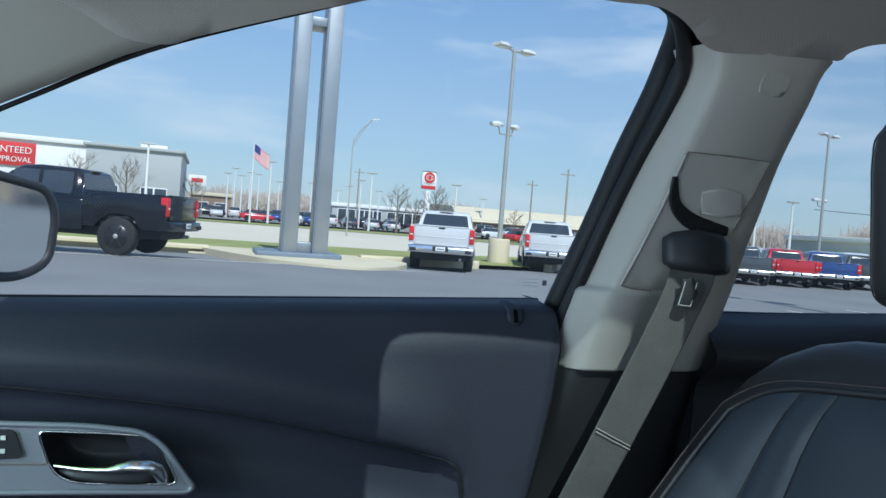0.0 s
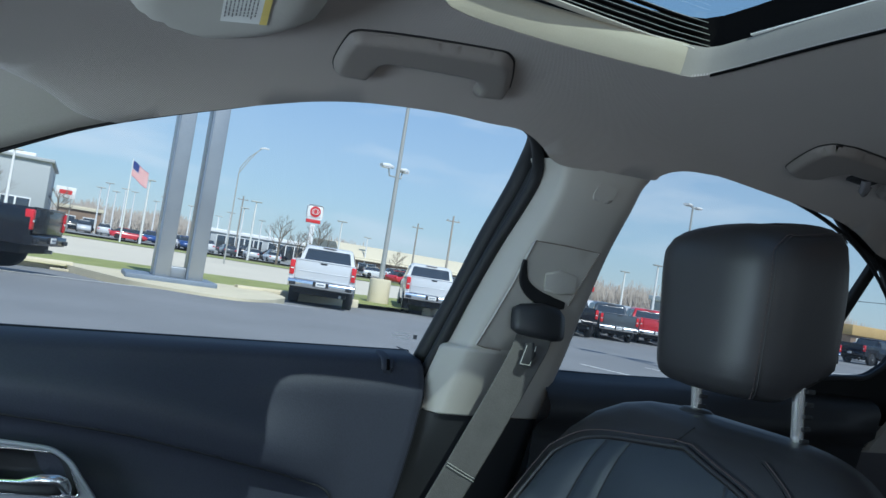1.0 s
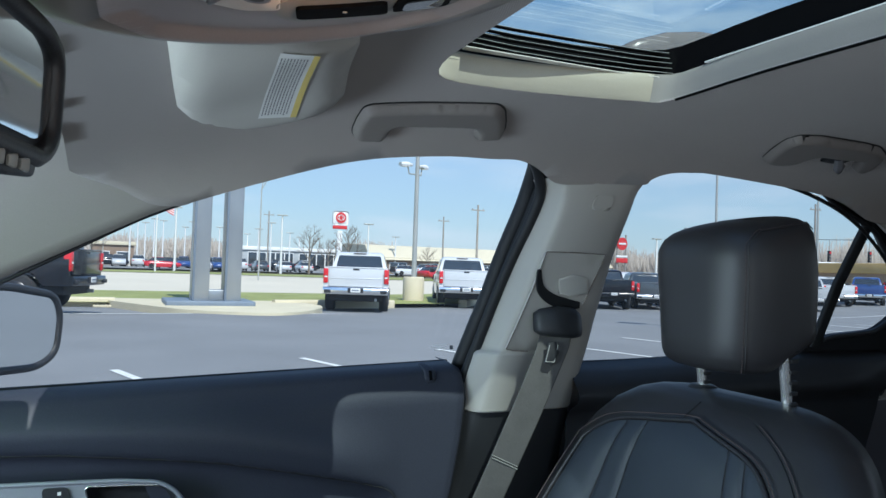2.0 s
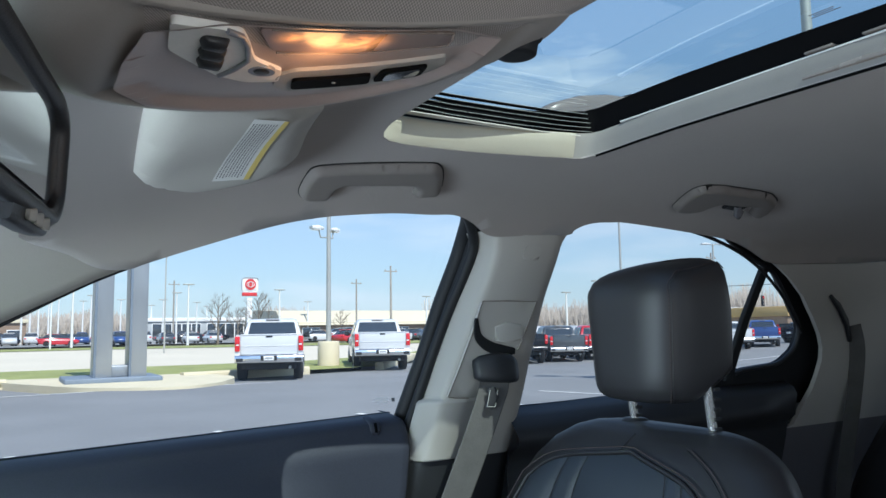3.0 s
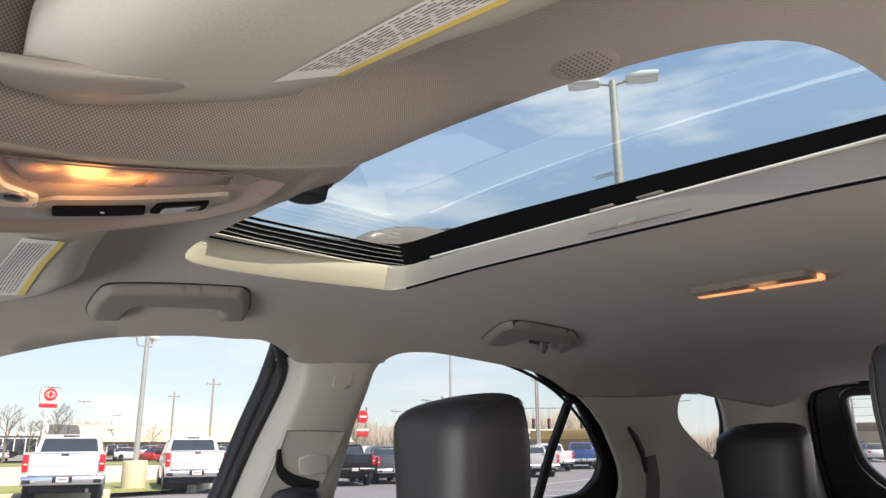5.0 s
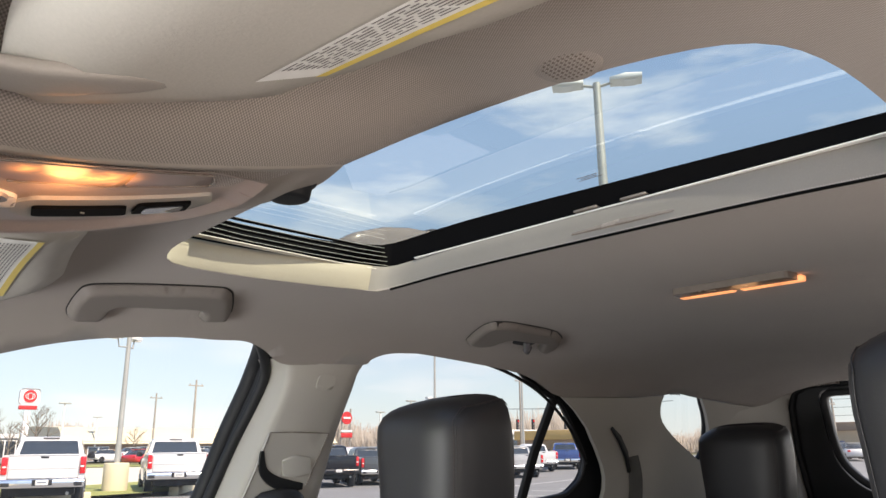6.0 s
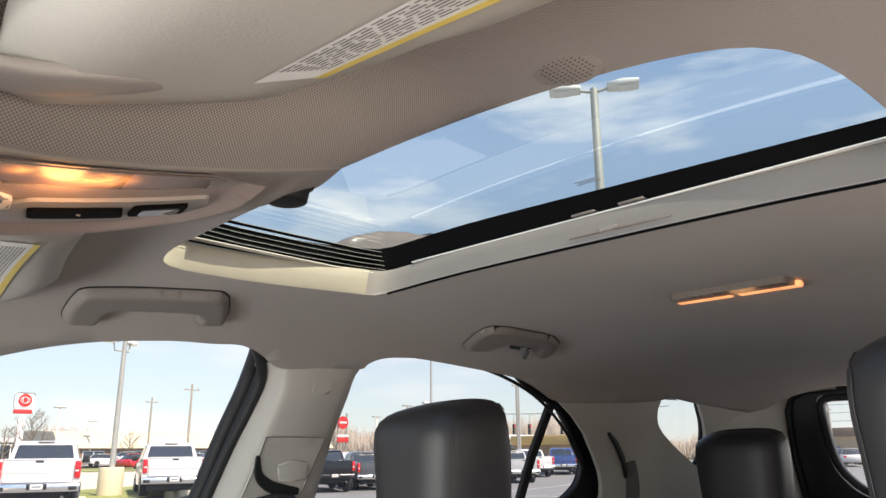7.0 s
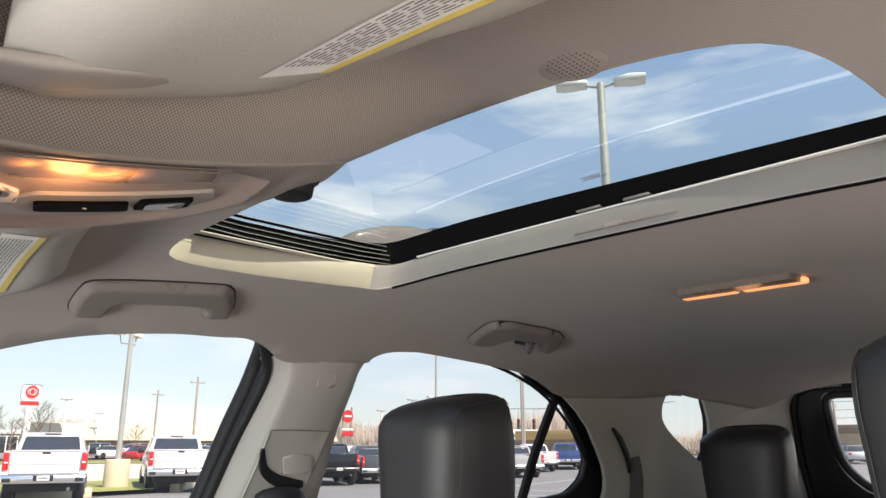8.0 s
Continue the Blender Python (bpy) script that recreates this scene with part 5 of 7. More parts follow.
loops = []
for x in CX:
    w = float(np.interp(x, CX, CW))
    wl_ = YK - con(x, -1).y
    w = con(x, 1).y - YK
    row = [Vector((x, YK - wl_ - 0.002, con(x, 1).z + 0.035)), Vector((x, YK - wl_ - 0.003, con(x, 1).z + 0.006))]
    row += [con(x, v, 0.0 if abs(v) > 0.93 else -0.0095 * smooth_step(0.93, 0.86, abs(v)) * smooth_step(-0.062, -0.048, x) * smooth_step(0.17, 0.13, x)) for v in (-1, -0.98, -0.95, -0.92, -0.87, -0.80, -0.6, -0.4, -0.2, 0, 0.2, 0.4, 0.6, 0.80, 0.87, 0.92, 0.95, 0.98, 1)]
    row += [Vector((x, YK + w + 0.003, con(x, 1).z + 0.008)), Vector((x, YK + w + 0.002, con(x, 1).z + 0.035))]
    loops.append(row)
part("housing", rings(loops), M_CONSOLE, console, "grey moulded console housing")


def con_plate(name, pts, lift, thick, mat, parent, label="", step=0.008):
    """A plate on the underside; pts are (x, y)."""
    def place(x, y):
        return Vector((x, y, con(x, 0).z + 0.010 - lift))
    return part(name, sheet([(p.x, p.y) for p in rounded(pts, 0.004)], [], place, step, thick, lambda x, y: (0, 0, 1)), mat, parent, label)


RECESS = [(p.x, p.y) for p in rounded([(-0.052, -0.62), (-0.02, -0.90), (0.04, -0.93), (0.10, -0.93), (0.142, -0.70), (0.150, 0.0), (0.135, 0.70), (0.10, 0.93), (0.02, 0.94), (-0.03, 0.90), (-0.054, 0.55), (-0.056, 0.0)], 0.05, 8)]


def recess_place(x, v):
    rim = near_edge((x, v * 0.085), [(a, b * 0.085) for a, b in RECESS])
    return con(x, v, 0.0006 - 0.0068 * smooth_step(0.0, 0.016, rim))


part("recess_panel", sheet(RECESS, [], recess_place, 0.007), M_RECESS, console, "mauve grey recessed console panel")
bez = con_plate("switch_panel", [(-0.043, -0.039), (-0.020, -0.041), (-0.010, -0.037), (-0.004, -0.025), (0.006, -0.002), (0.026, 0.014), (0.030, 0.034), (0.012, 0.036), (-0.006, 0.027), (-0.038, -0.006)], 0.006, 0.008, M_LABEL, console, "white switch panel")
part("panel_edge", tube([(x, y, con(x, 0).z + 0.0035) for x, y in ((-0.018, -0.0405), (-0.010, -0.036), (-0.004, -0.024), (0.002, -0.004), (-0.001, 0.012), (-0.006, 0.024))], 0.0016, 6), M_SILVER, bez, "satin edge of the switch block")
for k in range(3):
    x0, y0 = -0.0255 + 0.0022 * k, -0.0265 + 0.0135 * k
    z0 = con(x0, 0).z + 0.003
    part("switch", bar([(x0, y0, z0 + 0.002), (x0 + 0.001, y0 + 0.0001, z0), (x0 + 0.009, y0 + 0.0008, z0), (x0 + 0.010, y0 + 0.0009, z0 + 0.002)], [0.010, 0.0115, 0.0115, 0.010], [0.004, 0.007, 0.007, 0.004], (0, 1, 0), power=2.4), M_BLACK, bez, "black rocker switch")
sensor = part("sensor_ring", tube([(0.014, 0.013, con(0.014, 0).z + 0.005), (0.014, 0.013, con(0.014, 0).z + 0.0030), (0.014, 0.013, con(0.014, 0).z + 0.0036)], [0.0075, 0.0072, 0.0055], 20), M_SILVER, bez, "round sensor ring")
part("sensor_lens", tube([(0.014, 0.013, con(0.014, 0).z + 0.0050), (0.014, 0.013, con(0.014, 0).z + 0.0028)], [0.0050, 0.0042], 16), M_BLACK, sensor, "dark sensor lens")
con_plate("map_lamp", [(-0.004, -0.042), (0.062, -0.0445), (0.0665, -0.014), (0.012, -0.013)], 0.0045, 0.003, M_MAPLENS, console, "lit amber map lamp lens")
con_plate("lamp_lens", [(0.0625, -0.0445), (0.104, -0.040), (0.112, -0.020), (0.067, -0.0145)], 0.0045, 0.003, M_MAPLENS, console, "unlit smoked lamp lens")
surround = con_plate("switch_surround", [(0.026, 0.024), (0.034, 0.014), (0.085, 0.006), (0.124, 0.000), (0.134, 0.020), (0.126, 0.040), (0.098, 0.048), (0.042, 0.054), (0.030, 0.044)], 0.006, 0.006, M_TRIM, console, "grey moulded surround")
con_plate("slot", [(0.041, 0.044), (0.036, 0.026), (0.083, 0.020), (0.090, 0.039)], 0.008, 0.003, M_PITCH, surround, "black storage slot")
con_plate("display", [(0.0915, 0.0365), (0.0875, 0.0145), (0.117, 0.010), (0.123, 0.032)], 0.008, 0.003, M_PITCH, surround, "small black display")
con_plate("display_glass", [(0.096, 0.033), (0.0925, 0.0185), (0.114, 0.0145), (0.118, 0.030)], 0.0088, 0.001, M_CARGLASS, surround, "glossy display window")
knob = part("knob", tube([(0.181, 0.006, 1.543), (0.181, 0.006, 1.5385), (0.181, 0.006, 1.538), (0.1805, 0.006, 1.529), (0.1805, 0.006, 1.5275), (0.1805, 0.006, 1.5272)], [0.0175, 0.0175, 0.0150, 0.0138, 0.0122, 0.008], 28), M_SEAL, console, "black rotary sunroof knob")
con_plate("flange", [(0.150, -0.020), (0.186, -0.018), (0.205, -0.006), (0.207, 0.014), (0.190, 0.026), (0.156, 0.030)], 0.0005, 0.004, M_CONSOLE, knob, "grey knob flange")
for pts in ([(0.002, -0.0435), (0.05, -0.0452), (0.104, -0.0412)], [(0.014, -0.0125), (0.06, -0.0135), (0.112, -0.0195)], [(0.1045, -0.040), (0.110, -0.030), (0.1125, -0.020)]):
    part("lens_gap", tube([(x, y, con(x, 0).z + 0.0052) for x, y in pts], 0.0006, 5), M_DIM, console, "dark gap round the lamp lens")
part("slot_mark", box(0.062, 0.064, 0.0295, 0.0310, con(0.063, 0).z + 0.0012, con(0.063, 0).z + 0.0018), M_POLE, surround)

lamp = new("map_lamp_light", bpy.data.lights.new("map_lamp_light", "POINT"))
lamp.data.energy, lamp.data.color, lamp.data.shadow_soft_size = 0.04, (1.0, 0.45, 0.15), 0.012
lamp.location = (0.042, -0.016, 1.486)
tagged(lamp, "warm light of the map lamp", "lamp")

# microphone grille beside the sunroof
mic = thing("microphone_grille", "round perforated grey grille in the headliner", "grille")
mz = roof_z(0.25) - 0.0012
part("disc", tube([(0.250, -0.170, mz + 0.006), (0.250, -0.170, mz + 0.0006), (0.250, -0.170, mz)], [0.0198, 0.0198, 0.019], 40), M_LINER, mic)
holes = bmesh.new()
for i in range(-4, 5):
    for j in range(-4, 5):
        if i * i + j * j < 21:
            tube([(0.250 + i * 0.0033, -0.170 + j * 0.0033, mz + 0.0005), (0.250 + i * 0.0033, -0.170 + j * 0.0033, mz - 0.0002)], 0.0009, 6, holes)
tagged(part("perforation", holes, M_DIM, mic), kind="stuff")

# rear dome lamp
dome = thing("dome_lamp", "lit rectangular dome lamp in the headliner", "lamp")
dz = roof_z(0.9) - 0.001
part("housing", sheet([(p.x, p.y) for p in rounded([(0.880, -0.050), (0.912, -0.054), (0.912, 0.112), (0.880, 0.108)], 0.006)], [], lambda x, y: Vector((x, y, dz - 0.008)), 0.02, 0.012, lambda x, y: (0, 0, 1)), M_DIM, dome, "dull grey lamp housing")
for a, b in ((-0.060, 0.024), (0.032, 0.112)):
    part("lens", box(0.907, 0.921, a, b, dz - 0.0095, dz - 0.001, 0.003), M_DOMELENS, dome, "lit amber lens")
dl = new("dome_lamp_light", bpy.data.lights.new("dome_lamp_light", "POINT"))
dl.data.energy, dl.data.color, dl.data.shadow_soft_size = 0.015, (1.0, 0.55, 0.25), 0.02
dl.location = (0.94, 0.03, dz - 0.03)
tagged(dl, "warm light of the dome lamp", "lamp")


# ---- sun visors ----
def visor_z(x, y):
    return 1.521 + 0.125 * x - 0.02 * max(0, abs(y - YC) - 0.25)


def visor(side, name_label, inner, rear, c, drop=0.0):
    t = thing("sun_visor", name_label, "sun visor", "sun visors")
    pts = inner + rear + [(0.152, 0.470), (0.114, 0.510), (0.072, 0.532), (0.056, 0.528), (0.042, 0.500), (0.026, 0.494), (0.014, 0.45), (-0.014, 0.19)]
    pts = [(p.x, YC + side * p.y) for p in rounded(pts, 0.010)]
    edge = lambda x, y: near_edge((x, y), pts)  # noqa: E731
    puff = lambda x, y: Vector((x, y, visor_z(x, y) - drop - 0.011 * min(1, edge(x, y) / 0.020) ** 0.6 + 0.002 * math.sin(x * 30 + y * 14)))  # noqa: E731
    part("pad", sheet(pts, [], puff, 0.014, 0.018, lambda x, y: (0, 0, 1)), M_VISOR, t, "padded grey vinyl visor")
    # warning label with unreadable lines of print
    lab = lambda x, y, k=0.0: Vector((x, y, puff(x, y).z - 0.0008 - k))  # noqa: E731

    def at(u, v):
        a = Vector(c[0]).lerp(Vector(c[1]), u)
        b = Vector(c[3]).lerp(Vector(c[2]), u)
        p = a.lerp(b, v)
        return p.x, YC + side * p.y
    card = part("warning_label", sheet([(0, 0), (1, 0), (1, 1), (0, 1)], [], lambda u, v: lab(*at(u, v)), 0.2), M_LABEL, t, "white warning label with lines of small print")
    part("yellow_band", sheet([(0.84, 0), (1, 0), (1, 1), (0.84, 1)], [], lambda u, v: lab(*at(u, v), 0.0003), 0.2), M_YELLOW, card, "yellow warning band")
    lines = bmesh.new()
    for k in range(9):
        u = 0.06 + 0.08 * k
        v = 0.05
        while v < 0.93:
            w = 0.010 + 0.030 * random.random()
            sub = sheet([(u, v), (u + 0.030, v), (u + 0.030, min(v + w, 0.95)), (u, min(v + w, 0.95))], [], lambda p, q: lab(*at(p, q), 0.0003), 0.5)
            me = bpy.data.meshes.new("tmp")
            sub.to_mesh(me)
            sub.free()
            lines.from_mesh(me)
            bpy.data.meshes.remove(me)
            v += w + 0.008
    tagged(part("fine_print", lines, M_INK, card, smooth=False), kind="stuff")
    # pivot rod and inner clip
    part("pivot_rod", tube([(0.004, YC + side * 0.14, 1.524), (0.010, YC + side * 0.3, 1.522), (0.026, YC + side * 0.44, 1.520), (0.024, YC + side * 0.47, 1.528)], 0.003, 10), M_TRIM, t)
    part("clip", bar([(-0.030, YC + side * 0.075, 1.542), (-0.026, YC + side * 0.075, 1.520), (-0.012, YC + side * 0.078, 1.514), (0.002, YC + side * 0.082, 1.522)], 0.022, 0.010, (0, 1, 0)), M_TRIM, t, "grey visor clip")
    part("clip_screw", tube([(-0.02, YC + side * 0.075, 1.516), (-0.02, YC + side * 0.075, 1.5125)], 0.0035, 10), M_SEAL, t)
    return t


visor(1, "grey passenger sun visor folded up against the headliner", [(-0.020, 0.088), (0.020, 0.104), (0.060, 0.124), (0.092, 0.142)], [(0.124, 0.175), (0.146, 0.28), (0.166, 0.36), (0.171, 0.42)], [(0.061, 0.164), (0.0925, 0.172), (0.131, 0.420), (0.094, 0.436)])
dv = visor(-1, "grey driver's sun visor folded up against the headliner", [(-0.020, 0.150), (-0.014, 0.116), (-0.004, 0.107), (0.009, 0.112), (0.032, 0.126), (0.066, 0.146), (0.083, 0.160)], [(0.089, 0.180), (0.097, 0.211), (0.107, 0.25), (0.118, 0.32), (0.128, 0.38), (0.142, 0.42)], [(0.053, 0.187), (0.072, 0.205), (0.098, 0.44), (0.072, 0.445)], 0.014)
part("hinge_arm", bar(curve_through([(-0.024, -0.116, 1.4975), (-0.014, -0.122, 1.4960), (-0.004, -0.129, 1.4955), (0.008, -0.137, 1.4965), (0.020, -0.143, 1.4985), (0.031, -0.148, 1.5015)], 4), [float(v) for v in np.interp(np.linspace(0, 5, 21), range(6), [0.018, 0.022, 0.020, 0.017, 0.014, 0.004])], 0.006, (0.3, 1, 0)), M_CONSOLE, dv, "grey hinge arm")


# ---- grab handles ----
def grab(outline, along, hook, label):
    """A folded handle moulded in one piece: outline gives (x, height) round it, on the roof's side."""
    t = thing("grab_handle", label, "grab handle", "grab handles")
    pts = [(p.x, p.y) for p in rounded([(x + along, q_of(z + roof_drop(x))) for x, z in outline], 0.007, 3)]
    lift = lambda x, q: 0.003 + 0.010 * min(1.0, near_edge((x, q), pts) / 0.0065) ** 0.45  # noqa: E731
    part("grip", sheet(pts, [], lambda x, q: shell(x, q, -lift(x, q)), 0.0042, 0.006, outward), M_HANDLE, t, "grey soft-touch grip")
    cx, cq = sum(p[0] for p in pts) / len(pts), sum(p[1] for p in pts) / len(pts)
    # slightly larger black plate, seen as the shadow line round the grip
    base = [(cx + (x - cx) * 1.012, q - 0.0022 if q < cq else q) for x, q in pts]
    part("seat_gap", sheet(base, [], lambda x, q: shell(x, q, -0.0012), 0.008, 0.002, outward), M_SEAL, t, "black plate for the shadow line behind the grip")
    if hook:
        hx, hq = 0.985, q_of(1.558)
        part("hook_pocket", bar([shell(hx - 0.022, hq, -0.004), shell(hx, hq, -0.005), shell(hx + 0.022, hq, -0.004)], 0.020, 0.006, outward(hx, hq).cross(Vector((1, 0, 0)))), M_SEAL, t, "dark hook pocket")
        part("coat_hook", bar([shell(hx - 0.004, hq - 0.008, -0.008), shell(hx + 0.002, hq + 0.002, -0.020), shell(hx + 0.012, hq + 0.010, -0.018), shell(hx + 0.018, hq + 0.004, -0.008)], 0.012, 0.009, (1, 0, 0)), M_LOWTRIM, t, "small dark grey coat hook")
    return t


grab([(0.2195, 1.5518), (0.2132, 1.5494), (0.2119, 1.5418), (0.2125, 1.5295), (0.2203, 1.5225), (0.2564, 1.526), (0.2587, 1.5342), (0.2600, 1.540), (0.2650, 1.5426), (0.3551, 1.5494), (0.364, 1.5482), (0.3705, 1.5453), (0.3721, 1.5374), (0.4081, 1.541), (0.4095, 1.5461), (0.3979, 1.5544), (0.3825, 1.5613), (0.3669, 1.5641), (0.3294, 1.5621)], 0.006, False, "grey folded grab handle above the front door window")
grab([(0.842, 1.5495), (0.829, 1.5588), (0.8186, 1.5665), (0.8240, 1.5702), (0.8574, 1.5716), (0.9523, 1.5712), (0.9956, 1.5701), (1.0384, 1.5660), (1.0620, 1.5569), (1.0600, 1.5499), (1.0325, 1.5516), (1.0053, 1.5613), (0.9605, 1.5606), (0.9147, 1.5607), (0.9073, 1.5582), (0.9025, 1.5514), (0.8705, 1.5474)], 0.018, True, "grey folded grab handle with coat hook above the rear door")

# ---- mirrors ----
mirror = thing("rear_view_mirror", "black-framed rear-view mirror with small buttons", "mirror")
mt, mo = Vector((0.22, 0.975, 0)).normalized(), Vector((-0.106, -0.008, 1.446))
mn = Vector((mt.y, -mt.x, -0.05)).normalized()
mu = mn.cross(mt).normalized()
mu = mu if mu.z > 0 else -mu
shape = [(p.x, p.y) for p in rounded([(-0.122, -0.030), (0.110, -0.030), (0.126, -0.018), (0.122, 0.028), (0.10, 0.036), (-0.122, 0.034)], 0.012)]
mplace = lambda k: (lambda a, b: mo + mt * a + mu * b + mn * k)  # noqa: E731
part("housing", sheet(shape, [], mplace(0.0), 0.02, 0.035, lambda a, b: -mn), M_BLACK, mirror)
part("bezel", tube([mplace(0.002)(a, b) for a, b in shape] + [mplace(0.002)(*shape[0])], 0.0055, 8), M_BLACK, mirror, "glossy black mirror frame")
part("glass", sheet([(a * 0.95, b * 0.80 + 0.003) for a, b in shape], [], mplace(0.002), 0.03), M_MIRROR, mirror, "mirror glass")
part("button_bar", bar([mplace(-0.002)(0.02, -0.036), mplace(0.0)(0.06, -0.037), mplace(-0.002)(0.100, -0.034)], 0.014, 0.012, mu), M_BLACK, mirror)
for k in range(3):
    part("button", bar([mplace(0.006)(0.040 + 0.016 * k, -0.037), mplace(0.008)(0.044 + 0.016 * k, -0.037), mplace(0.006)(0.048 + 0.016 * k, -0.037)], [0.005, 0.007, 0.005], 0.003, mu), M_POLE, mirror, "pale round button")
part("stalk", tube([mo - mn * 0.03, mo + Vector((-0.05, 0.02, 0.045)), mo + Vector((-0.07, 0.03, 0.06))], 0.012, 10), M_BLACK, mirror)

wing = thing("door_mirror", "black-framed door mirror outside the front window", "mirror")
wo = Vector((-0.197, 0.858, 1.258))
wt = Vector((0.547, 0.837, 0)).normalized()
wn_ = Vector((wt.y, -wt.x, 0.0))
if wn_.x < 0:
    wn_ = -wn_
wshape = [(p.x * 0.95, p.y * 0.80) for p in rounded([(-0.070, -0.070), (0.100, -0.080), (0.145, -0.058), (0.152, 0.015), (0.136, 0.055), (0.02, 0.076), (-0.075, 0.070)], 0.03)]
wplace = lambda k: (lambda a, b: wo + wt * a + Vector((0, 0, b)) + wn_ * k)  # noqa: E731
loops = []
for k, sc in ((0.004, 1.0), (0.0, 1.05), (-0.025, 1.06), (-0.055, 0.96), (-0.08, 0.72), (-0.09, 0.35)):
    loops.append([wplace(k)(a * sc, b * sc) for a, b in wshape])
part("housing", rings(loops), P_WHITE, wing, "white painted mirror housing")
part("bezel", tube([wplace(0.006)(a, b) for a, b in wshape] + [wplace(0.006)(*wshape[0])], 0.0065, 8), M_BLACK, wing, "black mirror surround")
part("glass", sheet([(a * 0.96, b * 0.94) for a, b in wshape], [], wplace(0.008), 0.03), M_MIRROR, wing, "mirror glass")
part("arm", bar([(-0.34, 0.80, 1.215), (-0.30, 0.83, 1.212), (-0.27, 0.86, 1.215)], 0.08, 0.05, (1, 0, 0)), M_BLACK, wing)

# lime card behind the windshield glass
card = thing("windshield_card", "lime green translucent card with dark curved print on the windshield", "card")


def card_place(u, v, k=0.0):
    p = shield_place(u, v)
    return p + Vector((0.012, 0, -0.022 - k))


part("sheet", sheet([(p.x, p.y) for p in rounded([(0.03, 0.24), (0.075, 0.88), (0.42, 0.92), (0.42, 0.24)], 0.05)], [], card_place, 0.04), M_LIME, card)
for line in ([(0.08, 0.5), (0.09, 0.62), (0.11, 0.76), (0.13, 0.86)], [(0.105, 0.45), (0.115, 0.6), (0.13, 0.74), (0.15, 0.86)], [(0.06, 0.66), (0.05, 0.72), (0.065, 0.76), (0.075, 0.70)], [(0.10, 0.80), (0.12, 0.83), (0.15, 0.80), (0.14, 0.76)], [(0.16, 0.4), (0.18, 0.55), (0.17, 0.7), (0.19, 0.85)]):
    pts = curve_through([(a, b, 0) for a, b in line], 5)
    part("print_bar", tube([card_place(p.x, p.y, 0.002) for p in pts], 0.0022, 5), M_INK, card)


# ---- ground outside ----
def flat(pts, z, mat, name, label, cat):
    bm = bmesh.new()
    bm.faces.new([bm.verts.new((x, y, z)) for x, y in pts])
    return top(name, bm, mat, label, cat, "structure", smooth=False)


def dip(y):
    """The lot falls a little towards its kerb."""
    return -0.13 * smooth_step(19.2, 20.9, y)


def fall(x, y):
    """The hollow in which the far row of trucks stands."""
    return -0.35 * smooth_step(24, 37, math.hypot(x, y)) * smooth_step(13, 22, x) * smooth_step(56, 34, x) * smooth_step(66, 46, y)


def lie(x, y):
    return dip(y) + fall(x, y)


def terrain(xs, ys, height):
    bm = bmesh.new()
    rows = [[bm.verts.new((x, y, height(x, y))) for x in xs] for y in ys]
    for a, b in zip(rows, rows[1:]):
        for k in range(len(xs) - 1):
            bm.faces.new((a[k], a[k + 1], b[k + 1], b[k]))
    return bm


near_x = [12 + 2 * k for k in range(24)]
top("ground", terrain([-1500, -70] + near_x + [120, 1500], [-1500, 10, 19] + [21 + 2 * k for k in range(24)] + [120, 1500], lambda x, y: -0.19 + fall(x, y)), M_FIELD, "flat dry grass field reaching the horizon", "ground", "structure")
top("pavement", terrain([-70, -20, 4.6] + near_x + [120], [-60, 10, 19.2, 19.6, 20.0, 20.4, 20.9, 21.5, 23.5, 25] + [27 + 2 * k for k in range(18)], lie), M_ASPHALT, "dark asphalt parking lot with painted lines", "parking lot", "structure")
flat([(-90, 25.2), (4.6, 23.5), (12, 24.8), (18.5, 34), (29, 48.5), (60, 60.5), (120, 69), (120, 71), (60, 61.8), (29.6, 49.8), (18.9, 36.2), (12, 32.2), (-90, 30.8)], 0.02, M_GRASS, "verge", "short green grass verge beside the road", "grass")
flat([(-300, 30.9), (12, 32.3), (18.9, 36.3), (29.6, 49.9), (60, 61.9), (120, 71.1), (300, 98), (300, 110), (30, 62), (10, 70), (-300, 84)], 0.012, M_ROAD, "road", "wide pale concrete road", "road")
flat([(-300, 86), (10, 72), (30, 64), (300, 112), (300, 124), (30, 76), (10, 82), (-300, 94)], 0.03, M_GRASS, "median", "grass strip beyond the road", "grass")
flat([(-200, 98), (200, 98), (260, 330), (-200, 330)], 0.015, M_LOT, "far_pavement", "grey asphalt of the dealers' lots across the road", "parking lot")

# kerb round the near lot, pale concrete, and the apron at the sign's foot
kerb = thing("kerb", "pale concrete kerb along the parking lot edge", "kerb", kind="structure")
for a, b in (((-70, 25.3), (0.2, 23.9)), ((4.8, 23.55), (9.2, 24.35)), ((12.2, 25.0), (18.4, 33.8))):
    a, b = Vector((*a, -0.03)), Vector((*b, -0.03))
    n = max(1, round((b - a).length / 3.0))
    for k in range(n):
        p, q = a.lerp(b, k / n), a.lerp(b, (k + 0.985) / n)
        part("kerb_stone", bar([p, p.lerp(q, 0.5), q], 0.32, 0.36, Vector((b - a)).cross(Vector((0, 0, 1))), power=6, sides=12), M_CONCRETE, kerb)
apron = sheet([(p.x, p.y) for p in rounded([(-0.6, 25.2), (0.3, 22.9), (1.6, 19.9), (2.7, 18.85), (3.9, 18.4), (4.9, 19.3), (6.0, 21.6), (5.6, 24.2)], 0.9)], [], lambda x, y: Vector((x, y, 0.07)), 0.6, 0.22, lambda x, y: (0, 0, -1))
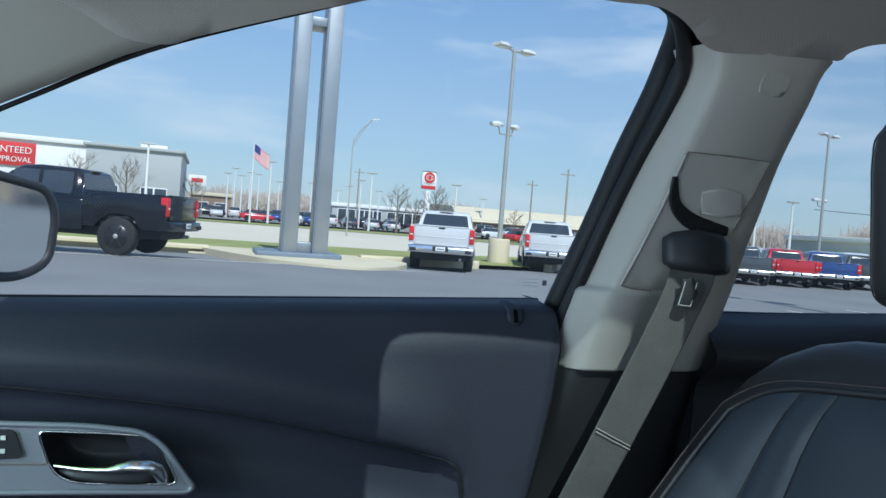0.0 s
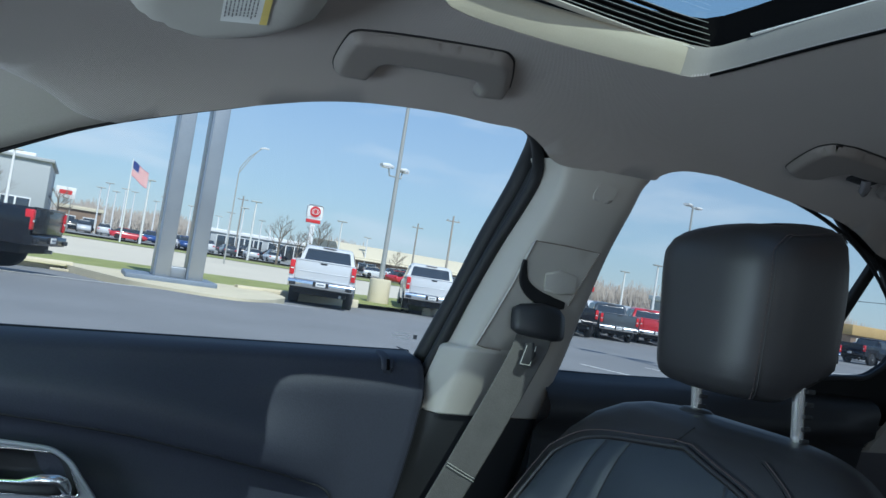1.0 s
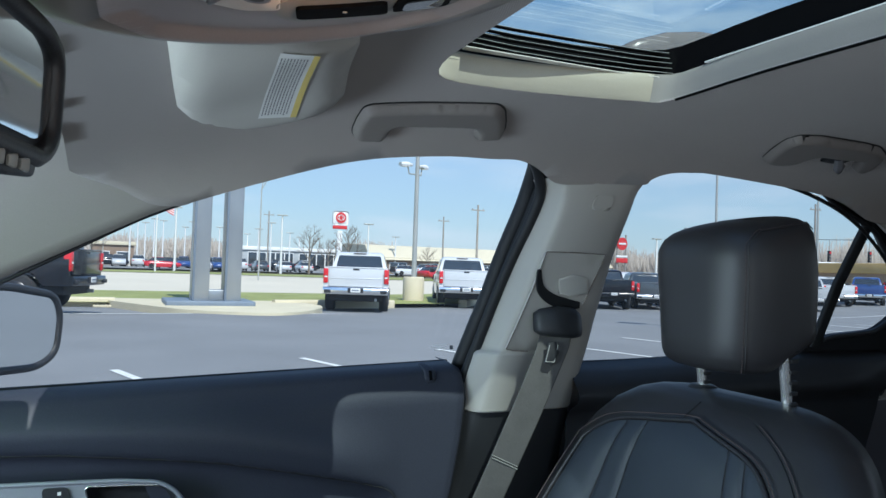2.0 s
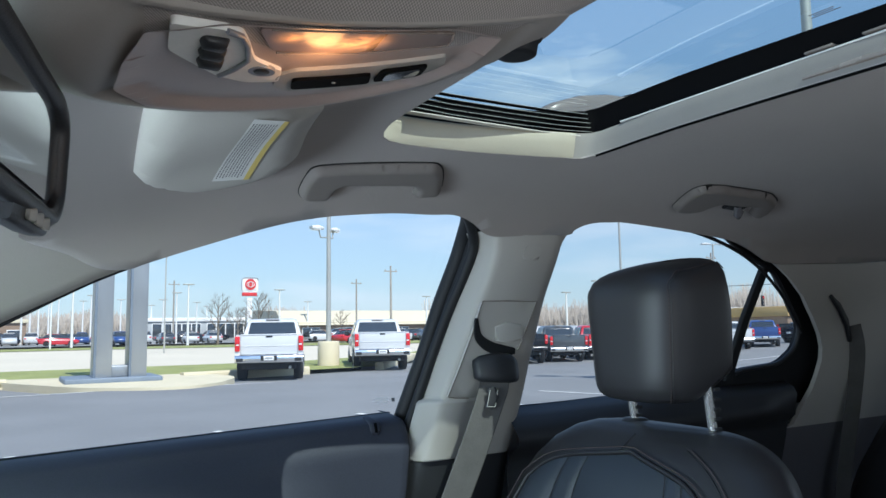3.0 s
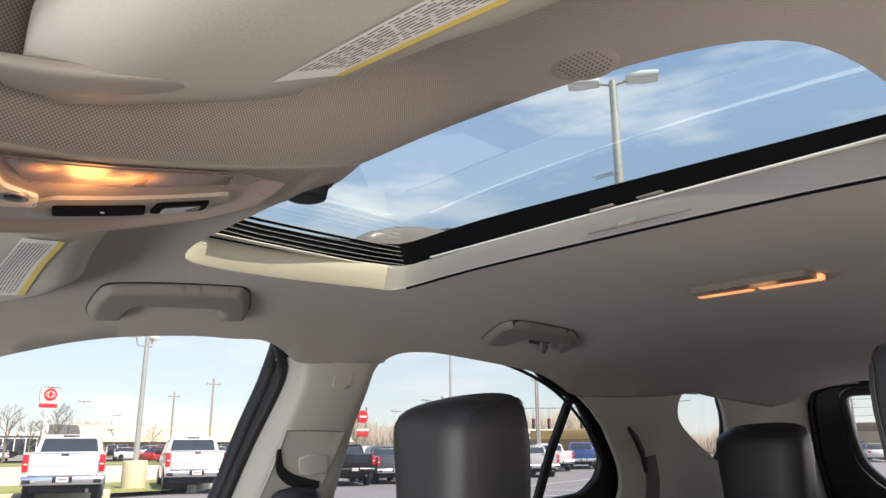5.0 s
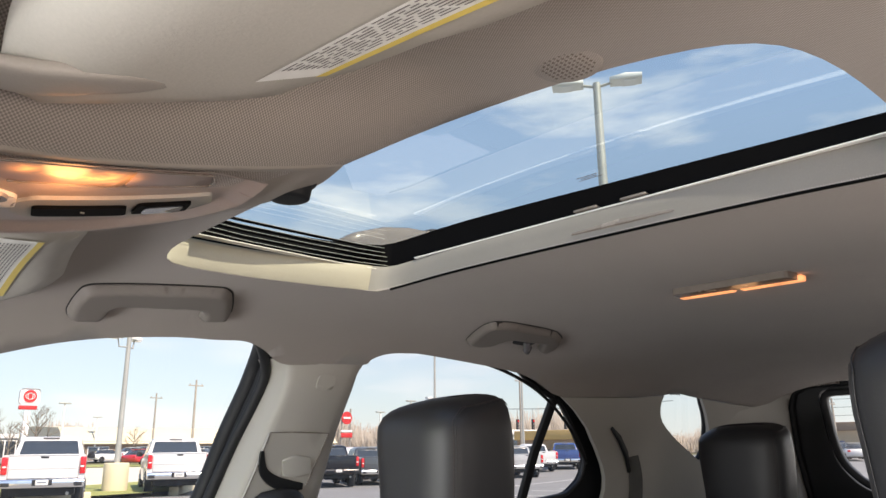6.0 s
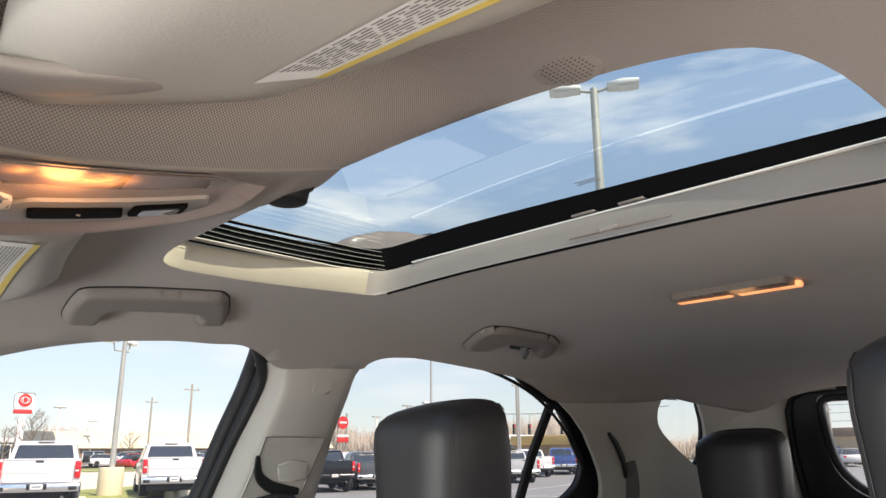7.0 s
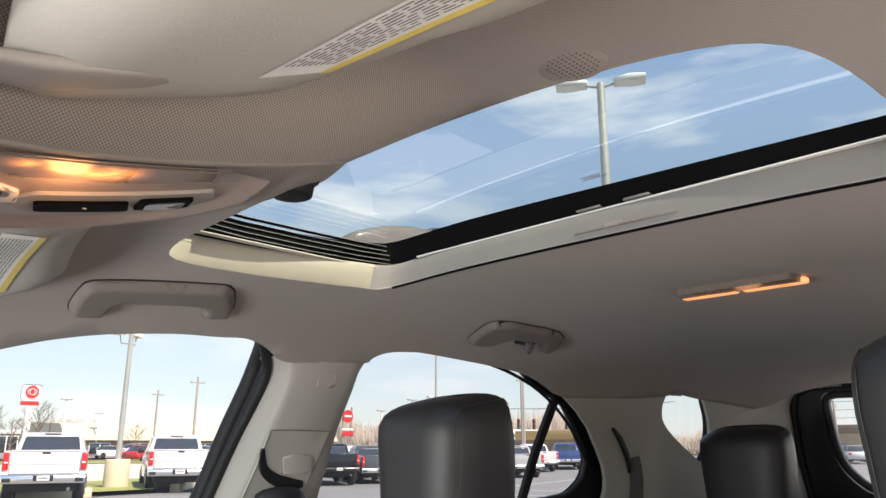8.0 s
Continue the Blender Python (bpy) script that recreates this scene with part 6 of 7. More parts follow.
top("traffic_island", apron, M_CONCRETE, "raised pale concrete island round the sign's foot", "traffic island", "structure")
drain = thing("storm_drain", "dark iron storm drain grate in the kerb", "drain")
part("frame", box(-0.42, 0.16, 23.50, 23.74, -0.13, -0.06, 0.01), M_CONCRETE, drain)
for k in range(5):
    part("grate_bar", box(-0.38 + 0.11 * k, -0.32 + 0.11 * k, 23.53, 23.70, -0.07, -0.052, 0.006), M_SEAL, drain)

# painted lines
U, V = Vector((0.956, 0.293, 0)), Vector((-0.293, 0.956, 0))


def stripe(a, b, wide=0.11):
    a, b = Vector((*a, 0.004)), Vector((*b, 0.004))
    n = (b - a).cross(Vector((0, 0, 1))).normalized() * wide / 2
    bm, last = bmesh.new(), None
    for k in range(25):
        p = a.lerp(b, k / 24)
        p.z = lie(p.x, p.y) + 0.008
        now = [bm.verts.new(p - n), bm.verts.new(p + n)]
        if last:
            bm.faces.new((last[0], last[1], now[1], now[0]))
        last = now
    top("parking_line", bm, M_LINE, "worn white painted parking line on the asphalt", "line", "structure", "parking lines", smooth=False)


for k in range(-4, 10):
    o = Vector((0.06, 9.42, 0)) + U * 2.57 * k
    stripe((o.x, o.y), ((o - V * 5.2).x, (o - V * 5.2).y))
stripe((-14, 18.0), (1.9, 19.1), 0.12)
stripe((4.95, 19.75), (16, 21.1), 0.12)
stripe((14, 20.2), (40, 26.8), 0.12)

# ---- sign pylon ----
pylon = thing("sign_pylon", "tall brushed metal sign frame with two square columns", "sign pylon")
part("plinth", box(1.42, 3.85, 21.35, 23.3, 0.0, 0.20, 0.04), M_SLATE, pylon, "blue-grey plinth")
part("foot_bar", box(2.3, 3.3, 21.75, 22.35, 0.20, 0.50, 0.02), M_STEEL, pylon)
for x0 in (2.12, 3.00):
    col = part("column", box(x0, x0 + 0.45, 21.55, 22.40, 0.19, 8.6, 0.015), M_STEEL, pylon, "square brushed metal column")
    part("column_edge", box(x0 - 0.012, x0 + 0.05, 21.53, 21.60, 0.20, 8.6, 0.006), M_SLATE, col)
part("cross_bar", box(2.55, 3.02, 21.62, 22.38, 6.72, 6.98, 0.015), M_STEEL, pylon)
part("cross_bar", box(2.0, 3.5, 21.52, 22.48, 8.4, 8.8, 0.02), M_STEEL, pylon)


# ---- vehicles ----
def wheel(parent, x, y, r, w, rim_mat, side):
    ty = part("wheel", tube([(x - side * w / 2, y, r), (x - side * w * 0.42, y, r), (x + side * w * 0.42, y, r), (x + side * w / 2, y, r)], [r * 0.90, r, r, r * 0.90], 24), M_TYRE, parent, "black tyre")
    part("rim", tube([(x + side * w * 0.40, y, r), (x + side * w * 0.53, y, r), (x + side * w * 0.54, y, r)], [r * 0.66, r * 0.62, r * 0.15], 16), rim_mat, ty, "wheel rim")
    part("hub", tube([(x + side * w * 0.54, y, r), (x + side * w * 0.60, y, r), (x + side * w * 0.61, y, r)], [r * 0.13, r * 0.12, r * 0.05], 12), M_POLE, ty, "bright hub cap")
    for k in range(6):
        a = math.pi * k / 3
        part("spoke", bar([(x + side * w * 0.55, y + math.cos(a) * r * 0.12, r + math.sin(a) * r * 0.12), (x + side * w * 0.55, y + math.cos(a) * r * 0.56, r + math.sin(a) * r * 0.56)], 0.02, 0.045 if rim_mat is M_RIM else 0.03, (1, 0, 0), sides=8), M_SEAL if rim_mat is M_RIM else M_TYRE, ty)


def pickup(paint_mat, label, rim_mat=None, bumper=None, lift=0.0):
    """A full-size crew-cab pickup; its tail at the origin, its nose towards +y."""
    rim_mat = rim_mat or M_RIM
    t = thing("pickup_truck", label, "truck", "parked trucks")
    W = 1.0
    sec = lambda w, zb, zt, y, r=0.10: [Vector((x, y, z)) for x, z in ((-w, zb), (-w - 0.015, (zb + zt) / 2), (-w + 0.01, zt - r), (-w + r, zt), (w - r, zt), (w - 0.01, zt - r), (w + 0.015, (zb + zt) / 2), (w, zb))]  # noqa: E731
    # bed: side walls, floor, front wall
    for s in (-1, 1):
        rows = []
        for y in np.linspace(0.02, 2.0, 22):
            arch = max(0.0, 1 - ((y - 1.17) / 0.56) ** 2) ** 0.5 * 0.42
            zb = max(0.56, 0.42 + arch + 0.04 if arch else 0.56)
            rows.append([Vector((s * x, y, z)) for x, z in ((W - 0.02, zb), (W + 0.012, 1.0), (W, 1.30), (W - 0.03, 1.40), (W - 0.13, 1.40), (W - 0.15, 1.30), (W - 0.15, zb))])
        part("bed_side", rings(rows), paint_mat, t)
    part("bed_floor", box(-0.88, 0.88, 0.03, 2.0, 0.74, 0.80, 0.01), M_BLACK, t)
    part("bed_front", box(-0.9, 0.9, 1.93, 2.0, 0.78, 1.40, 0.01), paint_mat, t)
    gate = part("tailgate", box(-0.84, 0.84, -0.02, 0.06, 0.80, 1.41, 0.025), paint_mat, t, "painted tailgate")
    part("spoiler_lip", box(-0.84, 0.84, -0.035, 0.05, 1.375, 1.415, 0.012), paint_mat, gate)
    part("crease", box(-0.80, 0.80, -0.028, -0.015, 1.04, 1.075, 0.006), paint_mat, gate)
    part("gate_handle", box(-0.10, 0.10, -0.03, -0.015, 1.31, 1.36, 0.006), M_BLACK, gate, "black tailgate handle")
    # cab and bonnet
    cab = [(2.0, 1.0, 0.46, 1.20), (2.06, 1.0, 0.46, 1.24), (3.0, 1.0, 0.46, 1.24), (4.05, 1.0, 0.46, 1.24), (4.25, 0.995, 0.50, 1.27), (5.0, 0.985, 0.55, 1.25), (5.55, 0.96, 0.55, 1.20), (5.80, 0.90, 0.55, 1.10), (5.86, 0.84, 0.58, 0.95)]
    part("body", rings([sec(w, zb, zt, y, 0.08) for y, w, zb, zt in cab]), paint_mat, t, "painted cab and bonnet")
    house = [(2.02, 0.96, 1.22), (2.04, 0.955, 1.25), (2.20, 0.80, 1.84), (2.36, 0.775, 1.90), (3.2, 0.77, 1.925), (3.62, 0.765, 1.89), (3.78, 0.77, 1.82), (4.48, 0.93, 1.24)]
    rows = []
    for y, w, z in house:
        rows.append([Vector((-0.965, y, 1.21)), Vector((-0.955, y, 1.25)), Vector((-w, y, max(z - 0.05, 1.26))), Vector((-w + 0.10, y, z)), Vector((w - 0.10, y, z)), Vector((w, y, max(z - 0.05, 1.26))), Vector((0.955, y, 1.25)), Vector((0.965, y, 1.21))])
    part("cab_roof", rings(rows), paint_mat, t)
    g = part("rear_window", sheet([(p.x, p.y) for p in rounded([(-0.80, 0.10), (0.80, 0.10), (0.70, 0.90), (-0.70, 0.90)], 0.06)], [], lambda u, v: Vector((u, 2.035 + 0.17 * v - 0.015, 1.25 + 0.60 * v)), 0.2, 0.01, lambda u, v: (0, 1, 0)), M_CARGLASS, t, "dark rear window")
    part("stop_lamp", box(-0.22, 0.22, 2.17, 2.24, 1.855, 1.885, 0.008), M_DIM, t)
    for s in (-1, 1):
        for y0, y1 in ((2.30, 3.05), (3.12, 3.95)):
            part("side_window", sheet([(p.x, p.y) for p in rounded([(y0, 0.05), (y1, 0.05), (y1 - (0.22 if y1 > 3.5 else 0.0), 0.92), (y0 + 0.03, 0.92)], 0.05)], [], lambda u, v: Vector((s * (0.972 - 0.165 * v), u, 1.25 + 0.60 * v)), 0.2, 0.01, lambda u, v: (-s, 0, 0)), M_CARGLASS, t)
        lampp = part("tail_lamp", box(s * 0.935 - 0.07, s * 0.935 + 0.075, -0.03, 0.16, 0.90, 1.35, 0.025), M_TAIL, t, "red tail lamp")
        part("reverse_lens", box(s * 0.925 - 0.045, s * 0.925 + 0.045, -0.034, -0.02, 1.075, 1.115, 0.005), M_LAMPWHITE, lampp)
        part("lamp_divider", box(s * 0.925 - 0.055, s * 0.925 + 0.055, -0.033, -0.02, 1.12, 1.135, 0.003), M_SEAL, lampp)
        part("door_mirror", bar([(s * 1.0, 3.92, 1.30), (s * 1.10, 3.92, 1.36), (s * 1.20, 3.90, 1.38)], [0.08, 0.20, 0.22], [0.06, 0.12, 0.10], (0, 0, 1)), M_BLACK, t, "black door mirror")
        part("door_handle", box(s * 1.005 - 0.015, s * 1.005 + 0.015, 2.9, 3.05, 1.10, 1.13, 0.006), M_BLACK, t)
        for y in (1.17, 4.90):
            wheel(t, s * 0.86, y, 0.41 + lift * 0.5, 0.29, rim_mat, s)
    bmat = bumper or M_CHROME
    part("bumper", rings([[Vector((x, y, z)) for y, z in ((0.10, 0.56), (-0.06 - 0.05 * (1 - (x / 1.02) ** 2), 0.56), (-0.10 - 0.05 * (1 - (x / 1.02) ** 2), 0.66), (-0.09 - 0.05 * (1 - (x / 1.02) ** 2), 0.78), (0.10, 0.79))] for x in np.linspace(-1.0, 1.0, 13)]), bmat, t, "rear bumper")
    part("plate_recess", box(-0.24, 0.24, -0.165, -0.12, 0.62, 0.77, 0.01), M_BLACK, t)
    pl_ = part("licence_plate", box(-0.15, 0.15, -0.175, -0.16, 0.63, 0.76, 0.004), M_LABEL, t, "pale plate with plain bars")
    part("plate_bar", box(-0.11, 0.11, -0.178, -0.174, 0.68, 0.715), M_SLATE, pl_)
    for s in (-1, 1):
        part("bumper_step", box(s * 0.86 - 0.10, s * 0.86 + 0.10, -0.155, -0.05, 0.60, 0.70, 0.015), M_BLACK, t)
    part("underbody", box(-0.80, 0.80, 0.2, 5.5, 0.34, 0.58, 0.03), M_SEAL, t)
    part("exhaust", tube([(0.62, 0.9, 0.42), (0.62, 0.05, 0.40)], 0.045, 10), M_POLE, t)
    part("axle", tube([(-0.8, 1.17, 0.41), (-0.1, 1.17, 0.41), (0.0, 1.17, 0.41), (0.1, 1.17, 0.41), (0.8, 1.17, 0.41)], [0.05, 0.05, 0.15, 0.05, 0.05], 10), M_SEAL, t)
    for ob in t.children:
        if lift and not ob.name.startswith(("wheel", "axle")):
            for each in (ob, *ob.children):
                each.data.transform(pose(0, 0, lift))
    return t


def put(base, x, y, az, label=None):
    """Stands a vehicle with its tail at (x, y), nose towards azimuth az (degrees from +y to +x)."""
    m = pose(x, y, lie(x, y), 0, 0, -az)
    base.matrix_world = m
    if label:
        base["label"] = label
    return base


white = put(pickup(P_WHITE, "white crew-cab pickup truck parked tail towards the lot"), 6.95, 21.75, 20.5)


def again(base, x, y, az, label):
    ob = copy_thing(base, pose(x, y, lie(x, y), 0, 0, -az))
    ob["label"] = label
    return ob


again(white, 11.95, 24.2, 21, "white crew-cab pickup truck parked tail towards the lot")
black = put(pickup(P_BLACK, "shiny black lifted pickup truck parked along the kerb", M_DARKRIM, P_BLACK, 0.10), -0.52, 19.4, -71)
again(black, 22.9, 29.9, 26, "black pickup truck in a row of parked trucks")
dark = put(pickup(P_DARK, "dark grey pickup truck with chrome bumper in a row of trucks"), 25.65, 30.0, 26)
put(pickup(P_RED, "bright red pickup truck in a row of parked trucks"), 28.6, 30.3, 27)
blue = put(pickup(P_BLUE, "dark blue pickup truck in a row of parked trucks"), 31.6, 30.6, 28)
again(dark, 34.6, 30.9, 28, "dark grey pickup truck in a row of parked trucks")
silver = put(pickup(P_SILVER, "silver pickup truck parked beyond the row of trucks"), 36.6, 29.2, 33)
again(white, 42.9, 32.8, 36, "white pickup truck at the lot's far edge")
again(blue, 46.2, 33.2, 50, "blue pickup truck at the lot's far edge")
again(black, 52.5, 35.6, 85, "black pickup truck at the lot's far edge")
for base, x, y, az, label in ((white, 31.2, 41.4, 203, "white pickup truck facing the lot in the second row"), (silver, 34.2, 41.6, 205, "silver pickup truck facing the lot in the second row"), (dark, 37.4, 42.0, 206, "dark grey pickup truck facing the lot in the second row"), (silver, 40.6, 42.2, 205, "silver pickup truck facing the lot in the second row"), (white, 43.6, 42.5, 208, "white pickup truck facing the lot in the second row")):
    again(base, x, y, az, label)


def car(paint_mat, label, tall=0.0):
    t = thing("car", label, "car", "cars in the dealers' lots")
    half = [(0.0, 0.80, 0.45, 0.80 + tall), (0.12, 0.86, 0.30, 0.92 + tall), (0.8, 0.90, 0.25, 0.98 + tall), (2.0, 0.91, 0.22, 0.95 + tall * 0.7), (3.3, 0.90, 0.22, 0.92 + tall * 0.7), (4.2, 0.86, 0.25, 0.78 + tall * 0.6), (4.5, 0.76, 0.40, 0.66 + tall * 0.4)]
    part("body", rings([[Vector((x, y, z)) for x, z in ((-w, zb), (-w - 0.02, (zb + zt) / 2), (-w + 0.05, zt), (w - 0.05, zt), (w + 0.02, (zb + zt) / 2), (w, zb))] for y, w, zb, zt in half]), paint_mat, t)
    roof = [(0.35 - tall * 0.6, 0.82, 0.94 + tall), (0.9 - tall, 0.66, 1.38 + tall), (1.5, 0.62, 1.45 + tall), (2.3, 0.62, 1.42 + tall), (3.2, 0.80, 0.92 + tall * 0.7)]
    part("window_band", rings([[Vector((-0.84, y, 0.90 + tall * 0.7)), Vector((-w, y, z)), Vector((w, y, z)), Vector((0.84, y, 0.90 + tall * 0.7))] for y, w, z in roof]), M_CARGLASS, t, "dark windows")
    part("roof", sheet([(-0.6, 0.95 - tall), (0.6, 0.95 - tall), (0.6, 2.3), (-0.6, 2.3)], [], lambda x, y: Vector((x, y, 1.44 + tall - 0.03 * abs(y - 1.6))), 0.4, 0.05, lambda x, y: (0, 0, 1)), paint_mat, t)
    for s in (-1, 1):
        part("tail_lamp", box(s * 0.70 - 0.12, s * 0.70 + 0.12, -0.03, 0.08, 0.68 + tall * 0.6, 0.84 + tall * 0.6, 0.01), M_TAIL, t)
        for y in (0.9, 3.6):
            part("wheel", tube([(s * 0.72, y, 0.33), (s * 0.93, y, 0.33)], 0.33, 14), M_TYRE, t)
    return t


random.seed(11)
bases = [car(P_WHITE, "white sedan in a dealer's lot"), car(P_SILVER, "silver crossover in a dealer's lot", 0.22), car(P_BLACK, "black crossover in a dealer's lot", 0.22), car(P_RED, "red sedan in a dealer's lot"), car(P_DARK, "dark grey sedan in a dealer's lot"), car(P_WHITE, "white crossover in a dealer's lot", 0.25), car(P_BLUE, "blue crossover in a dealer's lot", 0.22)]
spots = []
for row, (y0, x0, n) in enumerate(((104, -8, 17), (118, -14, 15), (135, 0, 12))):
    for k in range(n):
        if random.random() < 0.86:
            spots.append((x0 + 3.0 * k + random.uniform(-0.3, 0.3), y0 - 0.12 * 3 * k + random.uniform(-0.4, 0.4), random.choice((0, 90, 180, 90)) + random.uniform(-4, 4)))
for k in range(9):
    spots.append((30.5 + 3.1 * k, 72 + 1.8 * k + random.uniform(-1, 1), 60 + random.uniform(-9, 9)))
for k in range(8):
    spots.append((60 + 4.2 * k, 40 - 4.6 * k + random.uniform(-1, 1), 40 + random.uniform(-9, 9)))
for k in range(4):
    spots.append((74 + 4 * k, 22.0 + 2.0 * k, 70 + random.uniform(-20, 20)))
for k, (x, y, a) in enumerate(spots):
    b = bases[k] if k < len(bases) else bases[random.choice((0, 0, 1, 2, 3, 4, 5, 5, 6, 2, 4))]
    if k < len(bases):
        b.matrix_world = pose(x, y, 0, 0, 0, -a)
    else:
        copy_thing(b, pose(x, y, 0, 0, 0, -a))


# ---- lamp posts, poles, signs ----
def flood(parent, x, y, z, turn, size=0.5):
    c, s = math.cos(turn), math.sin(turn)
    h = part("lamp_head", bar([(x, y, z), (x + c * size * 0.5, y + s * size * 0.5, z + 0.03), (x + c * size, y + s * size, z + 0.02)], [size * 0.5, size * 0.62, size * 0.6], [0.10, 0.16, 0.12], (-s, c, 0.0), power=6), M_WHITEPOLE, parent, "pale box lamp head")
    part("lens", box(-0.16, 0.16, -0.16, 0.16, -0.012, 0.0), M_LAMPWHITE, h).matrix_world = pose(x + c * size * 0.6, y + s * size * 0.6, z - 0.06, 0, 0, math.degrees(turn))
    return h


def lamp_post(x, y, height, base=0.0, radius=0.09, lower=0.0, label="grey steel lamp post", mat=None, turn=0.4):
    t = thing("lamp_post", label, "lamp post", "lamp posts")
    mat = mat or M_POLE
    part("pole", tube([(x, y, base), (x, y, height * 0.5), (x, y, height)], [radius, radius * 0.85, radius * 0.65], 12), mat, t)
    if base:
        part("footing", tube([(x, y, lie(x, y)), (x, y, base - 0.04), (x, y, base)], [0.42, 0.42, 0.40], 24), M_CONCRETE, t, "round concrete footing")
    for a in (turn, turn + math.pi):
        part("arm", tube([(x, y, height - 0.1), (x + math.cos(a) * 0.35, y + math.sin(a) * 0.35, height - 0.02)], 0.035, 8), mat, t)
        flood(t, x + math.cos(a) * 0.3, y + math.sin(a) * 0.3, height, a, 0.72)
    if lower:
        for a in (turn + 0.3, turn + math.pi - 0.4):
            part("arm", tube([(x, y, lower - 0.35), (x + math.cos(a) * 0.35, y + math.sin(a) * 0.35, lower - 0.35), (x + math.cos(a) * 0.42, y + math.sin(a) * 0.42, lower - 0.05)], 0.028, 8), mat, t)
            flood(t, x + math.cos(a) * 0.25, y + math.sin(a) * 0.25, lower, a, 0.5)
    return t


lamp_post(10.95, 26.9, 8.3, 0.95, 0.10, lower=5.35, label="grey lamp post with flood lamps on a round concrete footing", turn=0.45)
lamp_post(13.55, 8.15, 9.50, 0.7, 0.135, label="pale steel lamp post with two box lamp heads", turn=-1.0)
lamp_post(36.0, 36.6, 8.6, 0.8, 0.10, lower=4.6, label="grey lamp post with flood lamps behind the trucks", turn=0.35)
lamp_post(55.0, 44.4, 8.6, 0.8, 0.11, label="grey lamp post with two lamp heads at the lot's edge", turn=-0.5)


def tall_pole(az, dist, height, mat, radius, label, name="light_pole", arm=True):
    x, y = -0.07 + dist * math.sin(radians(az)), -0.35 + dist * math.cos(radians(az))
    t = thing(name, label, "pole", "far poles")
    part("pole", tube([(x, y, 0), (x, y, height)], [radius, radius * 0.6], 8), mat, t)
    if arm:
        part("lamp_head", box(x - 0.6, x + 0.6, y - 0.2, y + 0.2, height - 0.05, height + 0.08, 0.03), M_POLE if mat is M_WHITEPOLE else mat, t)
    return t


random.seed(5)
for az, el, dist in ((-4.2, 4.1, 72), (4.35, 3.7, 88), (1.3, 2.6, 118), (1.8, 3.0, 120), (2.3, 2.5, 128), (2.9, 2.8, 126), (3.5, 2.7, 135), (5.0, 2.3, 140), (5.5, 2.7, 126), (6.1, 2.2, 140), (7.4, 2.4, 133), (8.1, 2.1, 140), (9.4, 2.0, 138), (10.2, 2.4, 120), (11.1, 2.9, 105), (11.9, 3.5, 88), (12.5, 2.2, 130), (18.4, 3.1, 92), (13.2, 1.9, 140), (20.5, 2.2, 120), (29.5, 2.5, 110), (33.5, 3.0, 95), (40.2, 2.6, 90), (42.5, 3.4, 80), (47.5, 3.2, 85)):
    tall_pole(az, dist, 1.37 + dist * math.tan(radians(el)), M_WHITEPOLE, 0.15, "slim white light pole in a dealer's lot")
for az, el, dist in ((26.85, 4.9, 75), (24.2, 3.9, 95), (10.9, 3.8, 110), (50.9, 5.2, 82), (72.3, 3.0, 80), (70.0, 2.4, 110)):
    x, y = dist * math.sin(radians(az)), dist * math.cos(radians(az))
    h = 1.37 + dist * math.tan(radians(el))
    t = thing("utility_pole", "weathered wooden utility pole with a cross arm", "pole", "utility poles")
    part("pole", tube([(x, y, 0), (x, y, h)], [0.14, 0.09], 8), M_WOODPOLE, t)
    part("cross_arm", box(x - 0.75, x + 0.75, y - 0.05, y + 0.05, h - 0.6, h - 0.5, 0.01), M_WOODPOLE, t)
    for dx in (-0.6, 0.0, 0.6):
        part("insulator", tube([(x + dx, y, h - 0.56), (x + dx, y, h - 0.36)], 0.05, 6), M_POLE, t)
# street lamp with a long arm beside the road
cob = thing("street_lamp", "slim street lamp with a long raised arm", "street lamp")
cx, cy = 54 * math.sin(radians(10.3)), 54 * math.cos(radians(10.3))
part("pole", tube([(cx, cy, 0), (cx, cy, 6.4), (cx + 0.05, cy, 6.9)], [0.06, 0.04, 0.035], 8), M_POLE, cob)
part("arm", tube([(cx + 0.05, cy, 6.9), (cx + 0.5, cy - 0.2, 7.7), (cx + 1.2, cy - 0.4, 8.4)], 0.030, 8), M_POLE, cob)
part("brace", tube([(cx + 0.02, cy, 6.5), (cx + 0.5, cy - 0.2, 7.45), (cx + 1.0, cy - 0.35, 8.2)], 0.03, 6), M_POLE, cob)
part("lamp_head", bar([(cx + 1.1, cy - 0.4, 8.42), (cx + 1.4, cy - 0.5, 8.5), (cx + 1.7, cy - 0.55, 8.48)], [0.1, 0.25, 0.12], 0.1, (0, 1, 0)), M_WHITEPOLE, cob)

# flag
flag = thing("flag", "striped red and white flag with a blue corner on a pole", "flag")
fx, fy, fz = 80 * math.sin(radians(3.05)), 80 * math.cos(radians(3.05)), 6.5
part("pole", tube([(fx - 0.05, fy, 0), (fx - 0.05, fy, 8.4)], [0.09, 0.05], 8), M_WHITEPOLE, flag)
wave = lambda u, v: Vector((fx + 1.55 * u, fy + 0.18 * math.sin(u * 5), fz + 1.75 - 1.1 * u + 0.0 * v - 1.5 * (1 - v) + 0.05 * math.sin(u * 7)))  # noqa: E731
for k in range(13):
    part("stripe", sheet([(0.0, 1 - (k + 1) / 13), (1, 1 - (k + 1) / 13), (1, 1 - k / 13), (0.0, 1 - k / 13)], [], wave, 0.12), M_RED if k % 2 == 0 else M_WHITEWALL, flag)
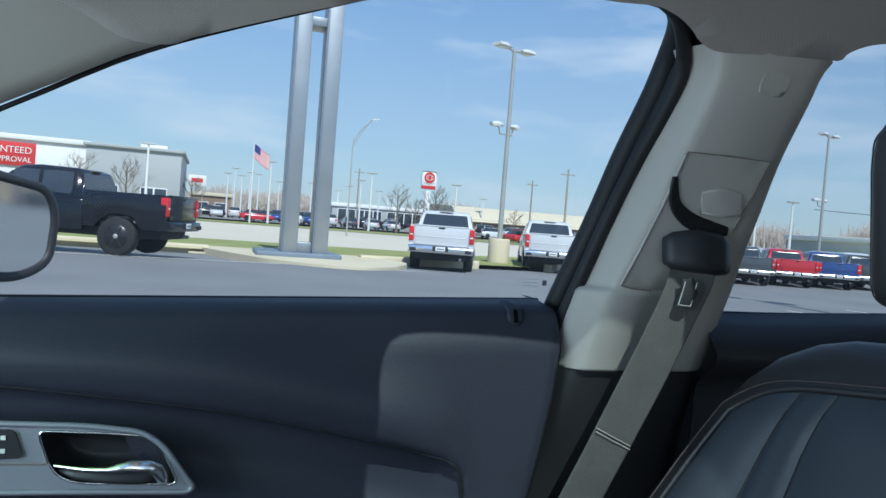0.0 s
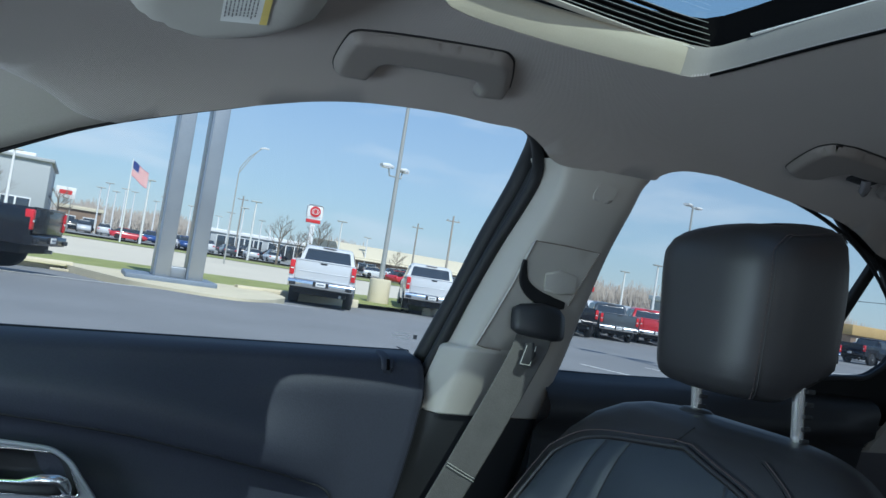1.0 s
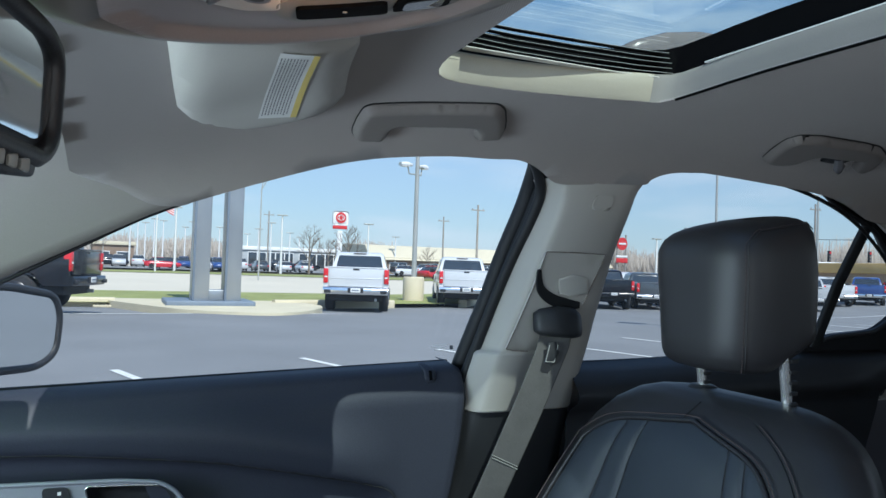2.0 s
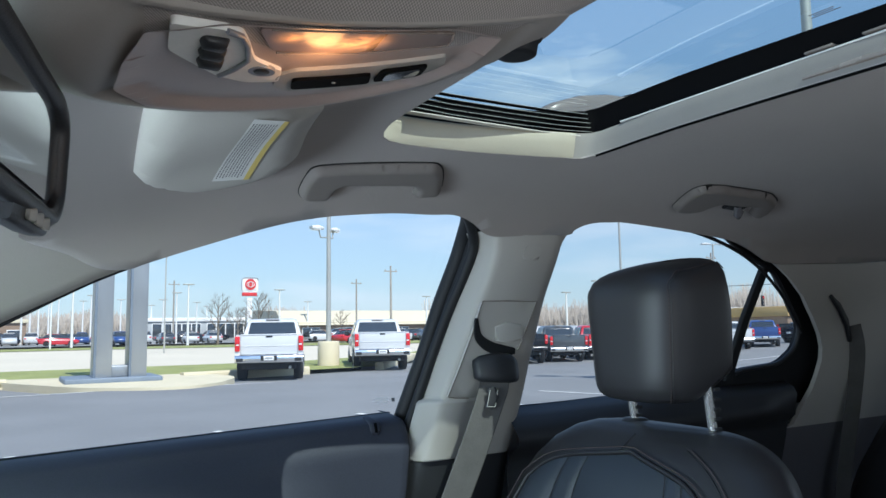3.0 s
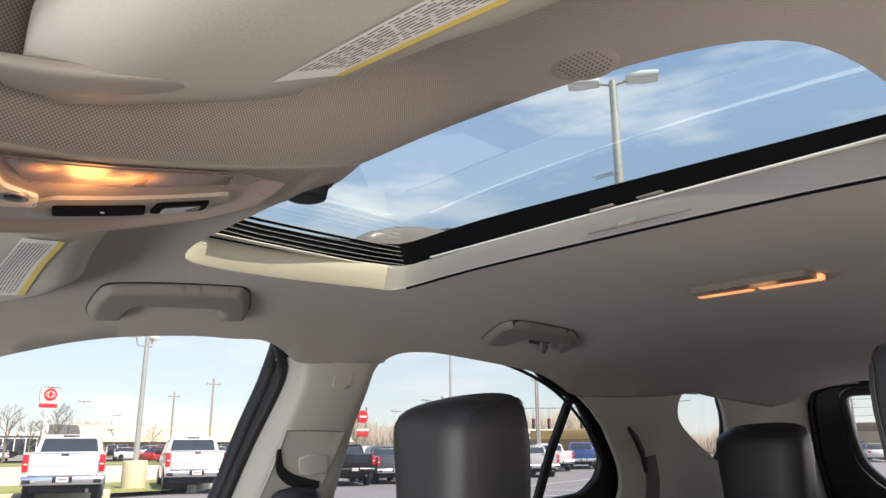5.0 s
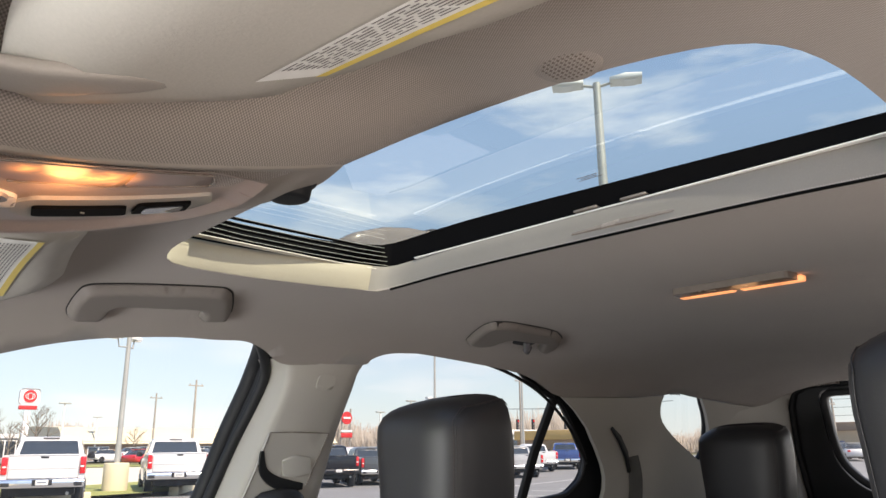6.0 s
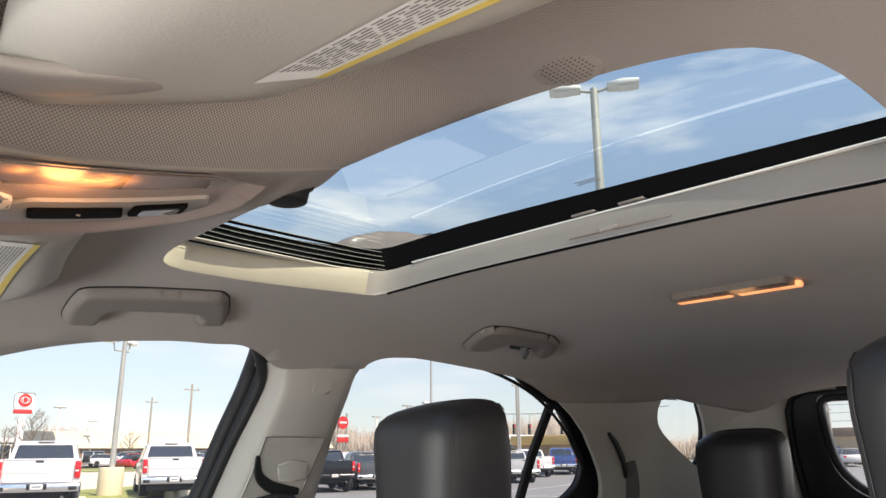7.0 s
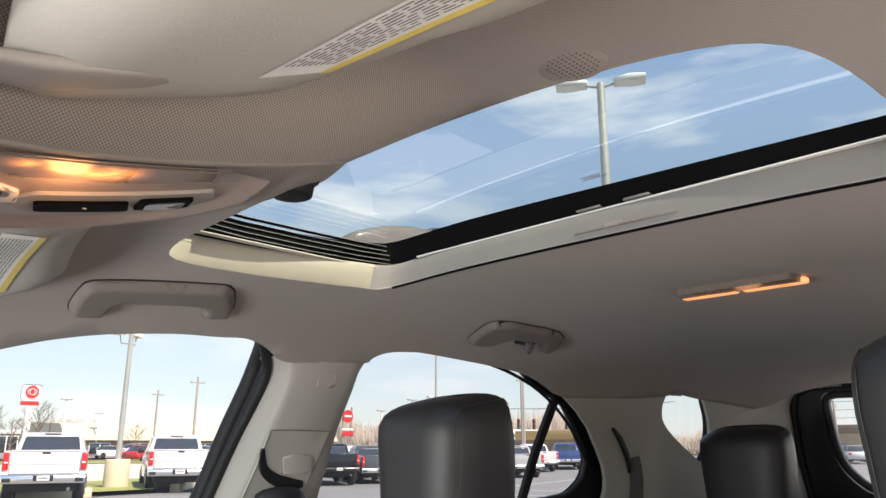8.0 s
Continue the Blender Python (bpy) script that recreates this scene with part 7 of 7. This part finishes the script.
part("canton", sheet([(0.0, 0.46), (0.4, 0.46), (0.4, 1.0), (0.0, 1.0)], [], lambda u, v: wave(u, v) + Vector((0, -0.02, 0)), 0.12), M_BLUE, flag, "blue corner field")

# roadside dealer sign: white panel with a red emblem drawn as plain shapes
sx, sy = 118 * math.sin(radians(16.25)), 118 * math.cos(radians(16.25))
dsign = thing("pylon_sign", "white pylon sign with a round red emblem", "sign")
part("post", box(sx - 0.4, sx + 0.4, sy, sy + 0.4, 0, 6.6, 0.05), M_WHITEPOLE, dsign)
part("panel", box(sx - 1.25, sx + 1.35, sy - 0.1, sy + 0.3, 7.5, 9.7, 0.45, segments=4), M_WHITEWALL, dsign)
part("emblem", tube([(sx + 0.05, sy - 0.1, 8.65), (sx + 0.05, sy - 0.16, 8.65)], 0.86, 28), M_RED, dsign, "round red emblem")
em = bmesh.new()
for r0, sq in ((0.58, 0.7), (0.32, 1.4)):
    tube([(sx + 0.05 + r0 * math.cos(a), sy - 0.18, 8.65 + r0 * sq * math.sin(a)) for a in (2 * math.pi * k / 24 for k in range(25))], 0.05, 5, em)
part("emblem_ring", em, M_WHITEWALL, dsign)
part("lower_panel", box(sx - 1.2, sx + 1.1, sy - 0.14, sy + 0.2, 6.85, 7.4, 0.05), M_RED, dsign, "red lower sign panel")
# red circle sign and its lower board, beside the trucks
nx, ny = 58 * math.sin(radians(37.85)), 58 * math.cos(radians(37.85))
nsign = thing("round_sign", "round red sign with a white bar over a red board", "sign")
for dx in (-0.35, 0.45):
    part("post", tube([(nx + dx, ny + 0.1, 0), (nx + dx, ny + 0.1, 4.3)], 0.07, 8), M_WOODPOLE, nsign)
part("disc", tube([(nx, ny, 3.6), (nx, ny - 0.06, 3.6)], 0.48, 28), M_RED, nsign)
part("white_bar", box(nx - 0.33, nx + 0.33, ny - 0.09, ny - 0.06, 3.53, 3.67, 0.01), M_WHITEWALL, nsign)
part("board", box(nx - 0.5, nx + 0.55, ny - 0.05, ny + 0.03, 2.15, 2.5, 0.02), M_RED, nsign)
part("board", box(nx - 0.5, nx + 0.55, ny - 0.05, ny + 0.03, 2.55, 2.70, 0.02), M_WHITEWALL, nsign)
# traffic signals at the junction
for az in (50.65, 51.8, 54.2):
    x, y = 84 * math.sin(radians(az)), 84 * math.cos(radians(az))
    tl = thing("traffic_light", "traffic signal head hanging over the junction", "traffic light", "traffic lights")
    part("housing", box(x - 0.18, x + 0.18, y - 0.1, y + 0.1, 3.2, 4.3, 0.03), M_SEAL, tl)
    for k, m in enumerate((M_TAIL, M_DIM, M_DIM)):
        part("lens", tube([(x, y - 0.10, 4.1 - 0.35 * k), (x, y - 0.14, 4.1 - 0.35 * k)], 0.13, 12), m, tl)
    part("hanger", tube([(x, y, 4.3), (x, y, 5.4)], 0.04, 6), M_POLE, tl)
wires = thing("signal_cable", "dark overhead cable across the junction", "cable")
part("cable", tube([(84 * math.sin(radians(a)), 84 * math.cos(radians(a)), 5.4 + 0.006 * (a - 52) ** 2) for a in np.linspace(44, 62, 16)], 0.03, 5), M_SEAL, wires)
for a0, a1, h in ((64, 80, 4.6), (64, 80, 5.4), (64, 80, 6.2)):
    part("cable", tube([(85 * math.sin(radians(a)), 85 * math.cos(radians(a)), h - 0.5 * math.sin(math.pi * (a - a0) / (a1 - a0))) for a in np.linspace(a0, a1, 12)], 0.018, 4), M_SEAL, wires)


# ---- buildings ----
def hall(name, label, x0, x1, y0, y1, h, wall, roof, turn=0.0, windows=(), sill=0.9, top_h=2.6, cap=0.4):
    t = thing(name, label, "building", "dealer buildings")
    part("wall", box(x0, x1, y0, y1, 0, h, 0.03), wall, t)
    part("roof", box(x0 - 0.3, x1 + 0.3, y0 - 0.3, y1 + 0.3, h - cap, h + 0.15, 0.05), roof, t, "flat roof edge")
    for a, b in windows:
        w = part("window", box(a, b, y0 - 0.06, y0 + 0.02, sill, top_h, 0.01), M_WHITEWALL, t)
        n = max(1, round((b - a) / 1.5))
        for k in range(n):
            part("pane", box(a + 0.1 + k * (b - a) / n, a + (k + 1) * (b - a) / n - 0.08, y0 - 0.10, y0 - 0.05, sill + 0.1, top_h - 0.1, 0.005), M_CARGLASS, w)
    return t


hall("showroom", "long white showroom with a red wall sign", -40, -12.9, 90, 110, 7.4, M_WHITEWALL, M_WHITEWALL, windows=((-26, -22), (-20, -15)))
grey_hall = hall("showroom", "grey panelled showroom with tall windows", -12.8, -3.1, 88, 108, 7.2, M_GREYWALL, M_GREYWALL, windows=((-11.2, -9.4), (-7.2, -4.4)), sill=0.6, top_h=3.0, cap=0.2)
part("roof_unit", box(-8, -5, 95, 98, 7.2, 8.2, 0.05), M_WHITEWALL, grey_hall, "rooftop unit")
hall("low_shop", "low distant shop with a pale band", -2.8, 3.5, 128, 140, 3.6, M_BRICKWALL, M_CREAM, windows=((-2, 0), (1, 3)), sill=0.6, top_h=2.2)
hall("showroom", "flat-roofed glass showroom with a white canopy", 21, 40, 132, 150, 3.8, M_GREYWALL, M_WHITEWALL, windows=((22, 30), (31, 39)), sill=0.3, top_h=3.0, cap=0.5)
tan = hall("warehouse", "long brown building under a cream metal roof", 38, 84, 112, 140, 2.6, M_BRICKWALL, M_CREAM, windows=((41, 44), (48, 51), (56, 60), (66, 70)), sill=0.5, top_h=1.9)
part("roof_slope", rings([[Vector((x, 111.4, 2.3)), Vector((x, 114.5, 4.6)), Vector((x, 126, 5.0)), Vector((x, 140.4, 2.4))] for x in np.linspace(37.6, 84.4, 24)]), M_CREAM, tan, "cream metal roof slope")
hall("shop", "yellow-fronted shop beyond the junction", 85, 94, 58, 70, 3.4, M_BRICKWALL, M_OCHRE, windows=((86, 88), (89, 92)), sill=0.6, top_h=2.0, cap=1.1)
hall("shop", "long low grey store behind the traffic lights", 84, 120, 76, 92, 3.8, M_GREYWALL, M_WHITEWALL, windows=((88, 94), (98, 106)), cap=0.6)
hall("shop", "low tan store seen through the rear window", 92, 116, 22, 34, 3.6, M_TAN, M_BRICKWALL, windows=((94, 98), (102, 108)), cap=0.8)

# the white showroom's red sign
ws = thing("wall_sign", "red wall sign with white capital letters", "sign")
part("board", box(-24.5, -18.0, 89.75, 89.92, 4.2, 6.7, 0.04), M_RED, ws)
for txt, z, size in (("ANTEED", 5.55, 0.98), ("APPROVAL", 4.60, 0.78)):
    cu = bpy.data.curves.new("letters", "FONT")
    cu.body, cu.size, cu.align_x, cu.extrude = txt, size, "RIGHT", 0.03
    cu.materials.append(M_WHITEWALL)
    ob = new("letters", cu)
    ob.parent = ws
    ob.matrix_world = pose(-18.3, 89.70, z, 90, 0, 0)
# small road sign near the shop
sm = thing("road_sign", "small white board sign on two posts", "sign")
part("board", box(-2.6, -0.4, 99.9, 100.05, 3.9, 5.3, 0.03), M_WHITEWALL, sm)
part("print_bar", box(-2.2, -0.8, 99.86, 99.9, 4.4, 4.9), M_RED, sm)
for x in (-2.2, -0.8):
    part("post", tube([(x, 100, 0), (x, 100, 4.0)], 0.07, 6), M_POLE, sm)


# ---- trees ----
def bare_tree(x, y, height, seed):
    rnd = random.Random(seed)
    t = thing("tree", "bare deciduous tree with fine upright twigs", "tree", "bare trees")
    part("trunk", tube([(x, y, 0), (x + 0.05, y, height * 0.25), (x, y + 0.04, height * 0.5), (x + 0.06, y, height * 0.75)], [height * 0.024, height * 0.018, height * 0.011, height * 0.004], 7), M_BARK, t)
    bm = bmesh.new()

    def grow(p, d, length, r, level):
        q = p + d * length
        mid = (p + q) / 2 + Vector((rnd.uniform(-1, 1), rnd.uniform(-1, 1), 0)) * length * 0.07
        tube([p, mid, q], [r, r * 0.8, r * 0.5], 4, bm)
        if level:
            for _ in range(rnd.randint(3, 4)):
                nd = (d + Vector((rnd.uniform(-0.8, 0.8), rnd.uniform(-0.8, 0.8), rnd.uniform(-0.1, 0.7)))).normalized()
                grow(p.lerp(q, rnd.uniform(0.4, 1.0)), nd, length * rnd.uniform(0.5, 0.72), r * 0.5, level - 1)

    for k in range(9):
        a = k * 2.4
        z = height * (0.22 + 0.055 * k)
        grow(Vector((x, y, z)), Vector((math.cos(a) * 0.8, math.sin(a) * 0.8, 0.9)).normalized(), height * (0.30 - 0.015 * k), height * 0.008, 3)
    part("crown", bm, M_BARK, t, "bare branching crown")
    return t


for az, d, h, sd in ((14.0, 92, 6.4, 1), (16.9, 100, 7.2, 2), (15.4, 110, 5.6, 3), (-1.2, 96, 5.6, 4), (-8.6, 84, 6.6, 5), (-5.6, 84, 6.4, 6), (23.0, 108, 4.8, 7)):
    bare_tree(d * math.sin(radians(az)), d * math.cos(radians(az)), h, sd)

# far woods: thousands of bare upright boughs in a broken belt
rnd = random.Random(3)
vs, fs_ = [], []
for k in range(12000):
    az = radians(rnd.uniform(-16, 96))
    d = rnd.uniform(190, 260)
    if math.degrees(az) > 30:
        d = rnd.uniform(150, 230)
    cx_, cy_ = d * math.sin(az), d * math.cos(az)
    hh = (5.2 + 1.6 * math.sin(az * 23) + 0.9 * math.sin(az * 61 + 1) + rnd.uniform(-1.2, 1.2)) * (1.25 if 30 < math.degrees(az) < 58 else 0.8 if math.degrees(az) > 58 else 1.0)
    hh = max(hh, 2.0)
    for j in range(7):
        a = rnd.uniform(0, math.pi)
        w = rnd.uniform(0.03, 0.13) if j else 0.2
        ox, oy, lean = rnd.uniform(-1.8, 1.8), rnd.uniform(-1.8, 1.8), rnd.uniform(-1.6, 1.6)
        foot = hh * rnd.uniform(0.0, 0.45) if j > 2 else 0.0
        tip = foot + (hh - foot) * rnd.uniform(0.45, 1.0)
        n = len(vs)
        vs += [(cx_ + ox - w * math.cos(a), cy_ + oy - w * math.sin(a), foot), (cx_ + ox + w * math.cos(a), cy_ + oy + w * math.sin(a), foot), (cx_ + ox + lean + w * 0.5, cy_ + oy, tip), (cx_ + ox + lean - w * 0.5, cy_ + oy, tip)]
        fs_.append((n, n + 1, n + 2, n + 3))
me = bpy.data.meshes.new("woods")
me.from_pydata(vs, [], fs_)
me.materials.append(M_WOODS)
tagged(new("woods", me), "belt of bare brown woodland on the horizon", "woods", kind="stuff")
